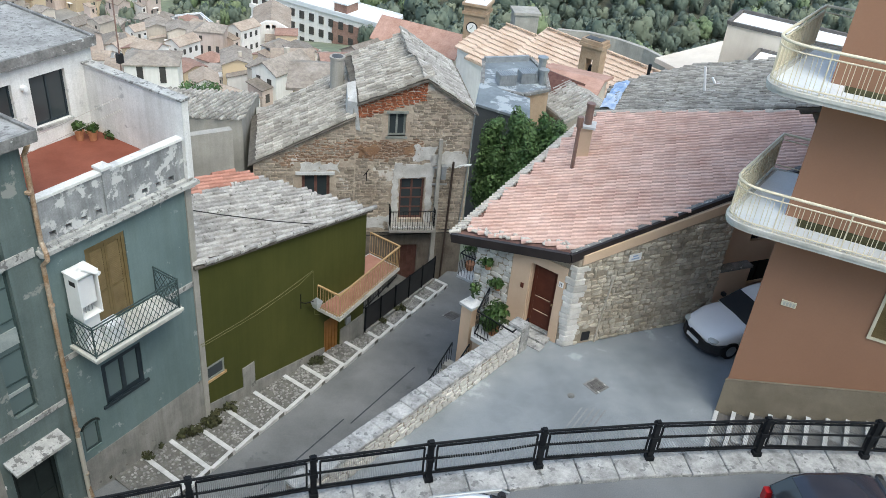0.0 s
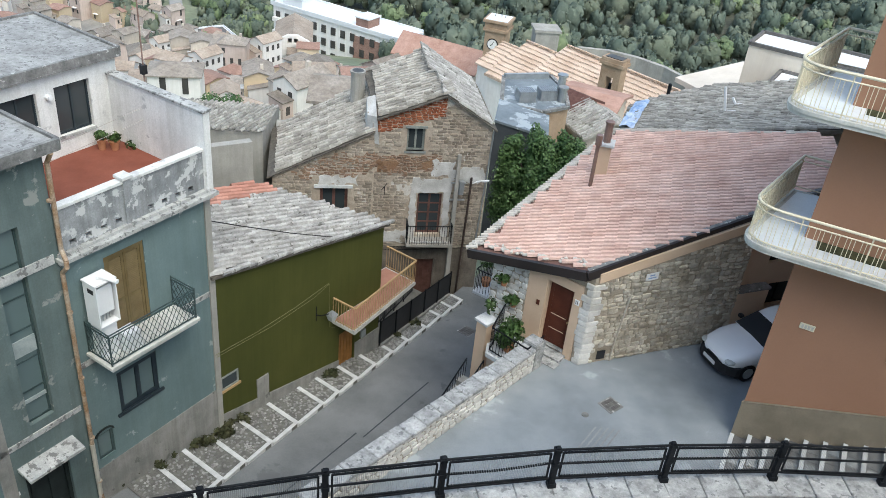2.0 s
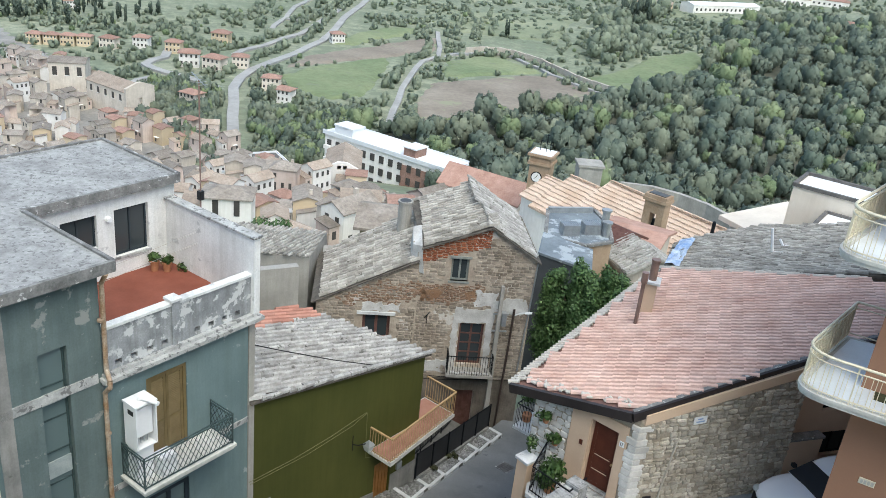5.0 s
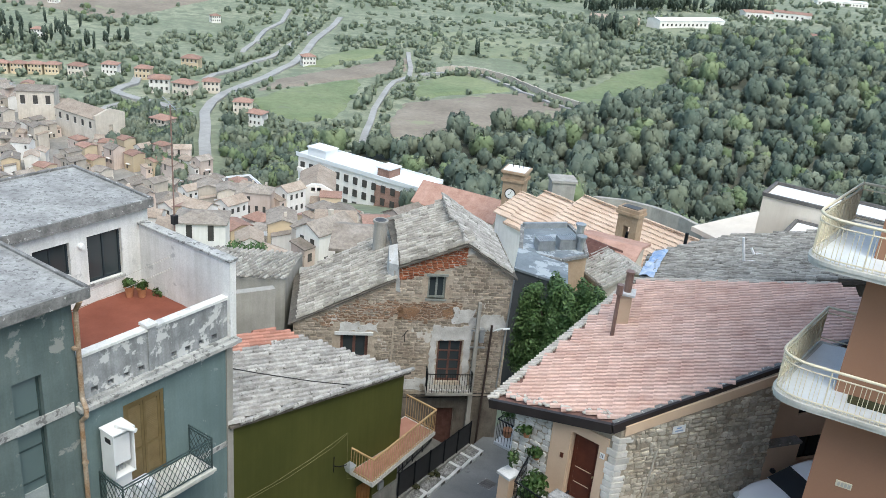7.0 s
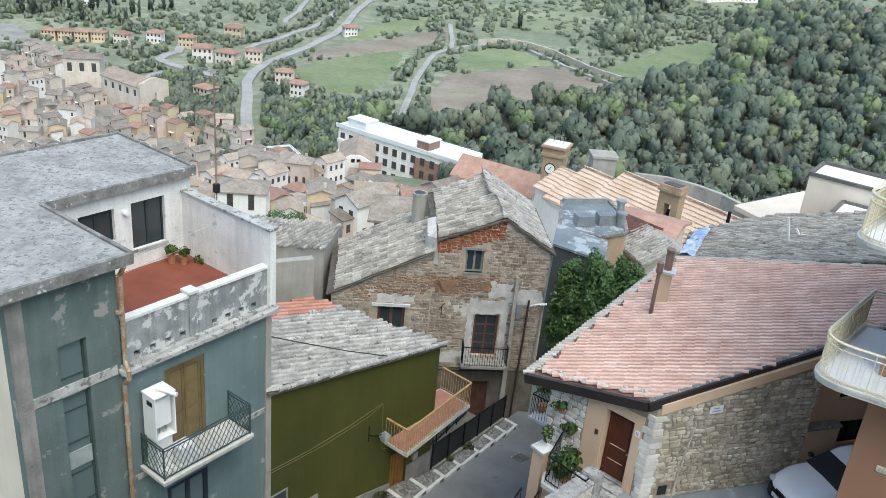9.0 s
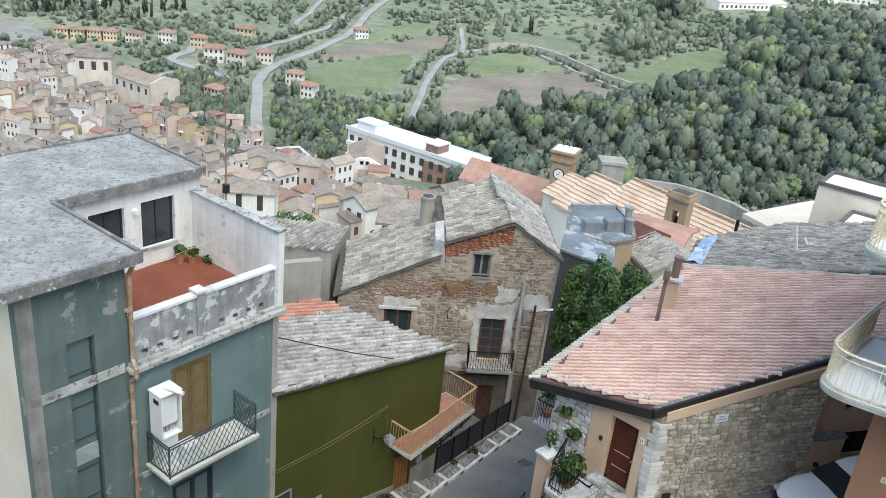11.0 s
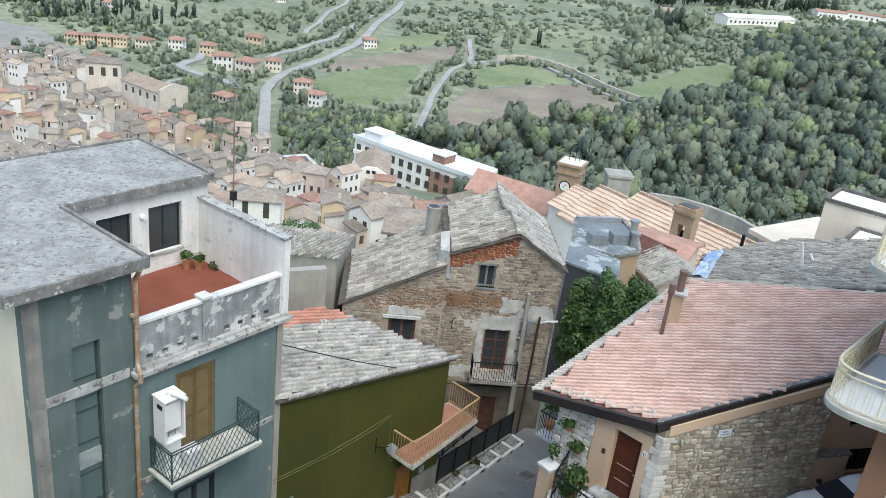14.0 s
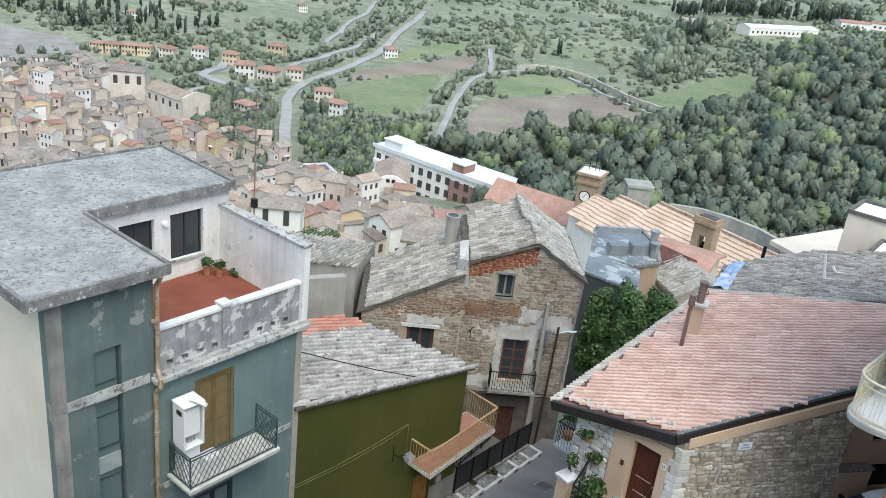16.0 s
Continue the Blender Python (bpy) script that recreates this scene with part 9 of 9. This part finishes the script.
# dark cypresses on the ridge and singly on the slope
for i in range(90):
    k = wr.random()
    slim.append((40 + 150 * k + wr.uniform(-6, 6), 690 + 80 * k + wr.uniform(-10, 10), wr.uniform(3.2, 5.5), wr.uniform(9, 16)))
for i in range(16):
    slim.append((42 + wr.uniform(-9, 9), 520 + wr.uniform(-8, 8), wr.uniform(3, 4.5), wr.uniform(9, 14)))
slim += [(-24, 400, 1.9, 8), (-23, 402, 1.6, 7)]
for i in range(60):
    slim.append((-200 + wr.uniform(-60, 30), 330 + wr.uniform(-25, 40), wr.uniform(1.6, 3.0), wr.uniform(4, 8)))
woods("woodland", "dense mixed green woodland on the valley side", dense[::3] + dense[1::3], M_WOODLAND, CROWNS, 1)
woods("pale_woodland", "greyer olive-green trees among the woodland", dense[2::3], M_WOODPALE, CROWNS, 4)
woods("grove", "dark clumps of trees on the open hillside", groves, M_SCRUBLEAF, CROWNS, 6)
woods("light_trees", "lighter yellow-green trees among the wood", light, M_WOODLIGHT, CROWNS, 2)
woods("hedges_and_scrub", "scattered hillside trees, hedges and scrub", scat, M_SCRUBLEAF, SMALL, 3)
woods("cypresses", "dark slim cypresses on the ridge", slim, M_CYPRESS, SLIM, 5)

# building that the camera looks from
bm = B()
box(bm, -12, 14, -9, -1.2, 2.1, 17.2)
solid("apartment_building", bm, M_CREAM, "plain cream apartment house on the upper road", "apartment building")
# weeds along the wall foot
wd = random.Random(31)
for i, (x, n) in enumerate(((-3.3, 3), (-2.2, 3), (-1.0, 5), (0.1, 6), (0.5, 5), (4.9, 3), (8.6, 2), (10.0, 2))):
    bl = [(x + wd.uniform(-0.35, 0.35), 0.0 - wd.uniform(0, 0.35) + (0.2 if x > 8 else 0), street_z(x) + 0.22, wd.uniform(0.1, 0.25), wd.uniform(0.1, 0.22), wd.uniform(0.1, 0.26)) for k in range(n)]
    ob = leaves("weeds", M_DRYWEED, bl, 60, 0.08, 40 + i, None, 0.0)
    ob.matrix_world = G_M
    tagged(ob, "tufts of dull green weeds at the foot of the wall", "weeds", "weeds along the wall")
